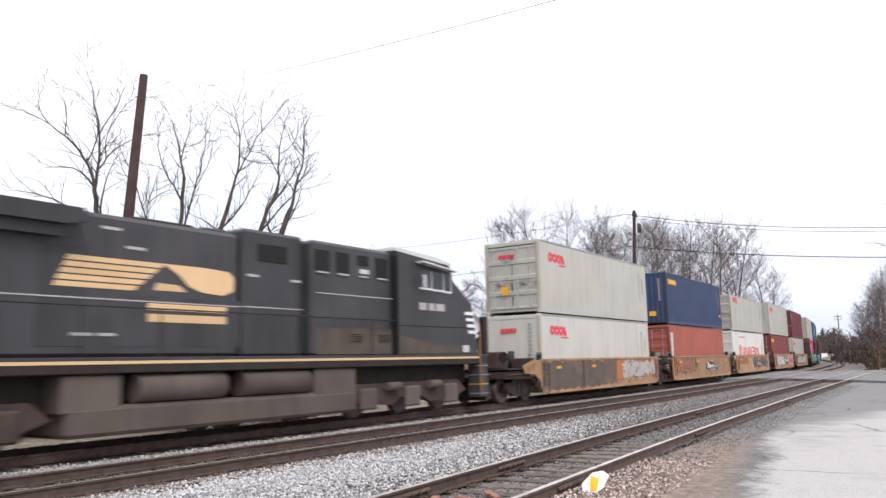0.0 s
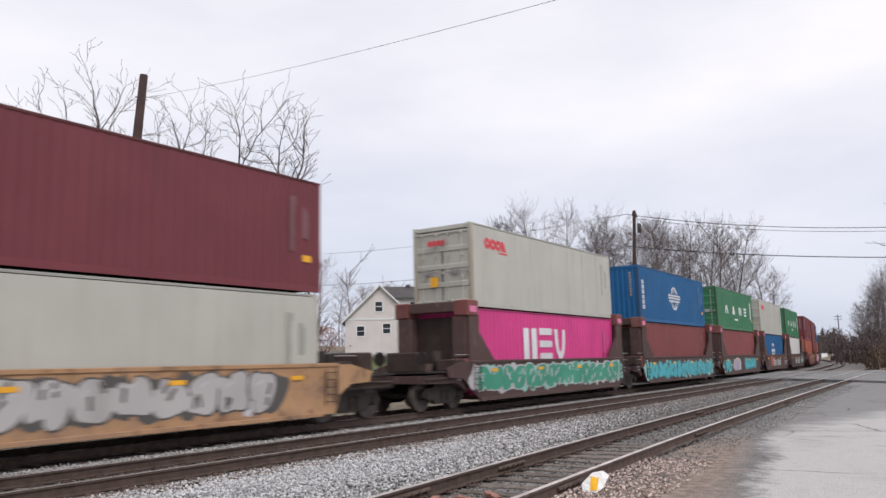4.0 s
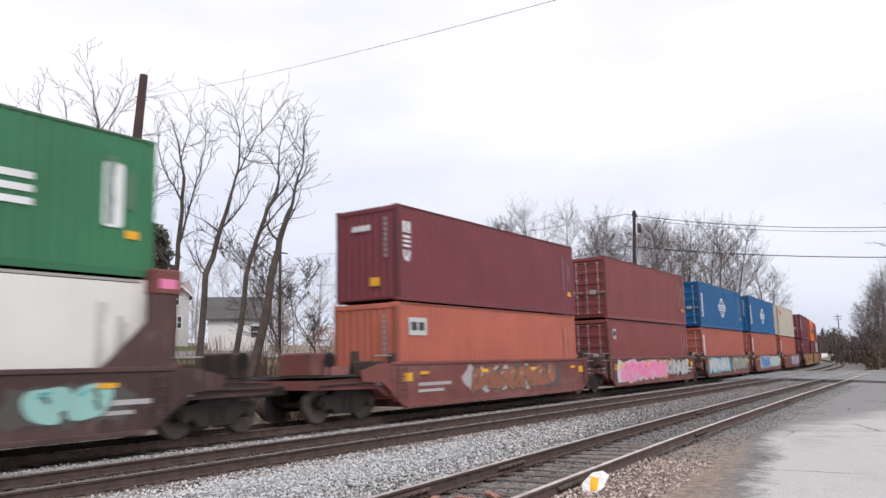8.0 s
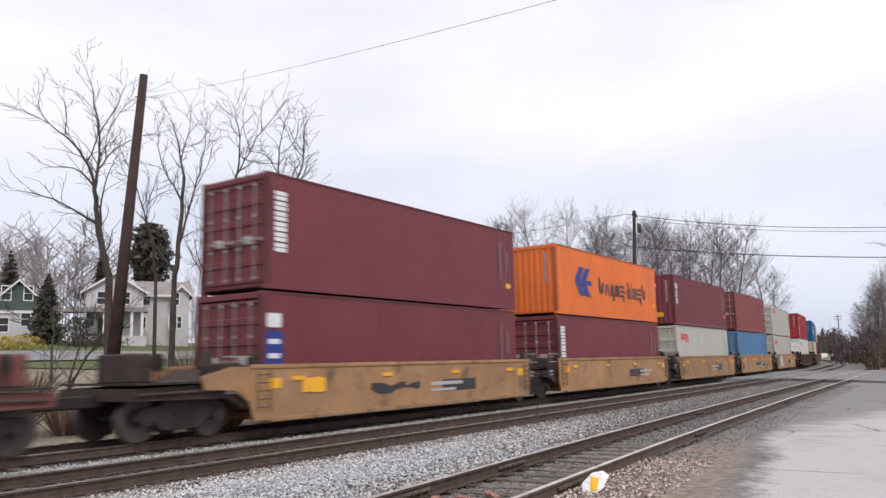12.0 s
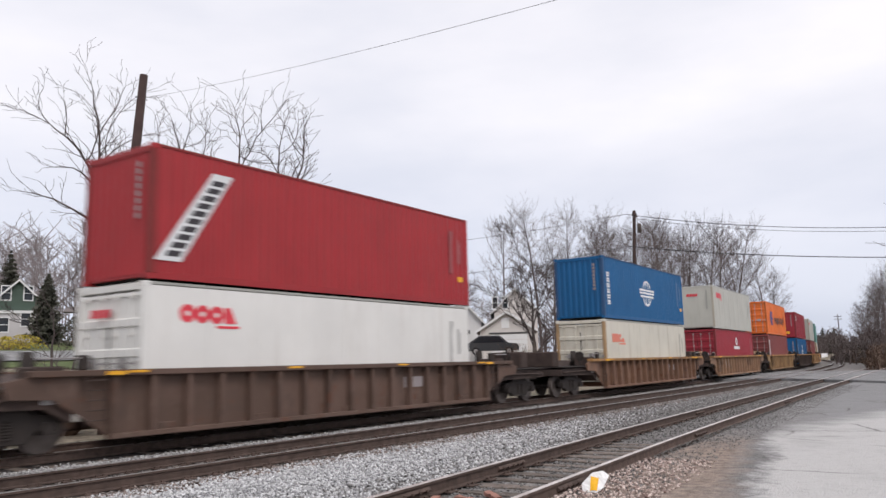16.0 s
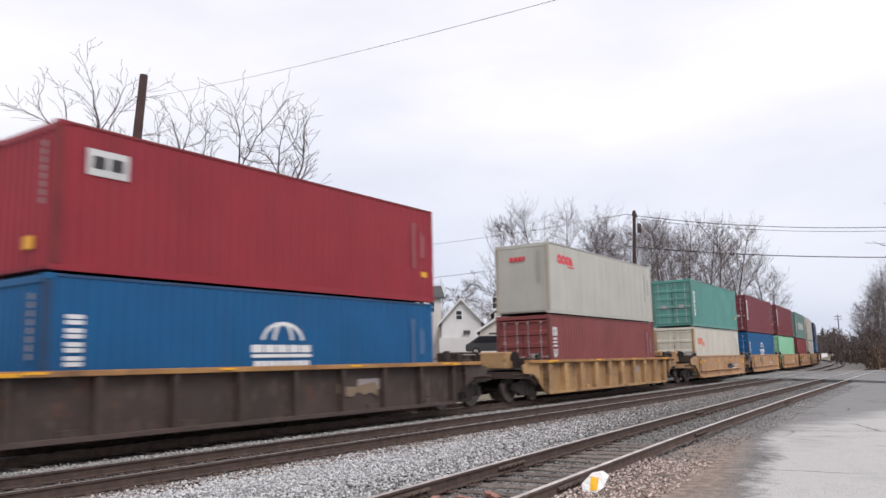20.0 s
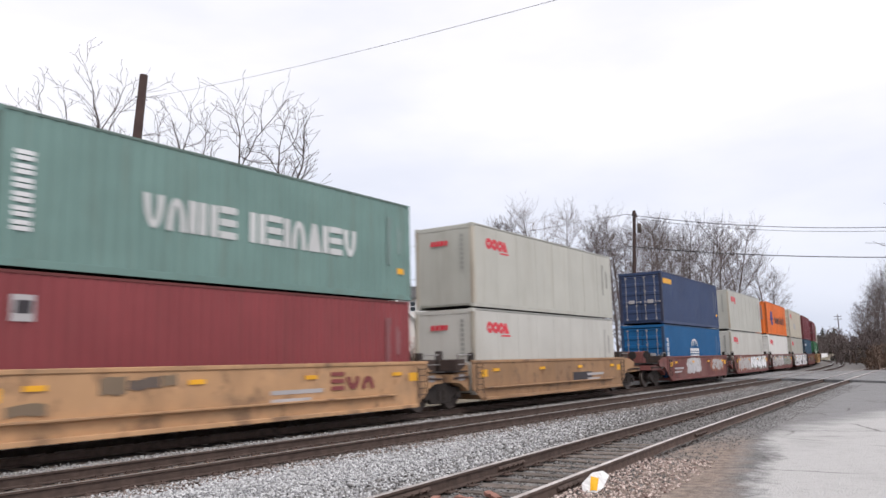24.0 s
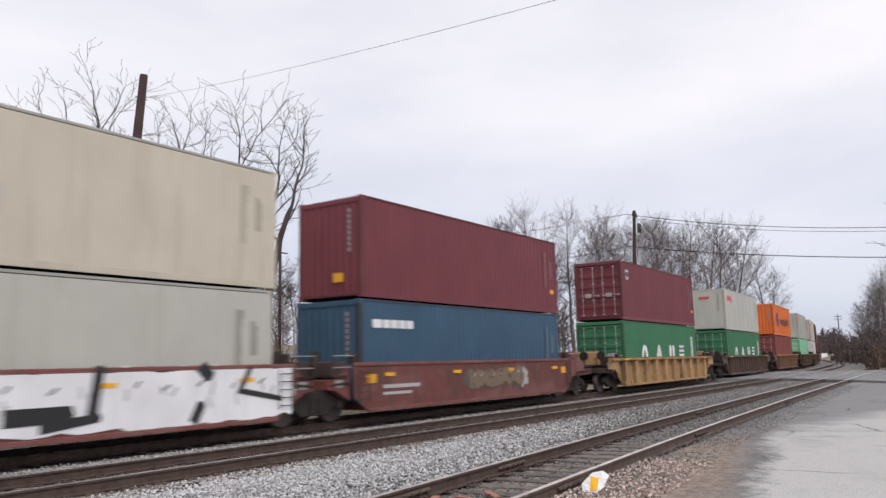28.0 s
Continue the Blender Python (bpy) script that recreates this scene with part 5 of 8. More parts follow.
def mark_mesh(kind):
    """Markings on the side that faces the road, x from the leading end."""
    bm = bmesh.new()
    y, o = NEAR, -HL
    if kind == "ring_blocks":
        for k in range(3):
            arc_into(bm, o + 1.08 + 0.39 * k, 2.26 - 0.008 * k, 0.205, 0.20, 0, math.tau, 0.14, y - 0.0004 * k)
        plate_into(bm, [(o + 2.08, 2.06), (o + 2.42, 2.06), (o + 2.24, 2.42), (o + 2.08, 2.42)], y, y + 0.006)
        blocks_into(bm, [(o + 1.85, o + 2.50)], 1.95, 2.01, 0.15, y - 0.002)
    elif kind == "pale_blocks":
        blocks_into(bm, [(o + 0.86, o + 1.26)], 1.84, 2.24, -0.05, y)
        blocks_into(bm, [(o + 1.27, o + 1.66)], 1.84, 2.24, -0.05, y)
        arc_into(bm, o + 1.86, 2.04, 0.21, 0.20, 0.5, math.tau - 0.5, 0.15, y - 0.0004)
        plate_into(bm, [(o + 2.04, 1.84), (o + 2.46, 1.84), (o + 2.30, 2.04), (o + 2.10, 2.04)], y, y + 0.006)
        blocks_into(bm, [(o + 1.72, o + 2.52)], 1.74, 1.81, 0.15, y - 0.002)
    elif kind == "globe":
        c = o + 5.95
        for rx in (0.66, 0.30):
            arc_into(bm, c, 1.45, rx, 0.66, 0.42, math.pi - 0.42, 0.085, y)
            arc_into(bm, c, 1.45, rx, 0.66, math.pi + 0.42, math.tau - 0.42, 0.085, y)
        blocks_into(bm, run(c - 1.1, (0.42, 0.4, 0.4, 0.42, 0.42), 0.04), 1.41, 1.66, 0, y, 0, 0.2)
        blocks_into(bm, run(c - 0.98, (0.22,) * 8, 0.03), 1.23, 1.34, 0, y)
    elif kind == "half_globe":
        c = o + 5.9
        for rx in (0.70, 0.34):
            arc_into(bm, c, 1.66, rx, 0.50, 0.12, math.pi - 0.12, 0.09, y)
        blocks_into(bm, [(c - 0.98, c + 0.98)], 1.30, 1.38, 0, y)
        blocks_into(bm, run(c - 1.0, (0.36, 0.34, 0.36, 0.34, 0.36), 0.045), 1.42, 1.60, 0, y)
        blocks_into(bm, run(c - 0.92, (0.20,) * 8, 0.03), 1.08, 1.22, 0, y)
    elif kind == "chevrons":
        for k in (0, 1):
            a, z = o + 1.78 + 0.62 * k, 1.50 - 0.03 * k
            plate_into(bm, [(a, z), (a + 0.55, z + 0.62), (a + 1.05, z + 0.62), (a + 0.62, z + 0.08), (a + 1.2, z + 0.08), (a + 1.2, z - 0.12), (a + 0.62, z - 0.12), (a + 1.05, z - 0.62), (a + 0.55, z - 0.62)][::-1], y - 0.002 * k, y + 0.006)
    elif kind == "label_square":
        plate_into(bm, [(o + 0.6, 1.92), (o + 1.5, 1.92), (o + 1.5, 2.45), (o + 0.6, 2.45)], y, y + 0.006)
    elif kind == "label_ink":
        blocks_into(bm, [(o + 0.72, o + 1.0), (o + 1.1, o + 1.38)], 2.06, 2.32, 0, y - 0.006)
    elif kind == "label_ink_small":
        blocks_into(bm, [(o + 0.66, o + 0.96)], 2.12, 2.36, 0.1, y - 0.006)
    elif kind == "label_small":
        plate_into(bm, [(o + 0.60, 1.98), (o + 1.02, 1.98), (o + 1.02, 2.46), (o + 0.60, 2.46)], y, y + 0.006)
    elif kind == "upright_word":
        for k in range(6):
            blocks_into(bm, [(o + 0.28, o + 0.68)], 2.22 - 0.26 * k, 2.44 - 0.26 * k, 0, y, 0, 0.1)
    elif kind == "upright_glyphs":
        for k in range(6):
            blocks_into(bm, [(o + 0.42, o + 0.78)], 1.95 - 0.26 * k, 2.14 - 0.26 * k, 0, y, 0, 0.14)
    elif kind == "upright_short":
        for k in range(3):
            glyphs_into(bm, [(o + 0.28, o + 0.64)], 2.05 - 0.44 * k, 2.40 - 0.44 * k, y, 3 + k, 0.32)
    elif kind == "slanted_band":
        plate_into(bm, [(o + 0.12, 0.4), (o + 0.78, 0.4), (o + 2.15, 2.5), (o + 1.58, 2.5)], y, y + 0.006)
    elif kind == "slanted_words":
        for k in range(10):
            z = 0.5 + 0.19 * k
            blocks_into(bm, [(o + 0.3 + 0.67 * (z - 0.4), o + 0.66 + 0.67 * (z - 0.4))], z, z + 0.13, 0.67, y - 0.004)
    elif kind == "yellow_strip":
        blocks_into(bm, [(o + 0.3, o + 1.85)], 2.24, 2.52, 0, y)
    elif kind == "seal":
        arc_into(bm, o + 6.3, 2.12, 0.30, 0.30, 0, math.tau, 0.16, y)
        blocks_into(bm, run(o + 5.36, (0.28,) * 6, 0.04), 1.56, 1.78, 0, y)
    elif kind == "flag_words":
        blocks_into(bm, run(o + 0.55, (0.42, 0.3, 0.34, 0.3, 0.34), 0.05), 2.1, 2.34, 0, y)
    elif kind == "faded_panel":
        blocks_into(bm, [(o + 3.5, o + 5.65)], 0.88, 1.48, 0, y)
    elif kind == "white_bits":
        blocks_into(bm, [(o + 0.16, o + 0.62)], 2.02, 2.36, 0, y)
        for z in (1.62, 1.28, 1.0):
            blocks_into(bm, [(o + 0.20, o + 0.58)], z, z + 0.12, 0, y - 0.006)
    elif kind == "blue_label":
        blocks_into(bm, [(o + 0.12, o + 0.68)], 0.9, 1.95, 0, y)
    bmesh.ops.recalc_face_normals(bm, faces=bm.faces[:])
    return bm


def number_column(x, wide, top, low, seed):
    """Worn small lettering in an upright column, as one plate with a ragged edge."""
    rng = random.Random(seed)
    n = 7
    pts = [(x, top), (x, low)]
    for k in range(n):
        w, a = wide * rng.uniform(0.6, 1.0), low + (top - low) * k / n
        pts += [(x + w, a), (x + w, a + (top - low) / n * 0.98)]
    return plate(pts, NEAR, NEAR + 0.006)


def hazard_marks():
    bm = bmesh.new()
    blocks_into(bm, [(HL - 0.66, HL - 0.36)], 0.75, 0.92, 0, NEAR)
    bmesh.ops.recalc_face_normals(bm, faces=bm.faces[:])
    return bm


def end_marks(kind):
    """Marks on the leading end: x here runs from the far side to the near side."""
    bm = bmesh.new()
    if kind == "blocks":
        blocks_into(bm, run(-0.55, (0.17, 0.17, 0.17, 0.12), 0.03), 2.18, 2.36, 0.2, 0)
    elif kind == "sticker":
        plate_into(bm, [(-0.44, 0.74), (-0.12, 0.74), (-0.12, 1.08), (-0.44, 1.08)], 0, 0.006)
    elif kind == "front_sticker":
        plate_into(bm, [(0.16, 0.46), (0.54, 0.46), (0.54, 0.72), (0.16, 0.72)], 0, 0.006)
    elif kind == "column":
        for k in range(8):
            blocks_into(bm, [(0.72, 0.84)], 1.3 + 0.16 * k, 1.42 + 0.16 * k, 0, 0)
    bmesh.ops.recalc_face_normals(bm, faces=bm.faces[:])
    bmesh.ops.rotate(bm, cent=(0, 0, 0), matrix=Matrix.Rotation(-math.pi / 2, 3, "Z"), verts=bm.verts[:])
    bmesh.ops.translate(bm, vec=(-HL - 0.045, 0, 0), verts=bm.verts[:])
    return bm


LETTERED = {"four_blocks": 6, "two_words": 13, "red_words": 11, "three_blocks": 3, "word_blocks": 11}


def letters(kind):
    """The large lettering of a side as one plain shape for each letter."""
    y, o, out = NEAR, -HL, []

    def glyph(a, b, z0, z1, seed, bar):
        bm = bmesh.new()
        glyphs_into(bm, [(a, b)], z0, z1, y, seed, bar)
        out.append(bm)

    def slab(a, b, z0, z1, slit=0.0):
        bm = bmesh.new()
        blocks_into(bm, [(a, b)], z0, z1, 0, y, 0, slit)
        out.append(bm)
    if kind == "four_blocks":
        for k, x in enumerate((2.45, 4.72, 6.95, 8.75)):
            glyph(o + x, o + x + 0.9, 1.14, 1.74, 21 + k, 0.3)
        slab(o + 5.3, o + 6.45, 0.70, 0.84)
        slab(o + 11.02, o + 11.46, 0.95, 2.27)
    elif kind == "two_words":
        for x, ws in ((3.05, (0.5, 0.5, 0.22, 0.5, 0.5)), (5.9, (0.48, 0.5, 0.2, 0.5, 0.5, 0.2, 0.5, 0.5))):
            for k, (a, b) in enumerate(run(o + x, ws, 0.06)):
                glyph(a, b, 1.05, 1.78, len(ws) + k, 0.32)
    elif kind == "red_words":
        for k, (a, b) in enumerate(run(o + 3.2, (0.78, 0.78, 0.78, 0.78), 0.10) + run(o + 7.0, (0.8, 0.25, 0.72, 0.72), 0.10)):
            glyph(a, b, 1.05, 1.76, 5 + k, 0.25)
        slab(o + 2.05, o + 4.4, 2.43, 2.50)
        slab(o + 2.05, o + 2.32, 1.08, 1.9)
        slab(o + 2.5, o + 2.78, 1.08, 1.9)
    elif kind == "three_blocks":
        for k, (a, b) in enumerate(run(o + 3.6, (1.05, 1.05, 1.0), 0.24)):
            glyph(a, b, 1.1, 2.3, 8 + k, 0.28)
    else:
        x = o + 4.37
        for w, lo, hi in ((0.66, 1.05, 1.82), (0.58, 1.05, 1.60), (0.58, 0.82, 1.60), (0.58, 1.05, 1.60), (0.58, 0.82, 1.60), (0.30, 1.28, 1.38), (0.50, 1.05, 1.82), (0.16, 1.05, 1.82), (0.58, 1.05, 1.60), (0.56, 0.82, 1.60), (0.58, 1.05, 1.82)):
            if w > 0.4:
                body = min(hi, 1.60)
                glyph(x + 0.03, x + w - 0.04, max(lo, 1.05), body, len(out), 0.34)
                # the stroke that rises above or hangs below the row
                if hi > body:
                    blocks_into(out[-1], [(x + 0.03, x + 0.2)], body + 0.002, hi, 0, y)
                if lo < 1.05:
                    blocks_into(out[-1], [(x + w - 0.22, x + w - 0.05)], lo, 1.048, 0, y)
            else:
                slab(x + 0.03, x + w - 0.05, lo, hi)
            x += w + 0.055
    for bm in out:
        bmesh.ops.recalc_face_normals(bm, faces=bm.faces[:])
    return out


MARK_NAMES = {"ring_blocks": ("logo", M_LOGO_RED), "globe": ("logo", M_LOGO_WHITE), "half_globe": ("logo", M_LOGO_WHITE), "four_blocks": ("lettering", M_LOGO_WHITE), "chevrons": ("logo", M_LOGO_BLUE),
              "word_blocks": ("lettering", M_LOGO_DARK), "two_words": ("lettering", M_LOGO_PALEW), "red_words": ("lettering", M_LOGO_RED), "three_blocks": ("lettering", M_LOGO_WHITE), "label_square": ("label_panel", M_LOGO_PALEW), "label_small": ("label_panel", M_LOGO_DIM), "label_ink": ("label_lettering", M_LOGO_DARK), "label_ink_small": ("label_lettering", M_LOGO_DARK),
              "upright_word": ("side_lettering", M_LOGO_WHITE), "upright_glyphs": ("side_lettering", M_LOGO_WHITE), "upright_short": ("side_lettering", M_LOGO_WHITE), "slanted_band": ("banner", M_LOGO_WHITE),
              "slanted_words": ("banner_lettering", M_LOGO_DARK), "yellow_strip": ("banner", M_YELLOW), "seal": ("logo", M_LOGO_WHITE), "flag_words": ("lettering", M_LOGO_WHITE), "faded_panel": ("faded_patch", M_LOGO_DIM), "white_bits": ("label_lettering", M_LOGO_WHITE), "blue_label": ("label_panel", M_LOGO_BLUE)}


def container(mat, smooth, doors, marks, label, hh=HH):
    """One box with its frame, walls, roof, doors at the leading end (or a blank front wall) and its markings."""
    c = thing("shipping_container", label, "container", "containers on the train")
    for s in (-1, 1):
        if smooth:
            shared("side_panel", ("flat", s, hh), lambda: flat_side(-HL + 0.12, HL - 0.12, 0.14, hh - 0.08, s * (HW - 0.004), s * (HW - 0.07)), mat, c)
        else:
            shared("side_panel", ("corr", s, hh), lambda: corrugated(-HL + 0.14, HL - 0.14, 0.15, hh - 0.06, 0.278, -s * 0.026, s * (HW - 0.006), s * (HW - 0.09)), mat, c)
        shared("bottom_rail", s, lambda: box(-HL + 0.17, HL - 0.17, min(s * HW, s * (HW - 0.05)), max(s * HW, s * (HW - 0.05)), 0.0, 0.15, 0.006), mat, c)
        shared("top_rail", (s, hh), lambda: box(-HL + 0.17, HL - 0.17, min(s * HW, s * (HW - 0.06)), max(s * HW, s * (HW - 0.06)), hh - 0.065, hh - 0.005, 0.006), M_FAINTGREY if smooth else grimy(mat), c)
        for e in (-1, 1):
            shared("corner_post", (s, e, hh), lambda: box(min(e * HL, e * (HL - 0.16)), max(e * HL, e * (HL - 0.16)), min(s * HW, s * (HW - 0.14)), max(s * HW, s * (HW - 0.14)), 0.118, hh - 0.118, 0.012), (M_RUSTPOST if mat is M_WORNWHITE else M_POST if smooth else grimy(mat)) if e < 0 and mat is not M_WHITE else mat, c)
            for z in (0.059, hh - 0.059):
                shared("corner_casting", 0, casting, mat, c, "", (e * (HL - 0.087), s * (HW - 0.079), z))
    shared("roof", hh, lambda: box(-HL + 0.1, HL - 0.1, -HW + 0.055, HW - 0.055, hh - 0.05, hh - 0.022), mat, c)
    shared("floor_pan", 0, lambda: box(-HL + 0.2, HL - 0.2, -HW + 0.06, HW - 0.06, 0.03, 0.13), M_GAP, c)
    shared("end_wall", ("back", hh), lambda: turned(corrugated(-HW + 0.13, HW - 0.13, 0.12, hh - 0.1, 0.26, 0.04, -HL + 0.02, -HL + 0.1), math.pi / 2), mat, c)
    shared("end_sill", 0, lambda: box(-HL + 0.05, -HL + 0.16, -HW + 0.14, HW - 0.14, 0.06, 0.17, 0.008), mat, c)
    shared("end_header", hh, lambda: box(-HL + 0.01, -HL + 0.16, -HW + 0.14, HW - 0.14, hh - 0.17, hh - 0.02, 0.008), mat, c)
    if doors:
        for s in (-1, 1):
            d = shared("door", (smooth, hh), lambda: door_leaf(4 if smooth else 5, 1.06, hh - 0.396), mat, c, "", (-HL + 0.03, s * 0.535, 0.18))
            for k in (-0.3, 0.27):
                b = shared("locking_bar", (smooth, hh), lambda: locking_bar(hh - 0.416), mat if smooth else M_BAR, d, "", (0, k, 0))
                shared("handle", 0, bar_handle, M_BAR, d, "", (0, k + 0.02, 0))
            shared("door_plate", 0, lambda: box(-0.032, -0.010, -0.17, 0.15, 0.95, 1.15), M_BAR if smooth else M_LOGO_DIM, d)
            shared("door_gasket", 0, lambda: box(0.0, 0.03, -0.012, 0.012, 0.02, 2.17), M_GAP, d, "", (0, -s * 0.533, 0))
    else:
        shared("end_wall", ("front", smooth, hh), lambda: turned(corrugated(-HW + 0.13, HW - 0.13, 0.12, hh - 0.1, 0.26 if not smooth else 1.1, 0.04 if not smooth else 0.01, -HL + 0.02, -HL + 0.1), -math.pi / 2), mat, c)
        shared("end_lettering", "column", lambda: end_marks("column"), M_FAINTGREY if smooth else M_FAINT, c, "", (0.03, 0, 0))
    for mark in marks:
        if mark in ("blocks", "sticker", "front_sticker"):
            shared("end_logo" if mark == "blocks" else "warning_sticker", mark, lambda: end_marks(mark), M_LOGO_RED if mark == "blocks" and smooth else (M_LOGO_WHITE if mark == "blocks" else M_YELLOW), c, "", (-0.04 if doors else 0.03, 0, 0))
        elif mark == "pale_blocks":
            shared("logo", mark, lambda: mark_mesh(mark), M_LOGO_PALE, c)
        else:
            nm, mm = MARK_NAMES[mark]
            if mark in LETTERED:
                for k in range(LETTERED[mark]):
                    shared("letter_shape", (mark, k), lambda: letters(mark)[k], mm, c)
            else:
                shared(nm, mark, lambda: mark_mesh(mark), mm, c)
    shared("number_column", "long", lambda: number_column(HL - 1.12, 0.26, 2.40, 1.0, 4), faded(mat), c)
    shared("number_column", "short", lambda: number_column(HL - 0.68, 0.24, 2.15, 1.35, 5), faded(mat), c)
    if not smooth:
        shared("hazard_label", 0, hazard_marks, M_YELLOW, c)
    return c


OO = ("ring_blocks", "blocks")
# colour word, material, smooth insulated walls, doors lead, markings
KINDS = {
    "grey": ("pale grey", M_PALEGREY, True, False, OO, "with smooth sides and a red logo"),
    "grey_doors": ("pale grey", M_PALEGREY, True, True, OO + ("sticker",), "with barred doors and a red logo"),
    "grey_pale": ("rust-streaked off-white", M_WORNWHITE, True, True, ("pale_blocks", "sticker"), "with smooth sides and a faded orange logo"),
    "grey_patch": ("yellowed grey", M_CREAM, True, True, OO + ("faded_panel", "sticker"), "with a faded patch on its side"),
    # lower grey boxes, their colour raised for light from the ballast
    "grey_bounce_lit": ("off-white", M_BOUNCEGREY, True, False, OO, "with smooth sides and a red logo"),
    "white_front": ("white", M_WHITE, True, False, OO, "with smooth sides and a red logo"),
    "brown_label": ("red-brown", M_BROWNRED, False, True, ("label_small", "label_ink_small"), "with a small square label"),
    "cream": ("cream", M_CREAM, True, False, OO, "with smooth sides and a red logo"),
    "white": ("white", M_WHITE, True, True, OO + ("sticker",), "with smooth sides and a red logo"),
    "white_words": ("white", M_WHITE, True, True, ("red_words",), "with large red lettering shapes"),
    "maroon": ("maroon", M_MAROON, False, True, ("label_small", "label_ink_small"), "with corrugated steel sides"),
    "maroon_blank": ("maroon", M_MAROON, False, False, ("front_sticker",), "with corrugated steel sides and a blank front"),
    "maroon_up": ("maroon", M_MAROON, False, True, ("upright_word",), "with white upright lettering"),
    "maroon_tex": ("dark maroon", M_MAROON, False, False, ("upright_short", "blocks", "front_sticker"), "with white upright lettering"),
    "maroon_label": ("maroon", M_MAROON, False, True, ("blue_label", "white_bits"), "with a blue and white label strip"),
    "maroon_strip": ("maroon", M_BROWNRED, False, True, ("yellow_strip",), "with a yellow banner"),
    "brown": ("red-brown", M_BROWNRED, False, True, (), "with corrugated steel sides"),
    "brown_up": ("red-brown", M_BROWNRED, False, True, ("upright_word",), "with white upright lettering"),
    "brown_short": ("red-brown", M_BROWNRED, False, True, ("upright_short",), "with white upright lettering"),
    "brick_up": ("faded brick-red", M_BRICK, False, True, ("upright_word",), "with white upright lettering"),
    "salmon": ("faded orange-red", M_SALMON, False, False, ("label_square", "label_ink"), "with a white label"),
    "blue_globe": ("blue", M_BLUE, False, True, ("globe", "upright_glyphs"), "with a white globe emblem"),
    "blue_globe_front": ("blue", M_BLUE, False, False, ("globe", "upright_glyphs"), "with a white globe emblem"),
    "blue_half": ("bright blue", M_BLUE, False, True, ("half_globe", "upright_glyphs"), "with a white half-globe emblem"),
    "blue_half_front": ("bright blue", M_BLUE, False, False, ("half_globe", "upright_glyphs"), "with a white half-globe emblem"),
    "navy": ("navy blue", M_NAVY, False, True, ("yellow_strip",), "with a yellow banner"),
    "navy_front": ("navy blue", M_NAVY, False, False, ("yellow_strip", "front_sticker"), "with a yellow banner"),
    "slate": ("slate blue", M_SLATE, False, False, ("flag_words",), "with small white lettering"),
    "steel_blue": ("faded blue", M_STEELBLUE, False, False, (), "with corrugated steel sides"),
    "green": ("green", M_GREEN, False, True, ("four_blocks",), "with four large white letter shapes"),
    "green_front": ("green", M_GREEN, False, False, ("four_blocks",), "with four large white letter shapes"),
    "orange": ("orange", M_ORANGE, False, True, ("chevrons", "word_blocks"), "with blue chevrons and dark lettering shapes"),
    "orange_front": ("orange", M_ORANGE, False, False, ("chevrons", "word_blocks"), "with blue chevrons and dark lettering shapes"),
    "teal_words": ("grey-teal", M_TEAL, False, True, ("two_words", "upright_glyphs"), "with large pale lettering shapes"),
    "light_teal": ("light teal", M_LTEAL, False, True, ("upright_glyphs",), "with corrugated steel sides"),
    "mint": ("mint green", M_MINT, False, True, (), "with corrugated steel sides"),
    "red_band": ("bright red", M_RED, False, False, ("slanted_band", "slanted_words"), "with a slanted white lettering band"),
    "red_seal": ("crimson", M_CRIMSON, False, True, ("seal",), "with a white seal emblem"),
    "crimson": ("crimson", M_CRIMSON, False, False, ("label_square", "label_ink", "front_sticker"), "with a white label and yellow sticker"),
    "pink": ("magenta", M_PINK, False, False, ("three_blocks",), "with three white letter shapes"),
}

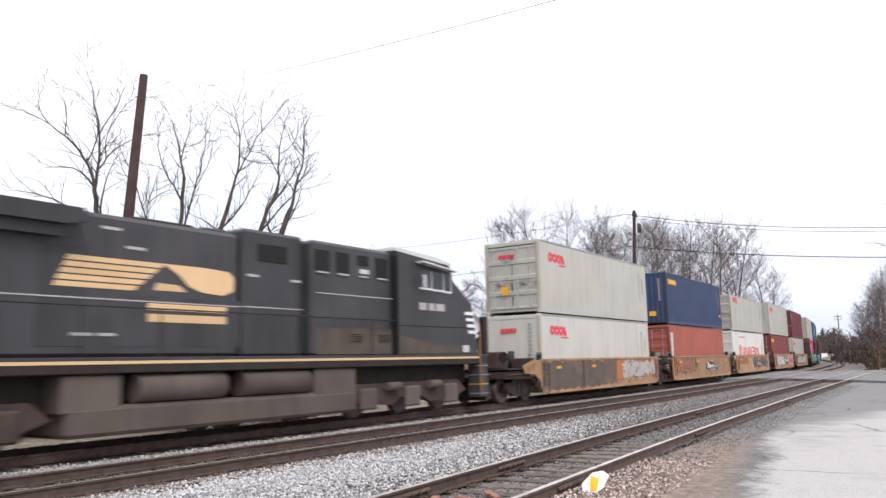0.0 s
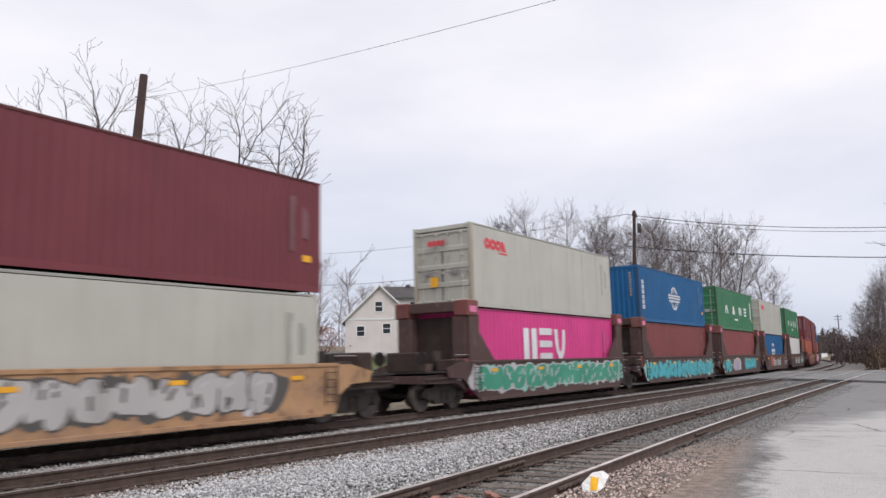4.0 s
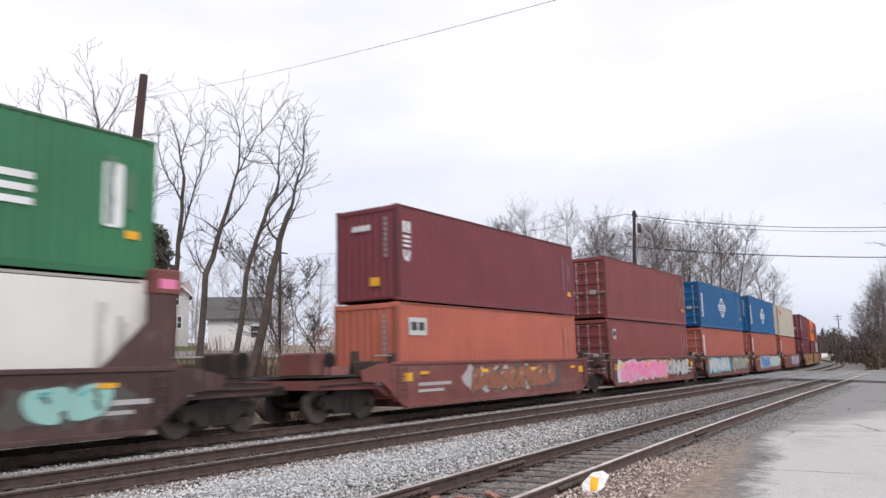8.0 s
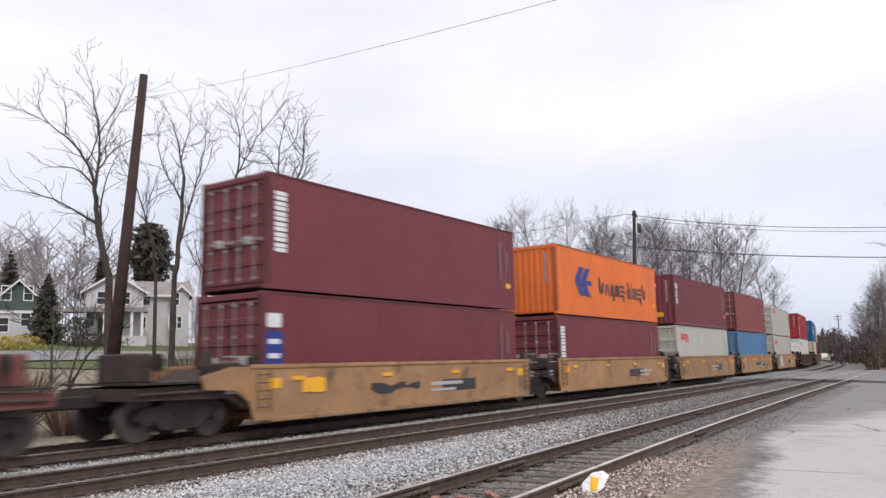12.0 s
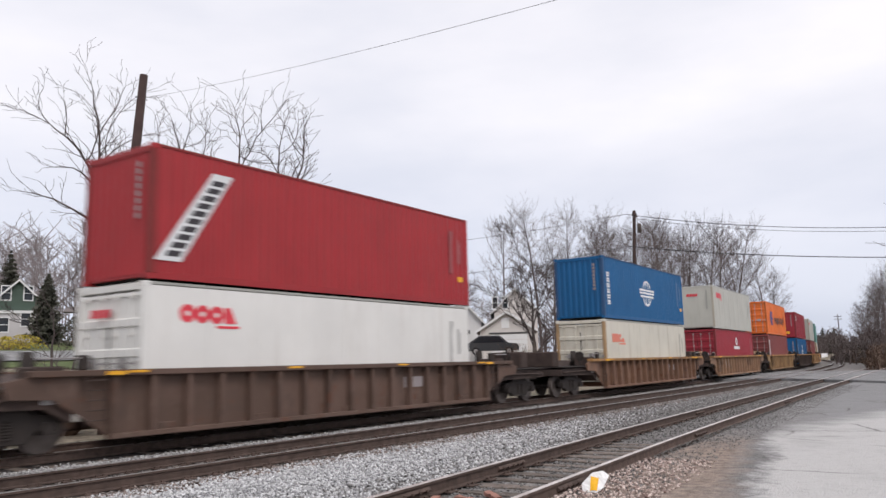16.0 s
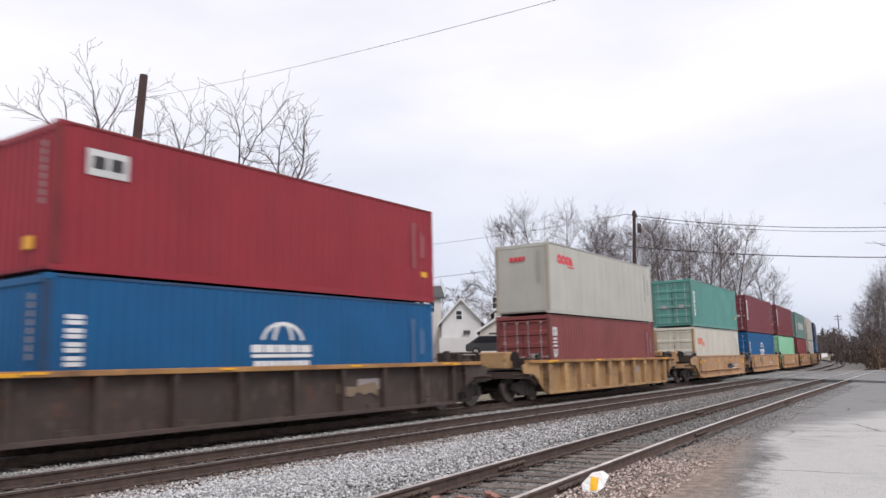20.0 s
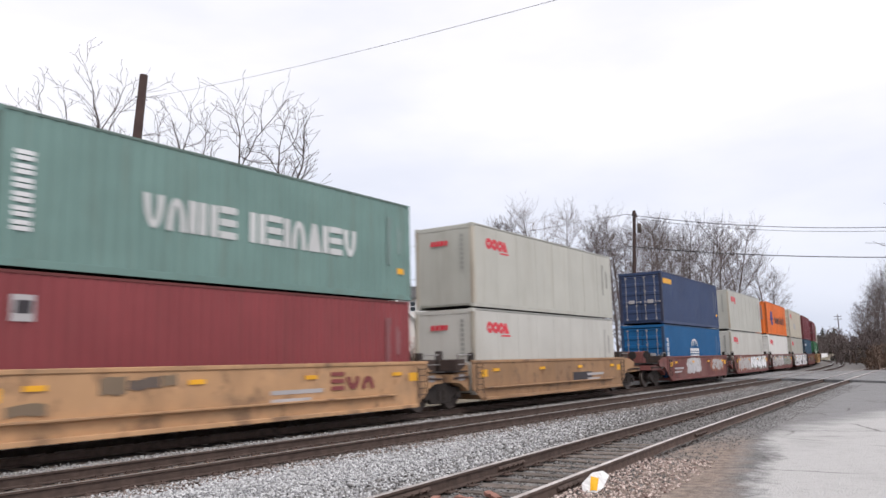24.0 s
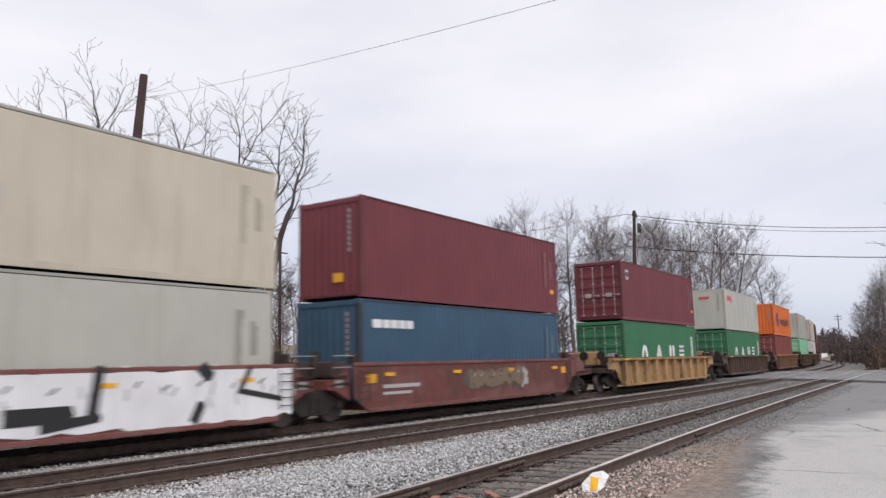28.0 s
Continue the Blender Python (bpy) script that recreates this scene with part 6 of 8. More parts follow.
# leading end of each pair of containers along the line at the start, well-car type, upper kind, lower kind
CARS = (
    (26.94, "tan", "grey_doors", "grey_bounce_lit"), (42.62, "tan", "navy_front", "brick_up"), (57.9, "tan", "grey_doors_low", "white_words"), (74.11, "tan", "grey", "maroon_strip"), (89.9, "tan", "maroon", "grey"),
    (109.41, "bulkhead", "grey_doors", "pink"), (125.45, "bulkhead", "blue_globe_front", "brown"), (141.1, "bulkhead", "green", "brown_short"), (156.73, "bulkhead", "grey_doors", "blue_half"), (172.32, "bulkhead", "green_front", "white_front"),
    (192.74, "wine", "maroon_tex", "salmon"), (208.46, "wine", "brown", "brown_label"), (224.08, "wine", "blue_globe", "brick_up"), (239.5, "wine", "blue_globe_front", "brick_up"), (254.58, "wine", "cream", "brick_up"),
    (275.16, "ytan", "maroon_up", "maroon_label"), (290.81, "ytan", "orange_front", "maroon_up"), (306.31, "ytan", "maroon_tex", "grey_doors"), (321.79, "ytan", "brown", "steel_blue"), (338.05, "ytan", "grey_doors_low", "grey_doors"),
    (359.84, "rib_brown", "red_band", "white"), (383.56, "rib_tan", "blue_globe_front", "grey_pale"), (403.03, "rib_light", "grey", "red_seal"), (423.0, "rib_ochre", "orange", "brown_up"), (444.61, "rib_dark", "crimson", "blue_half_front"), (464.77, "rib_gold", "grey", "brown_short"),
    (484.5, "peach", "light_teal", "grey_pale"), (500.4, "peach", "maroon_up", "blue_half"), (515.75, "peach", "maroon_up", "mint"), (531.16, "peach", "teal_words", "red_label"), (546.88, "peach_worn", "grey", "grey_bounce_lit"),
    (566.46, "wine", "navy", "blue_half"), (582.08, "wine", "grey", "grey_bounce_lit"), (597.66, "wine", "orange_front", "white"), (613.22, "wine", "grey_patch", "grey_doors"), (628.6, "wine", "maroon_blank", "slate"),
    (647.9, "rib_gold", "maroon", "green"), (668.3, "rib_brown", "grey", "green"), (688.9, "rib_tan", "orange_front", "brown"), (709.1, "rib_brown", "grey", "mint"), (729.3, "rib_brown", "cream", "white"), (749.3, "wine", "maroon", "brown"), (765.0, "wine", "maroon_up", "brown_up"), (780.6, "wine", "grey", "maroon"))
KINDS["red_label"] = ("dull red", M_DULLRED, False, True, ("label_small", "label_ink_small"), "with a small square label")
SPEED = 21.87
STACK_Z, UPPER_Z = 0.40, 0.40 + HH + 0.055
RIDERS = []


# ---- well cars ----
def wheel():
    bm = bmesh.new()
    for a, b, r in ((-0.07, 0.055, 0.455), (0.055, 0.085, 0.485)):
        tube_into(bm, (0, a, 0), (0, b, 0), r, r, 24)
    tube_into(bm, (0, -0.10, 0), (0, -0.06, 0), 0.12, 0.14, 12)
    tube_into(bm, (0, -0.074, 0), (0, -0.069, 0), 0.36, 0.36, 20)
    for k in range(3):
        a = k * math.tau / 3
        tube_into(bm, (0.09 * math.cos(a), -0.13, 0.09 * math.sin(a)), (0.09 * math.cos(a), -0.09, 0.09 * math.sin(a)), 0.022, 0.022, 6)
    return bm


def side_frame():
    """A cast truck side frame: arched top, dropped spring pocket, pedestal ends."""
    top = [(-1.12, 0.56), (-1.02, 0.70), (-0.62, 0.72), (-0.40, 0.86), (0.40, 0.86), (0.62, 0.72), (1.02, 0.70), (1.12, 0.56)]
    bot = [(1.12, 0.42), (0.72, 0.44), (0.50, 0.22), (-0.50, 0.22), (-0.72, 0.44), (-1.12, 0.42)]
    bm = plate(top + bot, -0.09, 0.09)
    bmesh.ops.bevel(bm, geom=bm.edges[:], offset=0.015, segments=1, affect="EDGES")
    for s in (-1, 1):
        box_into(bm, s * 0.89 - 0.13, s * 0.89 + 0.13, -0.13, 0.12, 0.36, 0.58)
        tube_into(bm, (s * 0.89, -0.17, 0.46), (s * 0.89, -0.10, 0.46), 0.12, 0.12, 10)
    return bm


def spring():
    bm, rings = bmesh.new(), []
    for k in range(14):
        r = 0.088 if k % 2 else 0.062
        rings.append([bm.verts.new((r * math.cos(j * math.tau / 8), r * math.sin(j * math.tau / 8), 0.30 + 0.026 * k)) for j in range(8)])
    for a, b in zip(rings, rings[1:]):
        for j in range(8):
            bm.faces.new((a[j], a[(j + 1) % 8], b[(j + 1) % 8], b[j]))
    bm.faces.new(rings[0][::-1])
    bm.faces.new(rings[-1])
    return bm


def truck(car, x):
    t = shared("truck", 0, lambda: box(-0.22, 0.22, -1.05, 1.05, 0.42, 0.80, 0.03), M_STEEL, car, "sooty steel truck", (x, 0, 0))
    for s in (-1, 1):
        shared("side_frame", 0, side_frame, M_STEEL, t, "", (0, s * 1.0, 0))
        for k in (-0.14, 0.14):
            shared("spring", 0, spring, M_STEEL, t, "", (k, s * 1.06, 0))
    for k in (-0.89, 0.89):
        shared("axle", 0, lambda: tube((0, -0.74, 0), (0, 0.74, 0), 0.08, None, 10), M_STEEL, t, "", (k, 0, 0.458))
        for s in (-1, 1):
            w = shared("wheel", 0, wheel, M_TYRE, t, "", (k, s * 0.775, 0.458))
            if s > 0:
                w.rotation_euler = (0, 0, math.pi)


def side_profile(h, cut):
    return [(-h, 0.62), (-h + cut, 0.27), (h - cut, 0.27), (h, 0.62), (h, 1.50), (-h, 1.50)]


def scatter_shape(rng, cx, cz, rx, rz, lobes):
    n = 18
    ph = rng.uniform(0, 6.28)
    return [(cx + rx * math.cos(k * math.tau / n) * (1 + 0.28 * math.sin(lobes * k * math.tau / n + ph)), cz + rz * math.sin(k * math.tau / n) * (1 + 0.22 * math.cos((lobes + 1) * k * math.tau / n + ph))) for k in range(n)][::-1]


def bar_into(bm, p, q, half, y0, y1, mat):
    """A thick brush stroke from p to q with clipped ends."""
    d = Vector((q[0] - p[0], q[1] - p[1]))
    d = d / max(d.length, 1e-4)
    n = Vector((-d.y, d.x)) * half
    a, b = Vector(p) - d * half * 0.5, Vector(q) + d * half * 0.7
    plate_into(bm, [tuple(a + n * 0.8), tuple(a - n), tuple(b - n * 0.7), tuple(b + d * half * 0.4), tuple(b + n)], y0, y1, mat)


def blob(rng, cx, cz, rx, rz, lean):
    """A swollen letter-like outline with rounded corners and one bite out of it."""
    n, bite, ph, lobes = 26, rng.uniform(0, math.tau), rng.uniform(0, math.tau), rng.choice((2, 3, 3, 4))
    pts = []
    for k in range(n):
        a = -k * math.tau / n
        c, d = math.cos(a), math.sin(a)
        r = 1 / (abs(c) ** 3.2 + abs(d) ** 3.2) ** (1 / 3.2)
        r *= 1 + 0.10 * math.sin(lobes * a + ph) - 0.42 * math.exp(-(math.remainder(a - bite, math.tau) / 0.24) ** 2)
        pts.append((cx + rx * r * c + lean * r * d, cz + rz * r * d))
    return pts


def graffiti(car, rng, x0, x1, z0, z1, fill, line, shine, y, label):
    """Spray-painted swollen shapes: a cloudy ground, outlined blobs with cuts and highlights as thin layers on the car's side."""
    bm = bmesh.new()
    h = z1 - z0
    count = max(2, round((x1 - x0) / (h * 0.85)))
    w = (x1 - x0) / count
    for k in range(count + 1):
        plate_into(bm, scatter_shape(rng, x0 + w * k, (z0 + z1) / 2 + rng.uniform(-0.05, 0.05), w * 0.60, h * 0.47, rng.choice((2, 3, 5))), y - 0.003 - 0.0003 * k, y + 0.002, rng.choice((1, 1, 2)))
    for k in range(count):
        cx, cz, lean = x0 + w * (k + 0.5), (z0 + z1) / 2 + rng.uniform(-0.04, 0.04), rng.uniform(-0.05, 0.12)
        rx, rz = w * rng.uniform(0.46, 0.56), h * rng.uniform(0.38, 0.46)
        state = rng.getstate()
        plate_into(bm, blob(rng, cx, cz, rx * 1.13, rz * 1.10, lean), y - 0.008 - 0.0006 * (k % 4), y + 0.001, 1)
        rng.setstate(state)
        plate_into(bm, blob(rng, cx, cz, rx, rz, lean), y - 0.014 - 0.0006 * (k % 4), y + 0.001, 0)
        for _ in range(rng.choice((1, 2, 2))):
            a, b = cx + rng.uniform(-0.3, 0.25) * w, cz + rng.uniform(-0.22, 0.22) * h
            bar_into(bm, (a, b), (a + rng.uniform(-0.12, 0.2) * w, b + rng.choice((-1, 1)) * rng.uniform(0.08, 0.24) * h), 0.022 + 0.028 * w, y - 0.021, y, 1)
        a, b = cx + rng.uniform(-0.3, 0.1) * w, cz + rng.uniform(0.08, 0.2) * h
        bar_into(bm, (a, b), (a + rng.uniform(0.05, 0.25) * w, b + 0.10 * h), 0.024, y - 0.024, y, 2)
    bmesh.ops.recalc_face_normals(bm, faces=bm.faces[:])
    part("graffiti", bm, [fill, line, shine], car, label)


G = {k: paint("spray_paint_" + k, v, 0.25, 0.6) for k, v in {"white": (0.50, 0.49, 0.50), "black": (0.03, 0.03, 0.032), "cyan": (0.07, 0.42, 0.48), "pink": (0.75, 0.22, 0.40), "grey": (0.26, 0.28, 0.25), "orange": (0.46, 0.17, 0.06),
     "blue": (0.05, 0.20, 0.48), "mint": (0.30, 0.55, 0.50), "lilac": (0.38, 0.34, 0.45), "red": (0.42, 0.10, 0.08), "rust": (0.30, 0.12, 0.07), "green": (0.06, 0.30, 0.20), "chalk": (0.74, 0.74, 0.75), "stain": (0.21, 0.155, 0.105), "mud": (0.115, 0.092, 0.080), "silver": (0.42, 0.40, 0.39), "dark": (0.09, 0.085, 0.08)}.items()}

G["mud"] = railcar_paint("brown_grey_grime", (0.125, 0.098, 0.082), (0.20, 0.14, 0.10), 0.6, 0.6)
CAR_PAINT = {"tan": M_TAN, "bulkhead": M_UMBER, "wine": M_WINE, "ytan": M_YTAN, "rib_brown": M_RIBBROWN, "rib_tan": M_RIBTAN, "rib_dark": M_RIBSOOT, "rib_light": M_RIBLIGHT, "rib_ochre": M_RIBOCHRE, "rib_gold": M_RIBGOLD, "peach": M_PEACH, "peach_worn": M_PEACHWORN}
CAR_WORDS = {"tan": "rust-stained tan", "bulkhead": "dark brown bulkhead", "wine": "wine-brown", "ytan": "yellow-tan", "rib_brown": "dark brown ribbed", "rib_tan": "rusty tan ribbed", "rib_dark": "sooty brown ribbed", "rib_light": "faded tan ribbed", "rib_ochre": "dull ochre ribbed", "rib_gold": "yellow ochre ribbed", "peach": "peach-tan", "peach_worn": "worn peach-tan"}


def ladder_bm(z0, z1, w, steps):
    bm = bmesh.new()
    for s in (-1, 1):
        tube_into(bm, (s * w / 2, 0, z0), (s * w / 2, 0, z1), 0.014, None, 5)
    for k in range(steps):
        z = z0 + (z1 - z0) * (k + 0.5) / steps
        tube_into(bm, (-w / 2, 0, z), (w / 2, 0, z), 0.012, None, 5)
    return bm


def well_car(kind, left, right, art_left, art_right, own_left):
    """A well car: sides, sills, floor beams, end platforms and trucks. left, right: to the middle of each joint; own_left: carries the truck there."""
    mat, ribbed = CAR_PAINT[kind], kind.startswith("rib")
    car = thing("well_car", CAR_WORDS[kind] + " double-stack well car " + ("with stakes along its side" if ribbed else "with graffiti-covered smooth sides" if kind in ("tan", "wine", "bulkhead") else "with smooth sides"), "well car", "well cars of the train")
    h = 7.55 if ribbed else 6.62
    for s in (-1, 1):
        o, i = s * 1.50, s * 1.46
        if ribbed:
            shared("side_wall", ("rib", s), lambda: plate([(-h, 0.75), (-h + 0.7, 0.25), (h - 0.7, 0.25), (h, 0.75), (h, 1.46), (-h, 1.46)], min(s * 1.32, s * 1.35), max(s * 1.32, s * 1.35)), mat, car)
            n, w = (9, 0.055) if kind == "rib_dark" else (10, 0.19) if kind == "rib_gold" else (17, 0.055)
            for k in range(n):
                shared("stake", (s, w), lambda: box(-w, w, min(s * 1.34, s * 1.53), max(s * 1.34, s * 1.53), 0.28, 1.39, 0.008), mat, car, "", (-h + 0.75 + (2 * h - 1.5) * k / (n - 1), 0, 0))
            shared("top_chord", ("rib", s), lambda: box(-h - 0.9, h + 0.9, min(s * 1.30, s * 1.56), max(s * 1.30, s * 1.56), 1.385, 1.50, 0.01), M_CHORD if kind != "rib_brown" else mat, car, "flat yellowed top chord" if kind != "rib_brown" else "")
            shared("bottom_sill", ("rib", s), lambda: box(-h + 0.65, h - 0.65, min(s * 1.36, s * 1.53), max(s * 1.36, s * 1.53), 0.20, 0.30, 0.01), mat, car)
        else:
            shared("side_wall", ("flat", s, kind in ("tan", "ytan")), lambda: plate(side_profile(h, 0.12 if kind in ("tan", "ytan") else 0.55), min(s * 1.44, s * 1.48), max(s * 1.44, s * 1.48)), mat, car)
            shared("top_chord", ("flat", s), lambda: box(-h, h, min(s * 1.40, s * 1.51), max(s * 1.40, s * 1.51), 1.44, 1.54, 0.015), mat, car)
            shared("bottom_sill", ("flat", s), lambda: box(-h + 0.6, h - 0.6, min(s * 1.36, s * (1.60 if kind.startswith("peach") else 1.52)), max(s * 1.36, s * (1.60 if kind.startswith("peach") else 1.52)), 0.22, 0.32, 0.012), mat, car)
        if kind.startswith("peach"):
            shared("side_ledge", s, lambda: box(-h + 0.7, h - 1.6, min(s * 1.47, s * 1.60), max(s * 1.47, s * 1.60), 0.60, 0.65, 0.01), mat, car)
        if kind == "bulkhead":
            for e in (-1, 1):
                shared("gusset", (s, e), lambda: plate([(e * 5.0, 1.5), (e * 6.0, 2.45), (e * 6.0, 3.0), (e * 6.62, 3.0), (e * 6.62, 1.5)][::1 if e > 0 else -1], min(s * 1.38, s * 1.47), max(s * 1.38, s * 1.47)), mat, car)
                shared("bulkhead_head", (s, e), lambda: box(min(e * 6.05, e * 6.75), max(e * 6.05, e * 6.75), min(s * 0.95, s * 1.50), max(s * 0.95, s * 1.50), 3.0, 3.52, 0.03), M_WINE, car)
                shared("reflector", (s, e), lambda: box(min(e * 6.2, e * 6.6), max(e * 6.2, e * 6.6), min(s * 1.50, s * 1.506), max(s * 1.50, s * 1.506), 3.12, 3.32), G["pink"], car)
    if kind == "bulkhead":
        for e in (-1, 1):
            # the wall's dark colour holds the shade of the recess between the posts
            shared("bulkhead_wall", e, lambda: box(min(e * 6.12, e * 6.28), max(e * 6.12, e * 6.28), -1.38, 1.38, 0.7, 3.0, 0.03), M_SOOTSHADE, car)
            for s in (-1, 1):
                shared("bulkhead_post", (e, s), lambda: box(min(e * 6.28, e * 6.72), max(e * 6.28, e * 6.72), min(s * 0.85, s * 1.37), max(s * 0.85, s * 1.37), 1.62, 3.0, 0.03), mat, car)
                shared("end_panel", (e, s), lambda: box(min(e * 6.28, e * 6.80), max(e * 6.28, e * 6.80), min(s * 0.80, s * 1.42), max(s * 0.80, s * 1.42), 0.95, 1.60, 0.03), M_WINE, car)
            shared("bulkhead_header", e, lambda: box(min(e * 6.2, e * 6.65), max(e * 6.2, e * 6.65), -0.95, 0.95, 3.15, 3.5, 0.03), mat, car)
    for k in (-5.6, -3.0, 0.0, 3.0, 5.6):
        shared("floor_beam", 0, lambda: box(-0.2, 0.2, -1.40, 1.40, 0.24, 0.43, 0.01), mat, car, "", (k, 0, 0))
    for e, reach, art in ((-1, left, art_left), (1, right, art_right)):
        end = reach - (0.25 if art else 0.75)
        key = (round(h, 2), round(end, 1), e)
        # platform colour: soot, darkened further for the shade between the cars
        shared("end_platform", key, lambda: plate([(e * h, 0.55), (e * h, 1.46), (e * (h + 0.55), 1.16), (e * end, 1.10), (e * end, 0.86), (e * (h + 0.5), 0.82)][::1 if e > 0 else -1], -1.32, 1.32), M_SOOTSHADE if ribbed or kind in ("tan", "ytan") else mat, car)
        shared("walkway_grating", key, lambda: box(min(e * (h + 0.2), e * end), max(e * (h + 0.2), e * end), -1.42, 1.42, 1.17, 1.215), M_STEEL, car)
        if not art:
            shared("coupler", (round(end, 1), e), lambda: box(min(e * (end - 0.2), e * (reach + 0.06)), max(e * (end - 0.2), e * (reach + 0.06)), -0.12, 0.12, 0.72, 0.98, 0.03), M_STEEL, car)
            truck(car, e * (reach - 2.15))
            shared("brake_stand", (round(end, 1), e), lambda: box(e * (end - 0.55) - 0.28, e * (end - 0.55) + 0.28, -0.85, 0.35, 1.2, 1.82, 0.04), mat if kind in ("wine", "peach", "rib_gold", "rib_light", "rib_ochre") else M_SOOTSHADE, car)
            shared("brake_wheel_stand", e, lambda: tube((e * (end - 0.25), -1.1, 1.2), (e * (end - 0.25), -1.1, 1.66), 0.03, None, 6), M_STEEL, car)
            shared("brake_wheel", e, lambda: tube((e * (end - 0.29), -1.1, 1.62), (e * (end - 0.25), -1.1, 1.62), 0.2, None, 14), M_STEEL, car)
        elif e > 0 or own_left:
            truck(car, e * reach)
        if not art:
            for s in (-1, 1):
                shared("end_wing", (key, s), lambda: plate([(e * h, 0.70), (e * (h + 0.45), 0.98), (e * (h + 1.25), 1.02), (e * (h + 1.35), 1.30), (e * (h + 0.5), 1.50), (e * h, 1.50)][::1 if e > 0 else -1], min(s * 1.40, s * 1.46), max(s * 1.40, s * 1.46)), mat, car)
        q = e * (h + 0.42)
        shared("equipment_box", key, lambda: box(q - 0.30, q + 0.30, -1.30, -0.62, 1.2, 1.58, 0.03), M_SOOTSHADE, car)
        shared("brake_valve", key, lambda: tube((q, -0.45, 1.2), (q, -0.45, 1.86), 0.16, 0.12, 10), M_STEEL, car)
        shared("brake_pipe", key, lambda: tube((e * (h + 0.05), -1.36, 1.02), (e * (end - 0.05), -1.36, 0.98), 0.035, None, 6), M_SOOTSHADE, car)
        for z in (1.42, 1.72):
            shared("grab_rail", (key, z), lambda: tube((e * (h - 0.05), -1.40, z), (e * (h + 0.75), -1.40, z), 0.016, None, 5), M_BAR, car)
        shared("rail_stanchion", key, lambda: tube((e * (h + 0.74), -1.40, 1.18), (e * (h + 0.74), -1.40, 1.73), 0.02, None, 5), M_SOOTSHADE, car)
        shared("placard", key, lambda: box(q - 0.15, q + 0.15, -1.335, -1.325, 0.90, 1.10), M_LOGO_DIM, car)
        if kind not in ("tan", "bulkhead"):
            shared("end_reflector", (key, ribbed), lambda: box(e * (h - 0.72) - 0.20, e * (h - 0.72) + 0.20, -1.60 if ribbed else -1.49, -1.57 if ribbed else -1.479, 1.40 if ribbed else 0.98, 1.47 if ribbed else 1.22), M_YELLOW, car)
        shared("ladder", (round(h, 2), e), lambda: ladder_bm(0.48, 1.40, 0.4, 5), M_SOOTSHADE, car, "", (e * (h - 0.35), -1.545, 0))
        shared("guide_post", (round(h, 2), e), lambda: box(e * (h - 0.18) - 0.12, e * (h - 0.18) + 0.12, -1.38, -1.24, 1.5, 1.78, 0.02), M_STEEL, car)
        if e > 0:
            shared("air_reservoir", (round(h, 2), e), lambda: tube((e * (h + 0.30), -0.5, 1.36), (e * (h + 0.30), 0.5, 1.36), 0.13, None, 12), M_STEEL, car)
    for k in range(4):
        if ribbed:
            shared("reflector_strip", "chord", lambda: box(-0.22, 0.22, -1.571, -1.55, 1.435, 1.48), M_YELLOW, car, "", (-h + 1.2 + (2 * h - 2.4) * k / 3, 0, 0))
        else:
            shared("reflector_strip", "side", lambda: box(-0.20, 0.20, -1.512, -1.48, 1.15, 1.25), M_YELLOW, car, "", (-h + 1.5 + (2 * h - 3.0) * k / 3, 0, 0))
    return car


def ragged_patch(rng, x0, x1, z0, z1):
    """The uneven outline of rolled-on paint, anticlockwise."""
    n = max(3, round((x1 - x0) / 0.28))
    rag = min(0.16, 0.1 * (x1 - x0))
    low = [(x0 + (x1 - x0) * k / n, z0 + rng.uniform(-0.02, rag)) for k in range(n + 1)]
    top = [(x1 - (x1 - x0) * k / n + (rng.uniform(-rag, rag) if 0 < k < n else 0), z1 + rng.uniform(-rag, 0.02)) for k in range(n + 1)]
    return low + top


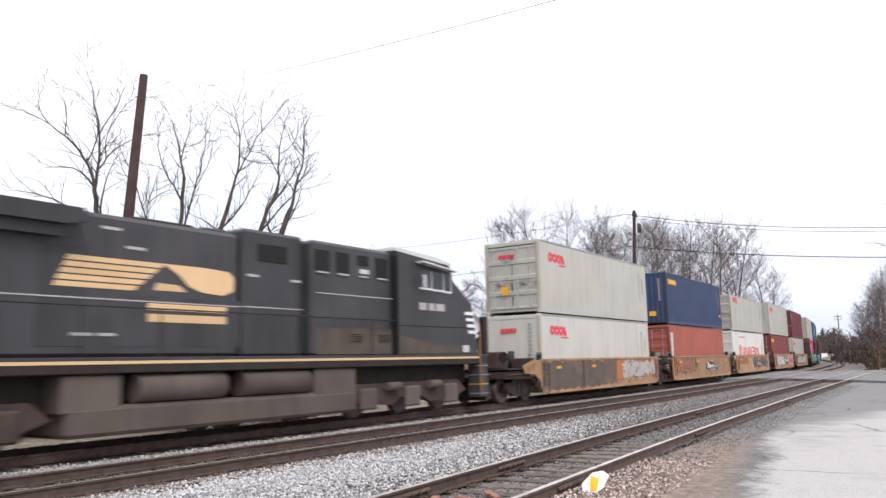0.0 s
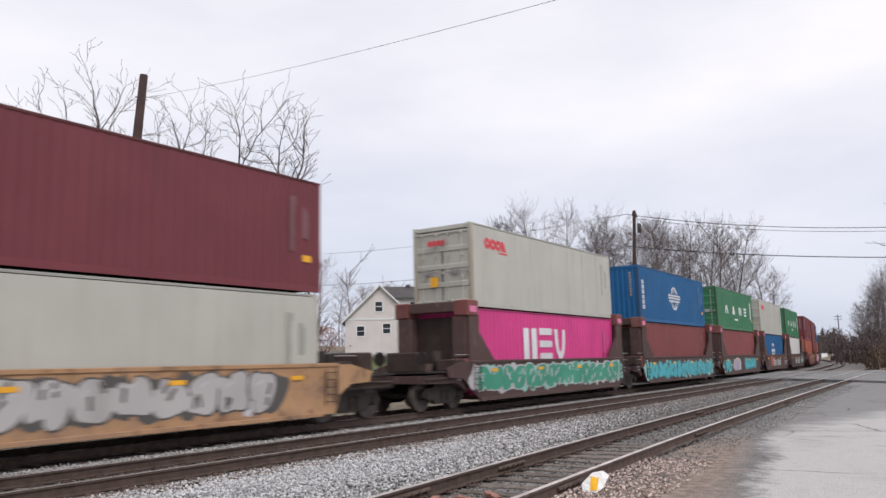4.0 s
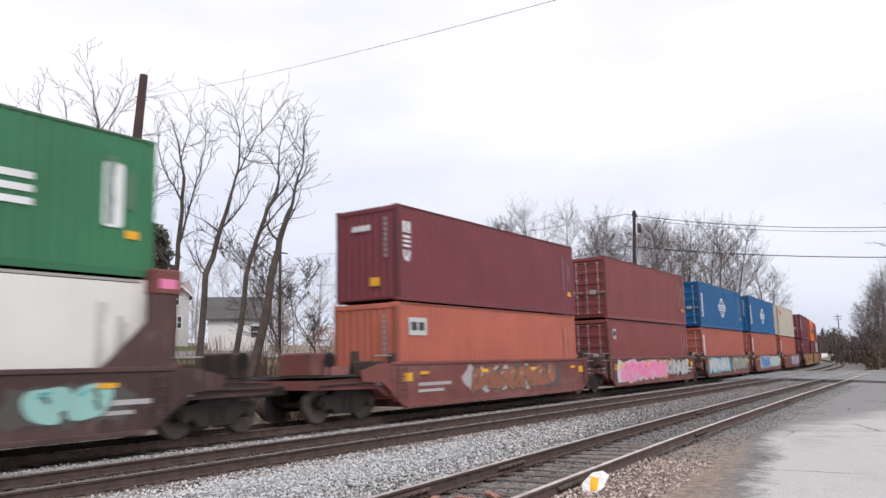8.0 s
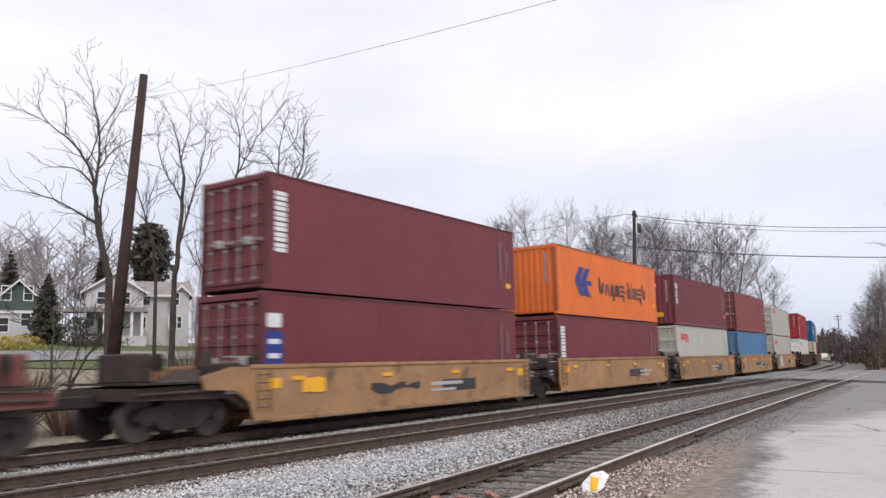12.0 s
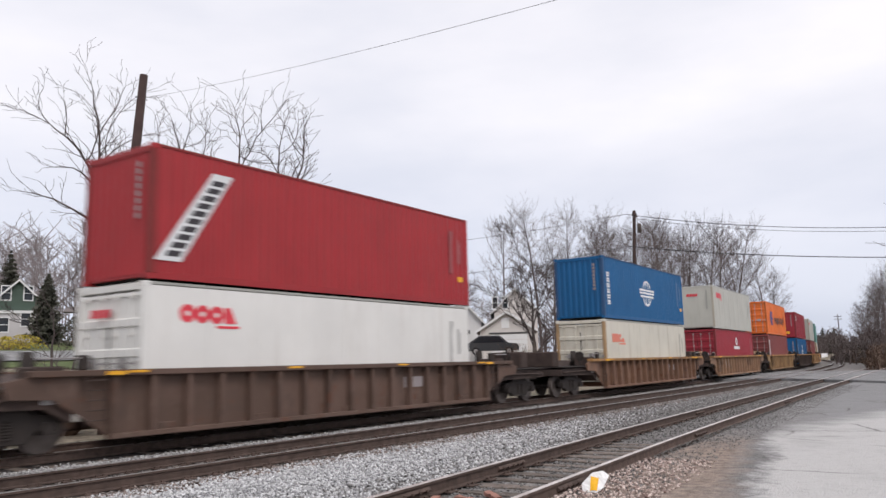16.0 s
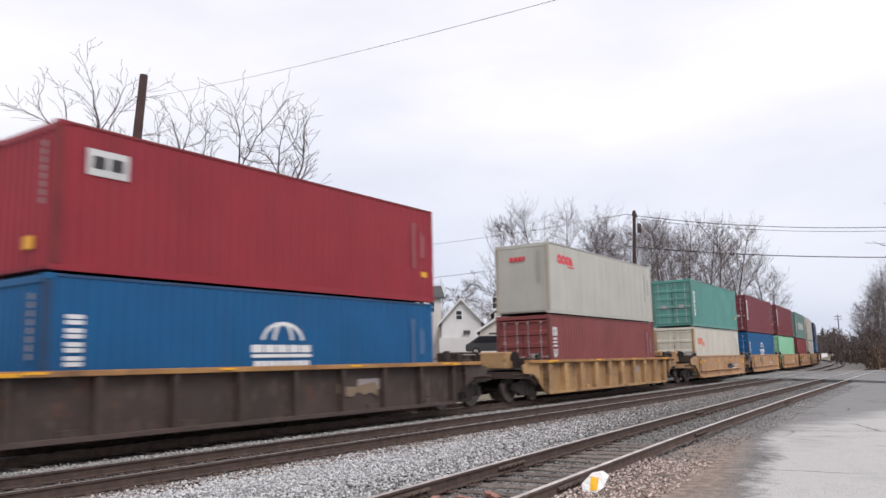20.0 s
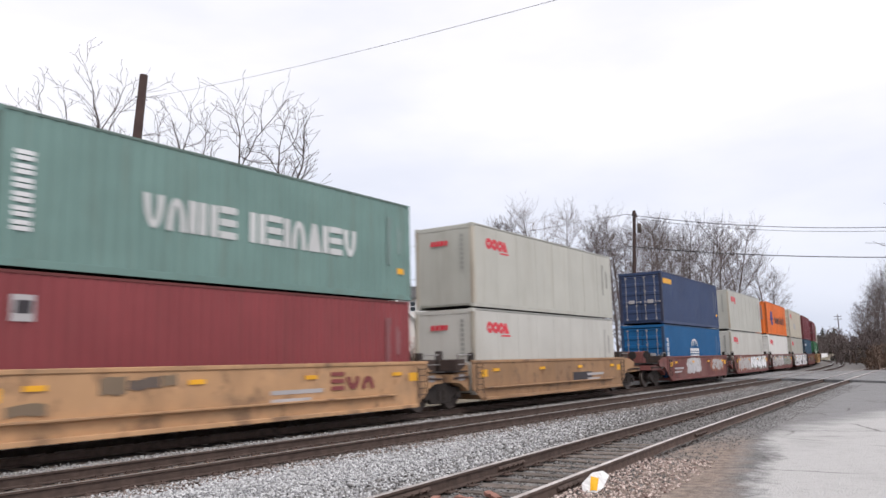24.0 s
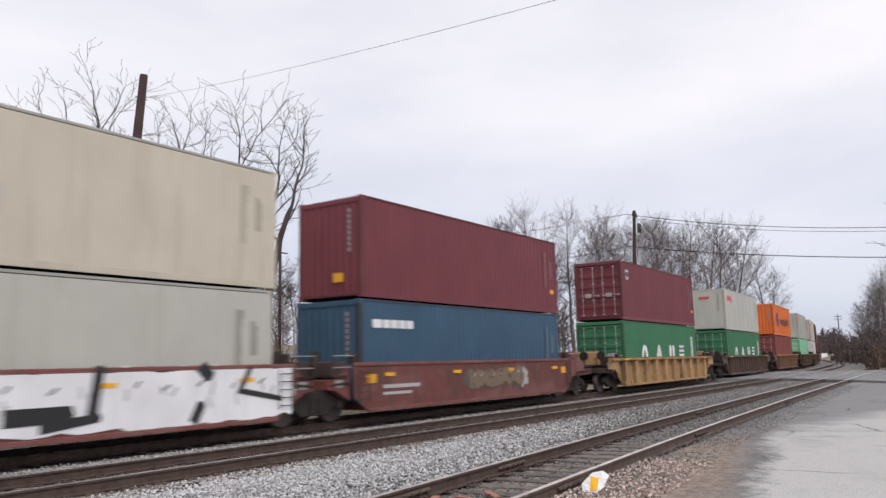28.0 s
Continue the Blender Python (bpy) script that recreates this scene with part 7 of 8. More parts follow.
def dress_car(car, index, kind):
    """Stencil bars and graffiti of this one car."""
    rng = random.Random(100 + index)
    y = -1.36 if kind.startswith("rib") else -1.483
    spec = GRAFFITI.get(index)
    for x0, x1, z0, z1, fill, line, shine, words in spec or ():
        graffiti(car, rng, x0, x1, z0, z1, G[fill], G[line], G[shine], y, words)
    for x0, x1, z0, z1, n, mat_ in STENCILS.get(index, ()):
        w = (x1 - x0) / n
        for k in range(n):
            bm = bmesh.new()
            glyphs_into(bm, [(x0 + k * w, x0 + (k + 0.84) * w)], z0, z1 if k % 3 == 0 else z1 - 0.12, y - 0.026, index + k, 0.3)
            bmesh.ops.recalc_face_normals(bm, faces=bm.faces[:])
            part("stencil_shape", bm, mat_, car)
    for x0, x1, z0, z1, mat_ in PATCHES.get(index, ()):
        part("paint_patch", plate(ragged_patch(rng, x0, x1, z0, z1), y - 0.020, y + 0.002), mat_, car)
    if index == 34:
        for p, q, half in (((-4.6, 0.6), (-3.7, 0.62), 0.10), ((-3.0, 0.5), (-2.7, 1.4), 0.07), ((-0.1, 0.72), (0.9, 0.70), 0.17), ((0.5, 0.50), (1.5, 0.60), 0.10), ((1.4, 0.62), (1.55, 1.46), 0.12), ((3.7, 0.42), (3.85, 0.66), 0.13), ((3.9, 1.48), (4.0, 1.36), 0.16), ((5.2, 1.46), (4.9, 0.98), 0.07), ((4.9, 0.98), (6.1, 0.74), 0.07)):
            bm = bmesh.new()
            bar_into(bm, p, q, half, y - 0.032, y - 0.012, 0)
            bmesh.ops.recalc_face_normals(bm, faces=bm.faces[:])
            part("paint_stroke", bm, G["black"], car)
    if not kind.startswith("rib"):
        x = rng.choice((0.4, 1.2, 2.4)) if kind in ("tan", "ytan", "peach", "peach_worn") else rng.choice((-5.4, 4.4))
        for k, (long, z0, z1) in enumerate(((1.7, 0.82, 0.92), (1.3, 0.64, 0.72))):
            part("stencil_line", plate([(x, z0), (x + long, z0), (x + long, z1), (x, z1)], y - 0.008, y + 0.002), M_LOGO_DIM, car)
        if kind in ("tan", "ytan") or index in (26, 30):
            part("number_panel", plate([(1.0, 0.62), (2.9, 0.62), (2.9, 0.98), (1.0, 0.98)], y - 0.001, y + 0.004), M_LOGO_DARK, car)
    else:
        part("stencil_line", plate([(2.4, 0.80), (3.3, 0.80), (3.3, 1.10), (2.4, 1.10)], -1.362, -1.35), M_FAINT, car)


STENCILS = {8: ((-2.5, -0.9, 0.55, 1.15, 3, M_LOGO_PALEW), (-0.35, 1.75, 0.55, 1.15, 4, M_LOGO_PALEW)), 9: ((-2.5, -0.9, 0.55, 1.15, 3, M_LOGO_PALEW), (-0.35, 1.75, 0.55, 1.15, 4, M_LOGO_PALEW)),
            3: ((0.1, 2.0, 0.78, 1.12, 3, M_LOGO_WHITE),), 29: ((2.4, 4.2, 0.85, 1.3, 3, M_BROWNRED),), 2: ((1.0, 2.6, 0.7, 1.02, 3, M_LOGO_DIM),), 1: ((0.5, 2.0, 0.8, 1.12, 3, M_LOGO_WHITE),), 26: ((1.4, 3.0, 0.78, 1.0, 3, M_LOGO_DARK),)}
PATCHES = {22: ((-4.55, -3.85, 0.6, 1.25, G["silver"]), (-3.55, -2.9, 0.7, 1.3, G["silver"]), (-0.9, -0.2, 0.55, 1.3, G["silver"]), (-6.6, -5.6, 0.45, 1.3, G["dark"])), 24: ((1.6, 3.2, 0.62, 1.02, G["stain"]),), 34: ((-6.5, 6.5, 0.27, 1.56, G["chalk"]),), 8: ((-3.8, -2.65, 0.5, 1.42, G["red"]),), 3: ((-0.1, 2.2, 0.68, 1.22, M_LOGO_DARK),), 1: ((0.3, 2.2, 0.7, 1.22, M_LOGO_DARK),), 15: ((-2.4, -0.2, 0.68, 1.0, M_LOGO_DARK), (-5.0, -4.2, 0.8, 1.2, M_YELLOW)), 18: ((-1.0, 1.0, 0.7, 1.0, M_LOGO_DARK),),
           29: ((-3.9, -3.35, 1.0, 1.36, G["stain"]), (-3.3, -2.6, 1.08, 1.34, G["mud"]), (-2.55, -2.2, 1.15, 1.38, G["stain"]), (-5.6, -4.9, 0.72, 0.95, G["stain"])), 27: ((-3.0, -2.2, 0.9, 1.3, G["stain"]),), 28: ((3.6, 4.6, 0.6, 1.2, G["rust"]),), 0: ((-6.55, -2.7, 0.30, 1.50, G["mud"]), (-2.9, 0.8, 0.32, 1.46, G["mud"]), (0.9, 1.6, 0.5, 1.4, G["orange"])), 2: ((-5.6, -2.6, 0.85, 1.4, G["rust"]), (-0.6, -0.1, 0.7, 1.3, G["dark"]))}
GRAFFITI = {
    0: ((1.6, 6.0, 0.55, 1.42, "silver", "rust", "white", "rust and silver spray-painted tag"),), 1: ((-5.8, -2.2, 0.6, 1.4, "rust", "dark", "orange", "dull orange spray-painted tag"),), 2: ((-0.5, 5.6, 0.5, 1.4, "dark", "rust", "silver", "dark spray-painted tag"),),
    3: ((-4.6, -0.4, 0.45, 1.46, "white", "dark", "silver", "white and black spray-painted tag"), (2.8, 6.2, 0.5, 1.42, "red", "white", "orange", "faded red spray-painted tag")), 4: ((-5.4, 4.4, 0.45, 1.40, "silver", "dark", "white", "grey spray-painted tag"),),
    5: ((-6.2, 6.0, 0.45, 1.42, "green", "white", "mint", "green and white spray-painted tag"),), 6: ((-6.2, 6.0, 0.35, 1.32, "cyan", "dark", "mint", "bright cyan spray-painted tag"),), 7: ((-6.0, -4.2, 0.4, 1.3, "cyan", "dark", "mint", "cyan spray-painted blot"), (-3.0, -1.4, 0.45, 1.3, "lilac", "white", "silver", "lilac spray-painted tag"), (0.5, 4.6, 0.45, 1.36, "cyan", "dark", "green", "dark teal spray-painted tag")),
    9: ((3.6, 5.2, 0.5, 1.3, "mint", "dark", "cyan", "teal spray-painted tag"),), 10: ((-2.5, 3.5, 0.5, 1.35, "rust", "dark", "silver", "rust-coloured spray-painted tag"),),
    11: ((-5.4, 1.2, 0.38, 1.45, "pink", "white", "orange", "pink and white spray-painted tag"), (1.4, 5.2, 0.5, 1.42, "white", "black", "silver", "white and black spray-painted tag")),
    12: ((-5.8, -0.4, 0.4, 1.42, "white", "cyan", "lilac", "white and teal spray-painted tag"), (0.6, 5.6, 0.5, 1.42, "grey", "dark", "mint", "grey-green spray-painted tag")), 13: ((-4.0, 0.2, 0.42, 1.45, "blue", "white", "mint", "blue spray-painted tag"), (1.0, 5.2, 0.5, 1.4, "mint", "white", "pink", "pale mint and pink spray-painted tag")),
    14: ((-0.5, 2.5, 0.45, 1.38, "lilac", "dark", "white", "lilac spray-painted tag"), (3.0, 5.6, 0.45, 1.42, "lilac", "lilac", "grey", "lilac-grey spray-painted block")), 31: ((-2.6, -0.4, 0.5, 1.44, "white", "silver", "white", "white buffed patch"), (2.6, 5.2, 0.6, 1.4, "silver", "rust", "white", "faded spray-painted tag")),
    32: ((-5.4, -1.2, 0.42, 1.44, "silver", "rust", "white", "faded pinkish spray-painted tag"), (-1.0, 5.4, 0.42, 1.46, "chalk", "grey", "dark", "white and grey spray-painted tags")), 33: ((-6.0, -0.6, 0.45, 1.44, "silver", "mud", "chalk", "grey spray-painted tags"), (0.2, 5.2, 0.5, 1.40, "grey", "mud", "silver", "dull grey spray-painted tags")), 34: ((-5.6, 6.0, 0.45, 1.46, "white", "white", "black", "white spray-painted side with black shapes"),), 35: ((-1.0, 2.6, 0.6, 1.3, "stain", "mud", "silver", "faded brown spray-painted tag"),),
    19: ((-4.6, -3.4, 0.4, 1.42, "white", "silver", "white", "splash of white paint"),)}

_pitch = [CARS[k + 1][0] - CARS[k][0] for k in range(len(CARS) - 1)] + [15.6]
for _k, (_p, _kind, _up, _low) in enumerate(CARS):
    _l, _r = (_pitch[_k - 1] if _k else 19.6) / 2, _pitch[_k] / 2
    _c = _p + HL
    _car = well_car(_kind, _l, _r, _l < 8.3, _r < 8.3, False)
    dress_car(_car, _k, _kind)
    RIDERS.append((_car, _c - 0.12, 0.0))
    for _what, _z in ((_low, STACK_Z), (_up, UPPER_Z)):
        _low_box = _what.endswith("_low")
        _w = KINDS[_what.removesuffix("_low")]
        _words = f"{_w[0]} {'low ' if _low_box else ''}container {_w[5]}"
        if len(_words.split()) < 10:
            _words += ", stacked on top" if _z > 1 else " in a well"
        _box = container(_w[1], _w[2], _w[3], _w[4], _words, 2.591 if _low_box else HH)
        RIDERS.append((_box, _c - (0.0 if _z > 1 else 0.1), _z))


# ---- locomotive: cab end trailing, next to the first car; x towards the cab ----
M_DUST = material("brown_road_dust", (0.088, 0.070, 0.058), 0.9, 0, 0.2, 0.6, (0.05, 0.045, 0.042), 1.8, 0, 0.1, 40)


def locomotive():
    e = thing("locomotive", "black diesel freight locomotive with pale gold stripes", "locomotive")
    part("underframe", box(-10.6, 10.75, -1.5, 1.5, 1.42, 1.66, 0.02), M_STEEL, e)
    part("centre_frame", box(-10.4, 10.4, -0.8, 0.8, 0.8, 1.43), M_STEEL, e)
    part("sill_stripe", box(-10.6, 10.2, -1.512, -1.502, 1.60, 1.72), M_GOLD, e, "pale gold edge stripe")
    part("walkway", box(-10.7, 10.8, -1.52, 1.52, 1.66, 1.73, 0.01), M_BLACK, e)
    part("long_hood", box(-10.3, 0.6, -0.92, 0.92, 1.72, 4.62, 0.10), M_BLACK, e)
    part("hood_shoulder", plate([(-10.3, 4.0), (-3.9, 4.0), (-3.6, 4.2), (-3.6, 4.24), (-10.3, 4.24)], -1.2, -0.9), M_BLACK, e)
    part("radiator_wing", plate([(-10.4, 4.22), (-3.9, 4.22), (-3.4, 4.34), (-3.6, 4.56), (-10.4, 4.56)], -1.38, 1.38), M_BLACK, e)
    part("mid_hood", box(0.6, 2.6, -1.02, 1.02, 1.72, 4.78, 0.08), M_BLACK, e)
    part("equipment_cab", box(2.6, 5.88, -1.32, 1.32, 1.72, 4.70, 0.08), M_BLACK, e)
    cab = plate([(5.88, 1.72), (10.2, 1.72), (9.86, 3.38), (9.72, 3.48), (8.78, 4.08), (8.70, 4.44), (8.58, 4.54), (5.88, 4.74)], -1.5, 1.5)
    bmesh.ops.bevel(cab, geom=cab.edges[:], offset=0.035, segments=2, affect="EDGES")
    part("cab", cab, M_BLACK, e)
    part("cab_roof", plate([(5.84, 4.745), (8.7, 4.535), (8.78, 4.60), (7.9, 4.74), (5.84, 4.84)], -1.46, 1.46), M_LOGO_PALEW, e, "pale grey cab roof")
    part("roof_hatch", box(6.3, 7.9, -0.8, 0.8, 4.72, 4.90, 0.04), M_BLACK, e)
    part("nose", plate([(9.8, 1.72), (10.75, 1.72), (10.5, 3.02), (9.7, 3.42)], -1.0, 1.0), M_BLACK, e)
    part("sunshade", plate([(6.85, 4.46), (8.62, 4.30), (8.62, 4.34), (6.85, 4.51)], -1.78, -1.45), M_LOGO_PALEW, e)
    for x0, x1, z0 in ((7.0, 7.55, 3.74), (7.62, 8.18, 3.72), (8.28, 8.60, 3.70)):
        w = part("side_window", box(x0, x1, -1.512, -1.49, z0, 4.26), M_GLASS, e)
        part("window_sill", box(x0 - 0.05, x1 + 0.05, -1.53, -1.50, z0 - 0.06, z0), M_LOGO_WHITE, w)
        part("window_post", box(x1, x1 + 0.05, -1.53, -1.50, z0, 4.26), M_LOGO_DIM, w)
    part("mirror", box(6.9, 7.05, -1.72, -1.66, 3.72, 4.1, 0.01), M_LOGO_DIM, e)
    for x, w, z in ((2.68, 0.55, 3.92), (3.50, 0.50, 3.92), (4.35, 0.45, 4.18), (5.12, 0.50, 3.88)):
        part("louvre_window", box(x, x + w, -1.34, -1.30, z, 4.46), M_GAP, e)
        part("grab_bar", box(x + 0.05, x + w - 0.05, -1.37, -1.33, 3.85, 3.89), M_LOGO_DIM, e)
    part("notice_plate", box(4.44, 4.80, -1.345, -1.325, 3.96, 4.08), M_LOGO_PALEW, e)
    for x, z, w in ((-2.95, 4.30, 0.42), (-2.4, 3.95, 0.45), (0.72, 3.62, 0.36), (2.15, 3.58, 0.32), (-3.5, 2.16, 0.45), (-2.95, 2.16, 0.38)):
        part("label_bar", box(x, x + w, -0.932 if x < 0.4 else -1.034, -0.92, z, z + 0.06), M_LOGO_DIM, e)
    for x in (-9.0, -7.4, -5.8, -4.2, -2.6, -1.0, 0.3):
        part("hood_door", box(x + 0.03, x + 1.0, -0.930, -0.915, 1.95, 3.02 if x > -4 else 3.9, 0.004), M_BLACK, e)
    part("dusty_panel", plate([(2.75, 1.76), (5.82, 1.76), (5.82, 2.44), (4.9, 2.50), (3.9, 2.42), (2.75, 2.48)], -1.326, -1.319), M_DUST, e, "brown dust on the lower cab wall")
    part("dusty_panel", plate([(5.95, 1.76), (9.9, 1.76), (9.7, 1.95), (7.9, 2.02), (5.95, 2.3)], -1.506, -1.499), M_DUST, e, "brown dust on the lower cab wall")
    part("cab_door_seam", box(5.86, 5.92, -1.52, -1.30, 1.75, 4.6), M_GAP, e)
    part("hood_window", box(1.05, 2.0, -1.04, -1.0, 4.02, 4.44), M_GAP, e)
    for k in range(5):
        part("stripe", plate([(-3.62 - 0.06 * k, 3.72 - 0.13 * k), (-1.45 - 0.16 * k, 3.72 - 0.13 * k), (-1.55 - 0.16 * k, 3.62 - 0.13 * k), (-3.67 - 0.06 * k, 3.62 - 0.13 * k)][::-1], -0.932, -0.921), M_GOLD, e)
    part("emblem", plate([(-1.5, 3.72), (-0.4, 3.72), (0.25, 3.68), (0.41, 3.55), (0.40, 3.24), (0.1, 3.12), (-0.5, 3.16), (-0.85, 3.28), (-1.1, 3.5)][::-1], -0.934, -0.921), M_GOLD, e)
    part("emblem_tail", plate([(-1.65, 3.30), (-1.1, 3.28), (-0.9, 3.14), (-1.72, 3.14)][::-1], -0.934, -0.921), M_GOLD, e)
    for z0, z1 in ((2.72, 2.86), (2.47, 2.64)):
        part("name_bar", box(-1.85, 0.2, -0.932, -0.921, z0, z1), M_GOLD, e)
    part("hood_line", box(-10.2, 0.6, -0.934, -0.921, 2.88, 2.905), M_LOGO_DIM, e)
    part("mid_hood_line", box(0.6, 2.55, -1.034, -1.02, 2.885, 2.91), M_LOGO_DIM, e)
    part("cab_line", box(2.75, 5.9, -1.334, -1.32, 3.32, 3.345), M_LOGO_DIM, e)
    for x0, x1 in ((6.95, 7.3), (7.42, 7.72), (7.8, 8.25)):
        part("cab_number_bar", box(x0, x1, -1.512, -1.50, 3.06, 3.28), M_LOGO_DIM, e)
    part("cab_seam", box(6.0, 9.6, -1.506, -1.498, 2.56, 2.59), M_GAP, e)
    part("step_plate", box(9.25, 9.6, -1.512, -1.50, 1.80, 2.02), M_LOGO_PALEW, e)
    for k in range(4):
        part("nose_stripe", box(9.42 + 0.06 * k, 9.93 + 0.045 * k, -1.512, -1.49, 3.00 - 0.20 * k, 3.10 - 0.20 * k), M_LOGO_WHITE, e)
    for x in (4.05, 5.2):
        g = part("grille", box(x, x + 0.5, -1.334, -1.32, 2.08, 2.34), M_GRIME, e)
        for k in range(4):
            part("louvre", box(x + 0.02, x + 0.48, -1.35, -1.33, 2.10 + 0.06 * k, 2.13 + 0.06 * k), M_STEEL, g)
    for x in (-8.5, -6.2, -3.6, -1.9, 0.2, 2.0, 4.8):
        part("stanchion", tube((x, -1.46, 1.7), (x, -1.46, 2.7), 0.018, None, 6), M_STEEL, e)
    part("handrail", tube((-10.2, -1.46, 2.7), (6.2, -1.46, 2.7), 0.018, None, 6), M_STEEL, e)
    part("exhaust_box", box(-2.0, -0.4, -0.5, 0.5, 4.6, 4.75, 0.03), M_STEEL, e)
    part("antenna_dome", box(0.0, 0.7, -0.3, 0.3, 4.62, 4.8, 0.03), M_BLACK, e)
    part("horn", tube((2.0, -0.2, 4.9), (2.5, -0.2, 4.9), 0.03, 0.07, 8), M_STEEL, e)
    for x0, x1 in ((-2.35, -0.2), (0.3, 2.4)):
        part("air_tank", tube((x0, -1.25, 1.12), (x1, -1.25, 1.12), 0.29, None, 18), M_GRIME, e)
    part("fuel_tank", box(-3.8, 4.2, -1.44, 1.44, 0.25, 0.82, 0.08), M_GRIME, e)
    part("equipment_box", box(2.6, 4.15, -1.42, -0.6, 0.66, 1.40, 0.03), M_GRIME, e)
    part("battery_box", box(-3.9, -2.7, -1.42, -0.7, 0.7, 1.40, 0.03), M_GRIME, e)
    for c in (-6.9, 6.75):
        t = part("truck", box(c - 2.6, c + 2.6, -0.9, 0.9, 0.55, 0.85, 0.03), M_STEEL, e)
        for s in (-1, 1):
            part("side_frame", plate([(c - 2.9, 0.62), (c - 2.5, 0.95), (c + 2.5, 0.95), (c + 2.9, 0.62), (c + 2.3, 0.40), (c + 0.9, 0.34), (c + 0.5, 0.55), (c - 0.5, 0.55), (c - 0.9, 0.34), (c - 2.3, 0.40)], s * 1.22 - 0.08, s * 1.22 + 0.08), M_SOOTSHADE, t)
            for a in (-2.0, 0, 2.0):
                # rear truck's boxes painted darker, with the shadow there in their colour
                part("axle_box", box(c + a - 0.36, c + a + 0.36, s * 1.33 - 0.06, s * 1.33 + 0.06, 0.26, 0.84, 0.05), M_GRIME if c > 0 else M_SOOTSHADE, t)
                w = shared("wheel", 0, wheel, M_TYRE, t, "", (c + a, s * 0.775, 0.51))
                if s > 0:
                    w.rotation_euler = (0, 0, math.pi)
        for a in (-1.0, 1.0):
            part("brake_cylinder", tube((c + a - 0.3, -1.42, 0.86), (c + a + 0.3, -1.42, 0.86), 0.12, None, 10), M_GRIME, t)
    for x in (-10.75, 10.45):
        part("step_well", box(x - 0.25, x + 0.25, -1.5, -1.05, 0.35, 1.66), M_BLACK, e)
        part("step_rail", tube((x - 0.2, -1.53, 0.5), (x - 0.2, -1.53, 2.7), 0.022, None, 6), M_CHORD, e)
        for k in range(4):
            part("step", box(x - 0.26, x + 0.26, -1.53, -1.1, 0.45 + 0.3 * k, 0.470 + 0.3 * k), M_YELLOW if k == 1 else M_FAINTGREY, e)
    part("end_post", box(10.72, 10.95, -1.42, -1.22, 1.7, 3.0, 0.02), M_STEEL, e)
    part("coupler", box(10.6, 11.75, -0.14, 0.14, 0.72, 1.0, 0.03), M_STEEL, e)
    part("plow", plate([(10.7, 0.2), (11.1, 0.25), (10.95, 0.9), (10.7, 0.95)], -1.4, 1.4), M_STEEL, e)
    part("end_headlight", box(10.60, 10.78, -0.25, 0.25, 2.5, 2.7, 0.02), M_LOGO_WHITE, e)
    return e


RIDERS.append((locomotive(), 11.7, 0.0))


# ---- tracks: rails, ties, plates ----
RAIL = ((-0.075, -0.175), (0.075, -0.175), (0.075, -0.160), (0.012, -0.145), (0.010, -0.045), (0.036, -0.036), (0.036, -0.006), (0.028, 0.0), (-0.028, 0.0), (-0.036, -0.006), (-0.036, -0.036), (-0.010, -0.045), (-0.012, -0.145), (-0.075, -0.160))


def rail(path, s0, s1, step, side):
    bm = bmesh.new()
    last, s, n = None, s0, len(RAIL)
    while s <= s1 + 1e-6:
        ring = [bm.verts.new((*path(s, side + a)[:2], z)) for a, z in RAIL]
        if last:
            for k in range(n):
                f = bm.faces.new((last[k], last[(k + 1) % n], ring[(k + 1) % n], ring[k]))
                f.material_index = 1 if k in (6, 7, 8) else 0
        last = ring
        s += step
    bmesh.ops.recalc_face_normals(bm, faces=bm.faces[:])
    return bm


def tie_mesh(seed):
    rng = random.Random(seed)
    bm = box(-0.115, 0.115, -1.30, 1.30, -0.36, -0.185)
    bmesh.ops.subdivide_edges(bm, edges=[e for e in bm.edges if abs((e.verts[0].co - e.verts[1].co).y) > 1], cuts=5)
    for v in bm.verts:
        v.co += Vector((rng.uniform(-0.012, 0.012), 0, rng.uniform(-0.010, 0.006)))
    return bm


_ties = [mesh_of("tie", tie_mesh(k), M_TIE) for k in range(6)]


def plate_spikes():
    bm = box(-0.10, 0.10, -0.17, 0.17, -0.186, -0.172)
    for x in (-0.06, 0.06):
        for y in (-0.1, 0.1):
            box_into(bm, x - 0.014, x + 0.014, y - 0.014, y + 0.014, -0.175, -0.145)
    return bm


_plate = mesh_of("tie_plate", plate_spikes(), M_RUST)


def track(name, path, s0, s1, t0, t1, spacing, label, head, seed, sunk=999):
    rng = random.Random(seed)
    tr = thing(name, label, "railway track", kind="structure")
    for s in (-0.7535, 0.7535):
        part("rail", rail(path, s0, s1, 2.0, s), [M_RUST, head], tr)
    s = t0
    while s < t1:
        x, y, a = path(s)
        tie = part("tie", rng.choice(_ties), None, tr, "", (x, y, (rng.uniform(-0.012, 0.0) if sunk > s else rng.uniform(-0.06, -0.025))))
        tie.rotation_euler = (0, 0, a + rng.uniform(-0.012, 0.012))
        s += spacing * rng.uniform(0.96, 1.04)
    return tr


def joint_bars(path, spots, side):
    bm = bmesh.new()
    for s in spots:
        for o in (-0.028, 0.028):
            a, b = path(s - 0.45, side + o), path(s + 0.45, side + o)
            tube_into(bm, (a[0], a[1], -0.095), (b[0], b[1], -0.095), 0.035, None, 4)
        for k in range(-2, 3):
            p = path(s + k * 0.17, side - 0.055)
            tube_into(bm, (p[0], p[1] - 0.03, -0.095), (p[0], p[1] + 0.02, -0.095), 0.02, None, 6)
    return bm


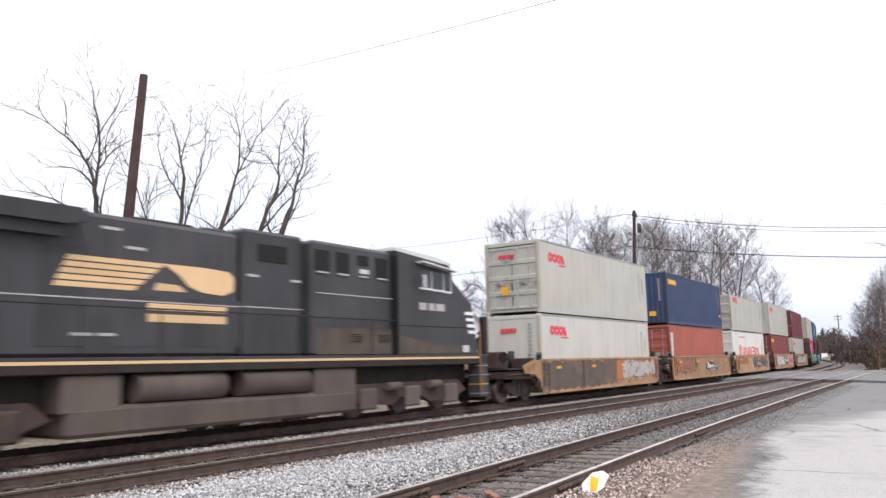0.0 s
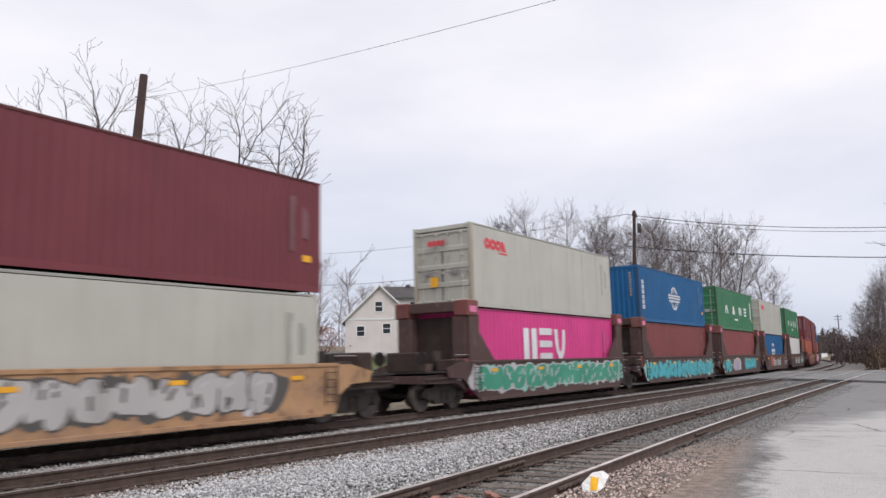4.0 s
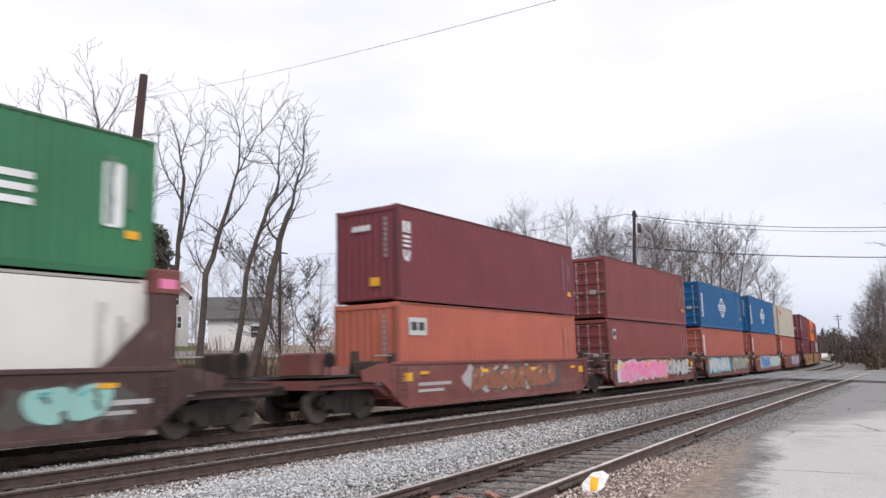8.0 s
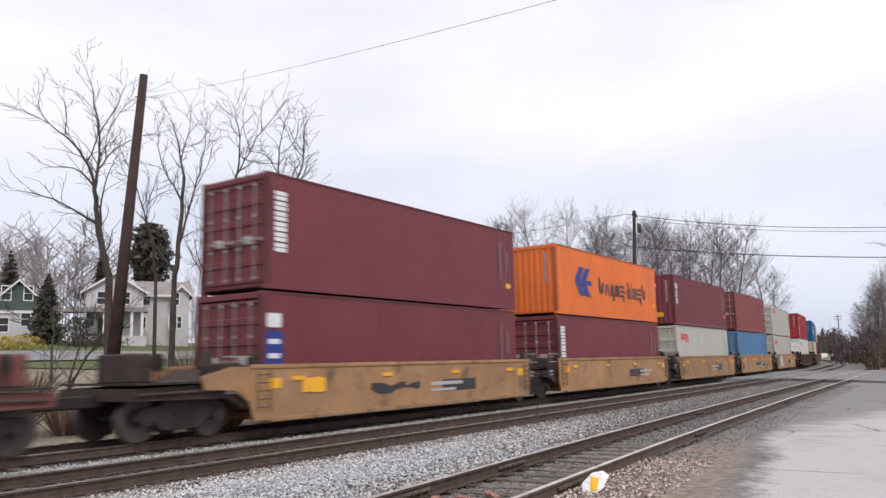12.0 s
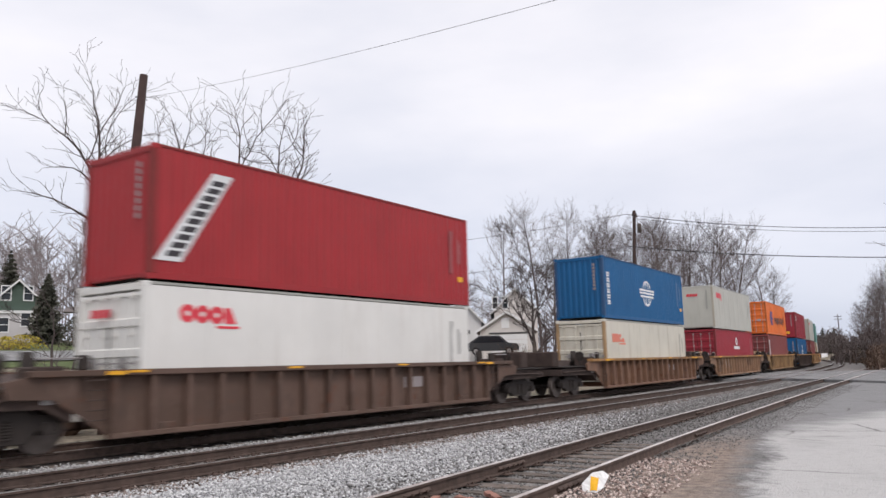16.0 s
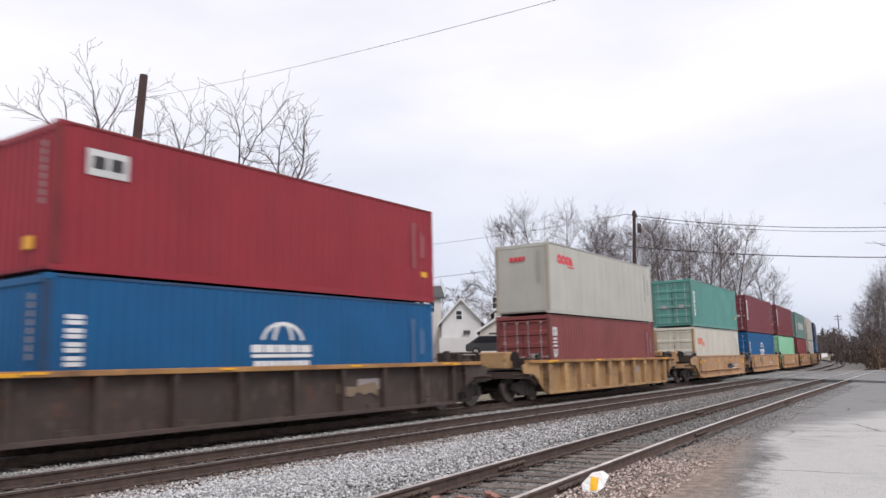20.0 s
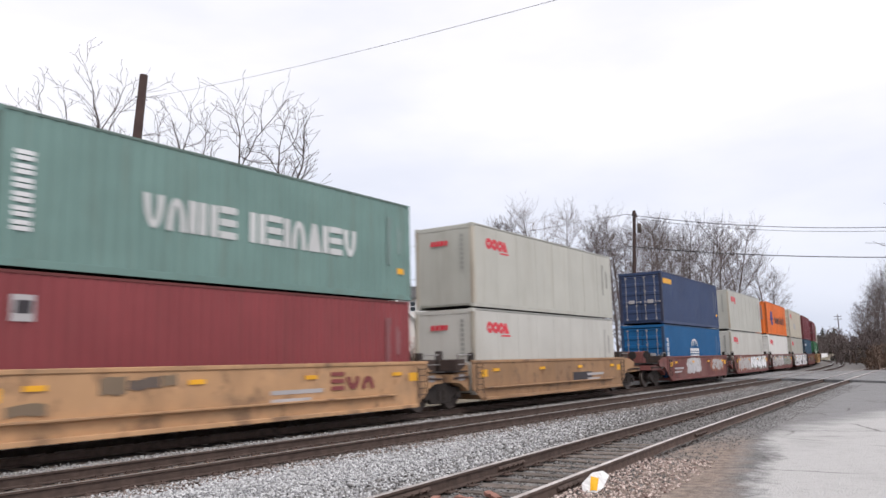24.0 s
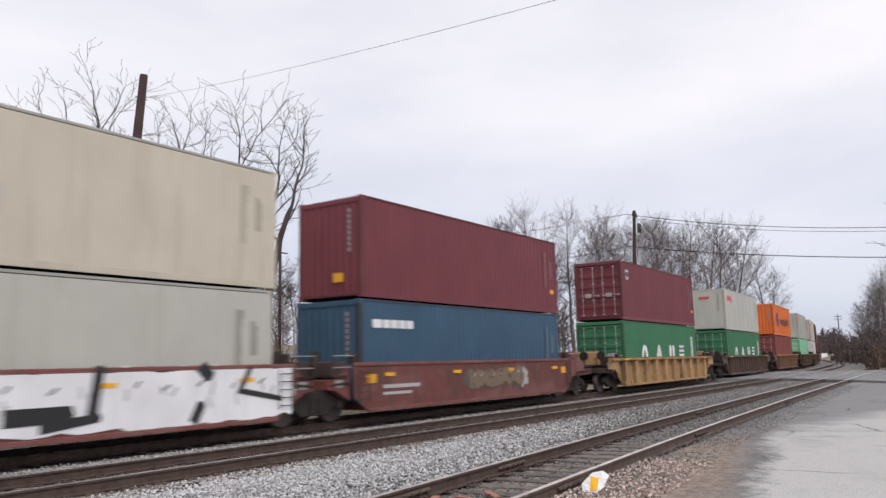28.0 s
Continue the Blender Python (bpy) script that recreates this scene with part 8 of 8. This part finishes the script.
track("main_track_far", lane, -400, 420, -3, 70, 0.53, "far main track with polished rails under the train", M_RAILTOP, 1)
MAIN_TWO = track("main_track_near", lane_two, -400, 420, -3, 62, 0.53, "near main track with dark oily rails and timber ties", M_RAILTOP, 2)
SIDE_TRACK = track("siding_track", siding, -120, 110, 2, 58, 0.56, "rusty siding track on weathered timber ties", M_RAILDULL, 3, 15)
part("joint_bars", joint_bars(siding, (9.2, 16.4, 28.2, 40.1), -0.7535), M_RUST, SIDE_TRACK)
part("joint_bars", joint_bars(siding, (7.75, 10.6, 22.6, 34.4), 0.7535), M_RUST, SIDE_TRACK)
for _tr, _path, _s1, _gap in ((MAIN_TWO, lane_two, 40, 0.53), (SIDE_TRACK, siding, 34, 0.56)):
    _s = 3.0
    while _s < _s1:
        for _side in (-0.7535, 0.7535):
            _x, _y, _a = _path(_s, _side)
            part("tie_plate", _plate, None, _tr, "", (_x, _y, 0)).rotation_euler = (0, 0, _a)
        _s += _gap
# oily strip along the near main rails
M_OIL = ground_material("oil_darkened_ballast", ((0.06, 0.052, 0.047), (0.10, 0.085, 0.077), (0.16, 0.14, 0.128)), 1.4, 0.8, 18)
whole("oiled_ballast", ribbon(lane_two, -60, 55, 2, [(-1.02, -0.218), (-0.9, -0.196), (0.9, -0.196), (1.0, -0.218)]), M_OIL, "oil-darkened stones between the near main rails", "ballast", kind="structure")
# near-black bed: the shadow under the train is put into the stones' colour
M_TRAINSHADE = ground_material("train_shadow_ballast", ((0.022, 0.019, 0.018), (0.035, 0.030, 0.028), (0.060, 0.052, 0.048)), 1.4, 0.8, 18)
whole("sooty_ballast", ribbon(lane, -60, 70, 2, [(-1.22, -0.222), (-1.05, -0.196), (1.2, -0.196), (1.6, -0.205), (2.2, -0.265), (3.4, -0.45)]), M_TRAINSHADE, "dark stones under the train with its shadow in their colour", "ballast", kind="structure")

# ---- grade crossing and paved lot ----
def strip(points, z0, z1):
    bm = bmesh.new()
    a, b = [bm.verts.new((x, y, z1)) for x, y in points], [bm.verts.new((x, y, z0)) for x, y in points]
    bm.faces.new(a)
    for k in range(len(points)):
        j = (k + 1) % len(points)
        bm.faces.new((a[j], a[k], b[k], b[j]))
    bmesh.ops.recalc_face_normals(bm, faces=bm.faces[:])
    return bm


whole("crossing_road", strip([(50, 60), (52.5, 20), (54, 13), (53.5, 10), (50, 6.5), (46, 3), (46, -40), (96, -40), (80, 2), (76, 9.6), (78, 14), (80, 17.5), (84, 24), (88, 60)], -0.5, -0.03), M_ASPHALT, "pale grey road crossing the tracks on the level", "road", kind="structure")



# ---- loose stones ----
def stones(name, seed, count, place, r0, r1, mat, label):
    """Many small angular stones, joined."""
    rng = np.random.default_rng(seed)
    base = np.array([(1, 0, 0), (-1, 0, 0), (0, 1, 0), (0, -1, 0), (0, 0, 1), (0, 0, -1)], float)
    tri = np.array([(0, 2, 4), (2, 1, 4), (1, 3, 4), (3, 0, 4), (2, 0, 5), (1, 2, 5), (3, 1, 5), (0, 3, 5)])
    pos = place(rng, count)
    n = len(pos)
    v = base[None] * rng.uniform(0.6, 1.25, (n, 6, 1)) + rng.normal(0, 0.18, (n, 6, 3))
    q = rng.normal(0, 1, (n, 4))
    q /= np.linalg.norm(q, axis=1)[:, None]
    w, x, y, z = q.T
    rot = np.stack([1 - 2 * (y * y + z * z), 2 * (x * y - z * w), 2 * (x * z + y * w), 2 * (x * y + z * w), 1 - 2 * (x * x + z * z), 2 * (y * z - x * w), 2 * (x * z - y * w), 2 * (y * z + x * w), 1 - 2 * (x * x + y * y)], 1).reshape(n, 3, 3)
    v = np.einsum("nij,nkj->nki", rot, v) * rng.uniform(r0, r1, (n, 1, 1)) * np.array((1, 1, 0.8)) + pos[:, None, :]
    f = (tri[None] + 6 * np.arange(n)[:, None, None]).reshape(-1, 3)
    me = bpy.data.meshes.new(name)
    me.vertices.add(n * 6)
    me.vertices.foreach_set("co", v.reshape(-1))
    me.loops.add(len(f) * 3)
    me.loops.foreach_set("vertex_index", f.reshape(-1))
    me.polygons.add(len(f))
    me.polygons.foreach_set("loop_start", np.arange(0, len(f) * 3, 3))
    me.update(calc_edges=True)
    me.materials.append(mat)
    return tagged(new(name, me), label, "stones", kind="stuff")


def stone_material(name, lo, hi):
    m = bpy.data.materials.new(name)
    m.use_nodes = True
    n, l = m.node_tree.nodes, m.node_tree.links
    b = n["Principled BSDF"]
    b.inputs["Roughness"].default_value = 0.9
    b.inputs["Specular IOR Level"].default_value = 0.2
    g = n.new("ShaderNodeNewGeometry")
    r = n.new("ShaderNodeValToRGB")
    r.color_ramp.elements[0].color, r.color_ramp.elements[1].color = (*lo, 1), (*hi, 1)
    l.new(g.outputs["Random Per Island"], r.inputs["Fac"])
    l.new(r.outputs["Color"], b.inputs["Base Color"])
    return m


M_STONE = stone_material("grey_ballast_stones", (0.30, 0.30, 0.305), (0.68, 0.68, 0.68))
M_STONEDARK = stone_material("sooty_ballast_stones", (0.065, 0.057, 0.052), (0.26, 0.24, 0.225))
M_CHIP = stone_material("gravel_chips", (0.075, 0.07, 0.068), (0.25, 0.24, 0.23))
M_STONEDULL = stone_material("dusty_ballast_stones", (0.09, 0.086, 0.082), (0.33, 0.32, 0.31))
M_STONEMID = stone_material("half_dusty_ballast_stones", (0.17, 0.165, 0.16), (0.50, 0.49, 0.48))
M_STONEBROWN = stone_material("rust_stained_ballast_stones", (0.10, 0.075, 0.062), (0.36, 0.30, 0.27))
M_LITTER = stone_material("dead_leaves", (0.20, 0.13, 0.11), (0.74, 0.62, 0.56))
_sx = np.array([p[0] for p in SIDING], float)
_sy = np.array([p[1] for p in SIDING], float)


def near_heavy(rng, n, a, b):
    """Distances that thin out away from the camera."""
    return a + (b - a) * rng.uniform(0, 1, n) ** 1.7


def between(rng, n, dull=False):
    x = near_heavy(rng, n, 1.5, 60)
    y0 = np.interp(x, _sx, _sy) + 1.0
    y1 = np.interp(x, LANE, _lane_y) - 4.13 - 0.95
    q = rng.uniform(0, 1, n)
    y = y0 + (y1 - y0) * q
    # dust from the crossing and the siding dulls the stones there
    dusty = rng.uniform(0, 1, n) < np.clip((x - 10) / 14, 0, 1) * 0.95 + np.clip(0.45 - q, 0, 1) * 1.3
    return np.stack([x, y, -0.215 + rng.uniform(-0.02, 0.025, n)], 1)[dusty == dull]


def between_dusty(rng, n):
    return between(rng, n, True)


def between_mains(rng, n):
    x = near_heavy(rng, n, 1.5, 55)
    y = np.interp(x, LANE, _lane_y) - 2.05 + rng.uniform(-1.05, 0.90, n)
    return np.stack([x, y, -0.218 + rng.uniform(-0.02, 0.02, n)], 1)


def beside_near_main(rng, n):
    x = near_heavy(rng, n, 1.5, 45)
    y = np.interp(x, LANE, _lane_y) - 4.13 - rng.uniform(0.80, 1.55, n)
    return np.stack([x, y, -0.205 + rng.uniform(-0.015, 0.02, n)], 1)


def in_gauge(rng, n):
    x = near_heavy(rng, n, 1.5, 45)
    y = np.interp(x, LANE, _lane_y) - 4.13 + rng.uniform(-0.95, 0.95, n)
    return np.stack([x, y, -0.195 + rng.uniform(-0.01, 0.012, n)], 1)


def in_siding(rng, n):
    x = near_heavy(rng, n, 2.5, 45)
    y = np.interp(x, _sx, _sy) + rng.uniform(-1.2, 1.25, n)
    return np.stack([x, y, -0.205 + rng.uniform(-0.015, 0.012, n)], 1)


def in_yard(rng, n):
    x = near_heavy(rng, n, 5, 45)
    y = np.interp(x, _sx, _sy) - 0.85 - 1.0 * rng.uniform(0, 1, n) ** 1.6
    return np.stack([x, y, -0.146 + rng.uniform(-0.006, 0.006, n)], 1)


def in_earth(rng, n):
    x = 7.6 + 5 * rng.uniform(0, 1, n) ** 1.5
    y = np.interp(x, _sx, _sy) - 0.85 - 1.15 * rng.uniform(0, 1, n) ** 1.2
    return np.stack([x, y, -0.136 + rng.uniform(-0.004, 0.006, n)], 1)


stones("ballast_stones", 1, 84000, between, 0.016, 0.036, M_STONE, "pale grey crushed ballast stones between the tracks")
stones("ballast_stones", 7, 52000, between_dusty, 0.018, 0.040, M_STONEDULL, "dusty grey ballast stones near the siding")
stones("ballast_stones", 2, 16000, between_mains, 0.020, 0.040, M_STONEMID, "grey crushed ballast stones between the main tracks")
stones("oiled_stones", 3, 9000, in_gauge, 0.018, 0.036, M_STONEDARK, "oil-dark ballast stones between the rails")
stones("ballast_stones", 8, 6500, beside_near_main, 0.012, 0.032, M_STONEBROWN, "rust-brown ballast stones beside the near main track")
stones("siding_stones", 4, 15000, in_siding, 0.014, 0.034, M_CHIP, "dull grey stones filling the siding track")
stones("gravel_chips", 5, 7000, in_yard, 0.008, 0.022, M_CHIP, "loose gravel chips beside the siding")
stones("leaf_litter", 6, 2100, in_earth, 0.008, 0.027, M_LITTER, "scattered dead leaves and bark on the earth")


# ---- litter: a torn white plastic piece with a yellow band ----
SCRAP = ((-0.17, 0.0), (-0.165, -0.12), (-0.02, -0.145), (0.09, -0.06), (0.13, 0.02), (0.17, 0.10), (0.10, 0.15), (-0.03, 0.125))
BAND = ((-0.075, -0.10), (0.012, -0.10), (0.04, 0.06), (-0.055, 0.075))


def torn(points, y0, y1, fan):
    """A torn curved piece of plastic, its face towards the camera."""
    bm = plate([(x, z) for x, z in points], y0, y1)
    bmesh.ops.triangulate(bm, faces=[f for f in bm.faces if len(f.verts) > 4])
    bmesh.ops.subdivide_edges(bm, edges=bm.edges[:], cuts=3, use_grid_fill=True)
    for v in bm.verts:
        v.co.y += fan * v.co.x ** 2 + 0.016 * noise.noise((v.co.x * 9, v.co.z * 9, 3)) + 0.01 * noise.noise((v.co.x * 24, v.co.z * 24, 5))
    return bm


LITTER = thing("plastic_litter", "torn white plastic scrap with a yellow band on the gravel", "litter", "", pose(9.2, 4.1, -0.04, -24, 0, -65))
M_PLASTIC = material("white_plastic", (0.80, 0.80, 0.79), 0.4, 0, 0.05, 0.12, (0.4, 0.36, 0.3), 6, 0, 0.1, 30)
part("sheet", torn(SCRAP, -0.004, 0.004, 1.2), M_PLASTIC, LITTER)
part("label", torn(BAND, -0.011, -0.007, 1.2), material("yellow_label", (0.80, 0.42, 0.01), 0.5, 0, 0.05, 0.1, (0.4, 0.25, 0.05), 6, 0, 0.1, 30), LITTER, "bright yellow label")


# ---- broken timber lying in the siding ----
def splinter(seed, long, wide, thick):
    """A split piece of timber with ragged ends."""
    rng = random.Random(seed)
    bm = box(-long / 2, long / 2, -wide / 2, wide / 2, 0, thick)
    bmesh.ops.subdivide_edges(bm, edges=[e for e in bm.edges if abs((e.verts[0].co - e.verts[1].co).x) > long * 0.5], cuts=4)
    for v in bm.verts:
        v.co += Vector((rng.uniform(-0.02, 0.02), rng.uniform(-0.014, 0.014), rng.uniform(-0.008, 0.008)))
    return bm


M_SPLINTER = material("split_red_brown_timber", (0.26, 0.13, 0.10), 0.9, 0, 0.35, 0.4, (0.12, 0.08, 0.06), 7, 0, 0.5, 40)
for _k, (_x, _y, _l, _r) in enumerate(((7.85, 5.62, 0.42, 20), (8.10, 5.30, 0.36, 75), (8.45, 5.15, 0.5, 48), (7.75, 5.05, 0.32, 110))):
    whole("timber_scrap", splinter(_k, _l, 0.09, 0.05), M_SPLINTER, "split red-brown timber scrap lying between the siding rails", "timber", m=pose(_x, _y, -0.19, 0, 0, _r))


# ---- parked cars ----
def parked_car(body_mat, m, label, tall=1.5, long=4.6):
    c = thing("car", label, "car", "", m)
    h = long / 2
    prof = [(-h, 0.35), (-h, 0.8), (-h + 0.15, 0.95), (-h + 0.9, 1.0), (-h + 1.6, tall), (h - 1.2, tall), (h - 0.3, 1.05), (h, 0.9), (h, 0.35)]
    bm = plate(prof, -0.85, 0.85)
    bmesh.ops.bevel(bm, geom=bm.edges[:], offset=0.06, segments=2, affect="EDGES")
    part("body", bm, body_mat, c)
    part("windscreen", plate([(-h + 0.98, 1.05), (-h + 1.62, tall - 0.06), (-h + 1.66, tall - 0.06), (-h + 1.02, 1.05)], -0.7, 0.7), M_GLASS, c)
    for s in (-1, 1):
        part("side_glass", plate([(-h + 1.15, 1.05), (-h + 1.7, tall - 0.1), (h - 1.25, tall - 0.1), (h - 0.6, 1.05)], s * 0.86 - 0.008, s * 0.86 + 0.008), M_GLASS, c)
        part("headlight", box(-h - 0.012, -h + 0.05, s * 0.6 - 0.16, s * 0.6 + 0.16, 0.66, 0.8), M_LOGO_WHITE, c)
        for x in (-h + 0.85, h - 0.9):
            w = part("wheel", tube((x, s * 0.72, 0.33), (x, s * 0.88, 0.33), 0.33, None, 16), M_GAP, c)
            part("rim", tube((x, s * 0.88, 0.33), (x, s * 0.89, 0.33), 0.2, None, 12), M_BAR, w)
    return c


_x, _y = spot(59.0, 68)
parked_car(M_BLACK, pose(_x, _y, 2.06, 0, 0, 118), "black parked car before the garage", 1.65)
_x, _y = spot(81.45, 262)
parked_car(M_HWHITE, pose(_x, _y, land(_x, _y), 0, 0, 10), "white van beside the line at the bend", 1.9, 5.2)
_x, _y = spot(82.5, 195)
parked_car(M_BLACK, pose(_x, _y, land(_x, _y), 0, 0, 80), "dark car parked beside the bend", 1.6)
_x, _y = spot(83.18, 170)
parked_car(M_PALEGREY, pose(_x, _y, land(_x, _y) + 0.4, 0, 0, 60), "silver car on the road by the woods", 1.6)


# ---- lawns before the houses ----
def lawn(b0, b1, d0, d1):
    bm = bmesh.new()
    rows = []
    for i in range(25):
        b = b0 + (b1 - b0) * i / 24
        rows.append([])
        for j in range(13):
            x, y = spot(b, d0 + (d1 - d0) * j / 12)
            rows[-1].append(bm.verts.new((x, y, land(x, y) + 0.0)))
    for i in range(24):
        for j in range(12):
            bm.faces.new((rows[i][j], rows[i + 1][j], rows[i + 1][j + 1], rows[i][j + 1])).smooth = True
    bmesh.ops.recalc_face_normals(bm, faces=bm.faces[:])
    return bm


whole("lawn", lawn(23.86, 37.86, 52, 90), M_LAWN, "dull green lawn sloping up to the houses", "lawn", kind="structure")
whole("lawn", lawn(45.3, 54.34, 50, 88), M_LAWN, "dull green lawn before the beige house", "lawn", kind="structure")


# ---- the train runs along the line at an even speed ----
# metres by which the train runs ahead of an even pace, second by second
AHEAD = (0.10, -0.02, -0.11, 0.04, 0.0, 0.02, 0.02, -0.21, -0.09, 0.03, 0.11, -0.24, 0.0, 0.1, 0.0, 0.35, 0.38, 0.33, -0.15, -0.25, -0.30, -0.27, 0.0, 0.04, -0.04, -0.15, 0.06, 0.09, 0.0)


def motions():
    for ob, start, z in RIDERS:
        rows = []
        for t in range(29):
            x, y, a = lane(start - SPEED * t - AHEAD[t])
            rows.append((t, pose(x, y, z, 0, 0, math.degrees(a))))
        walk(ob, rows)


motions()
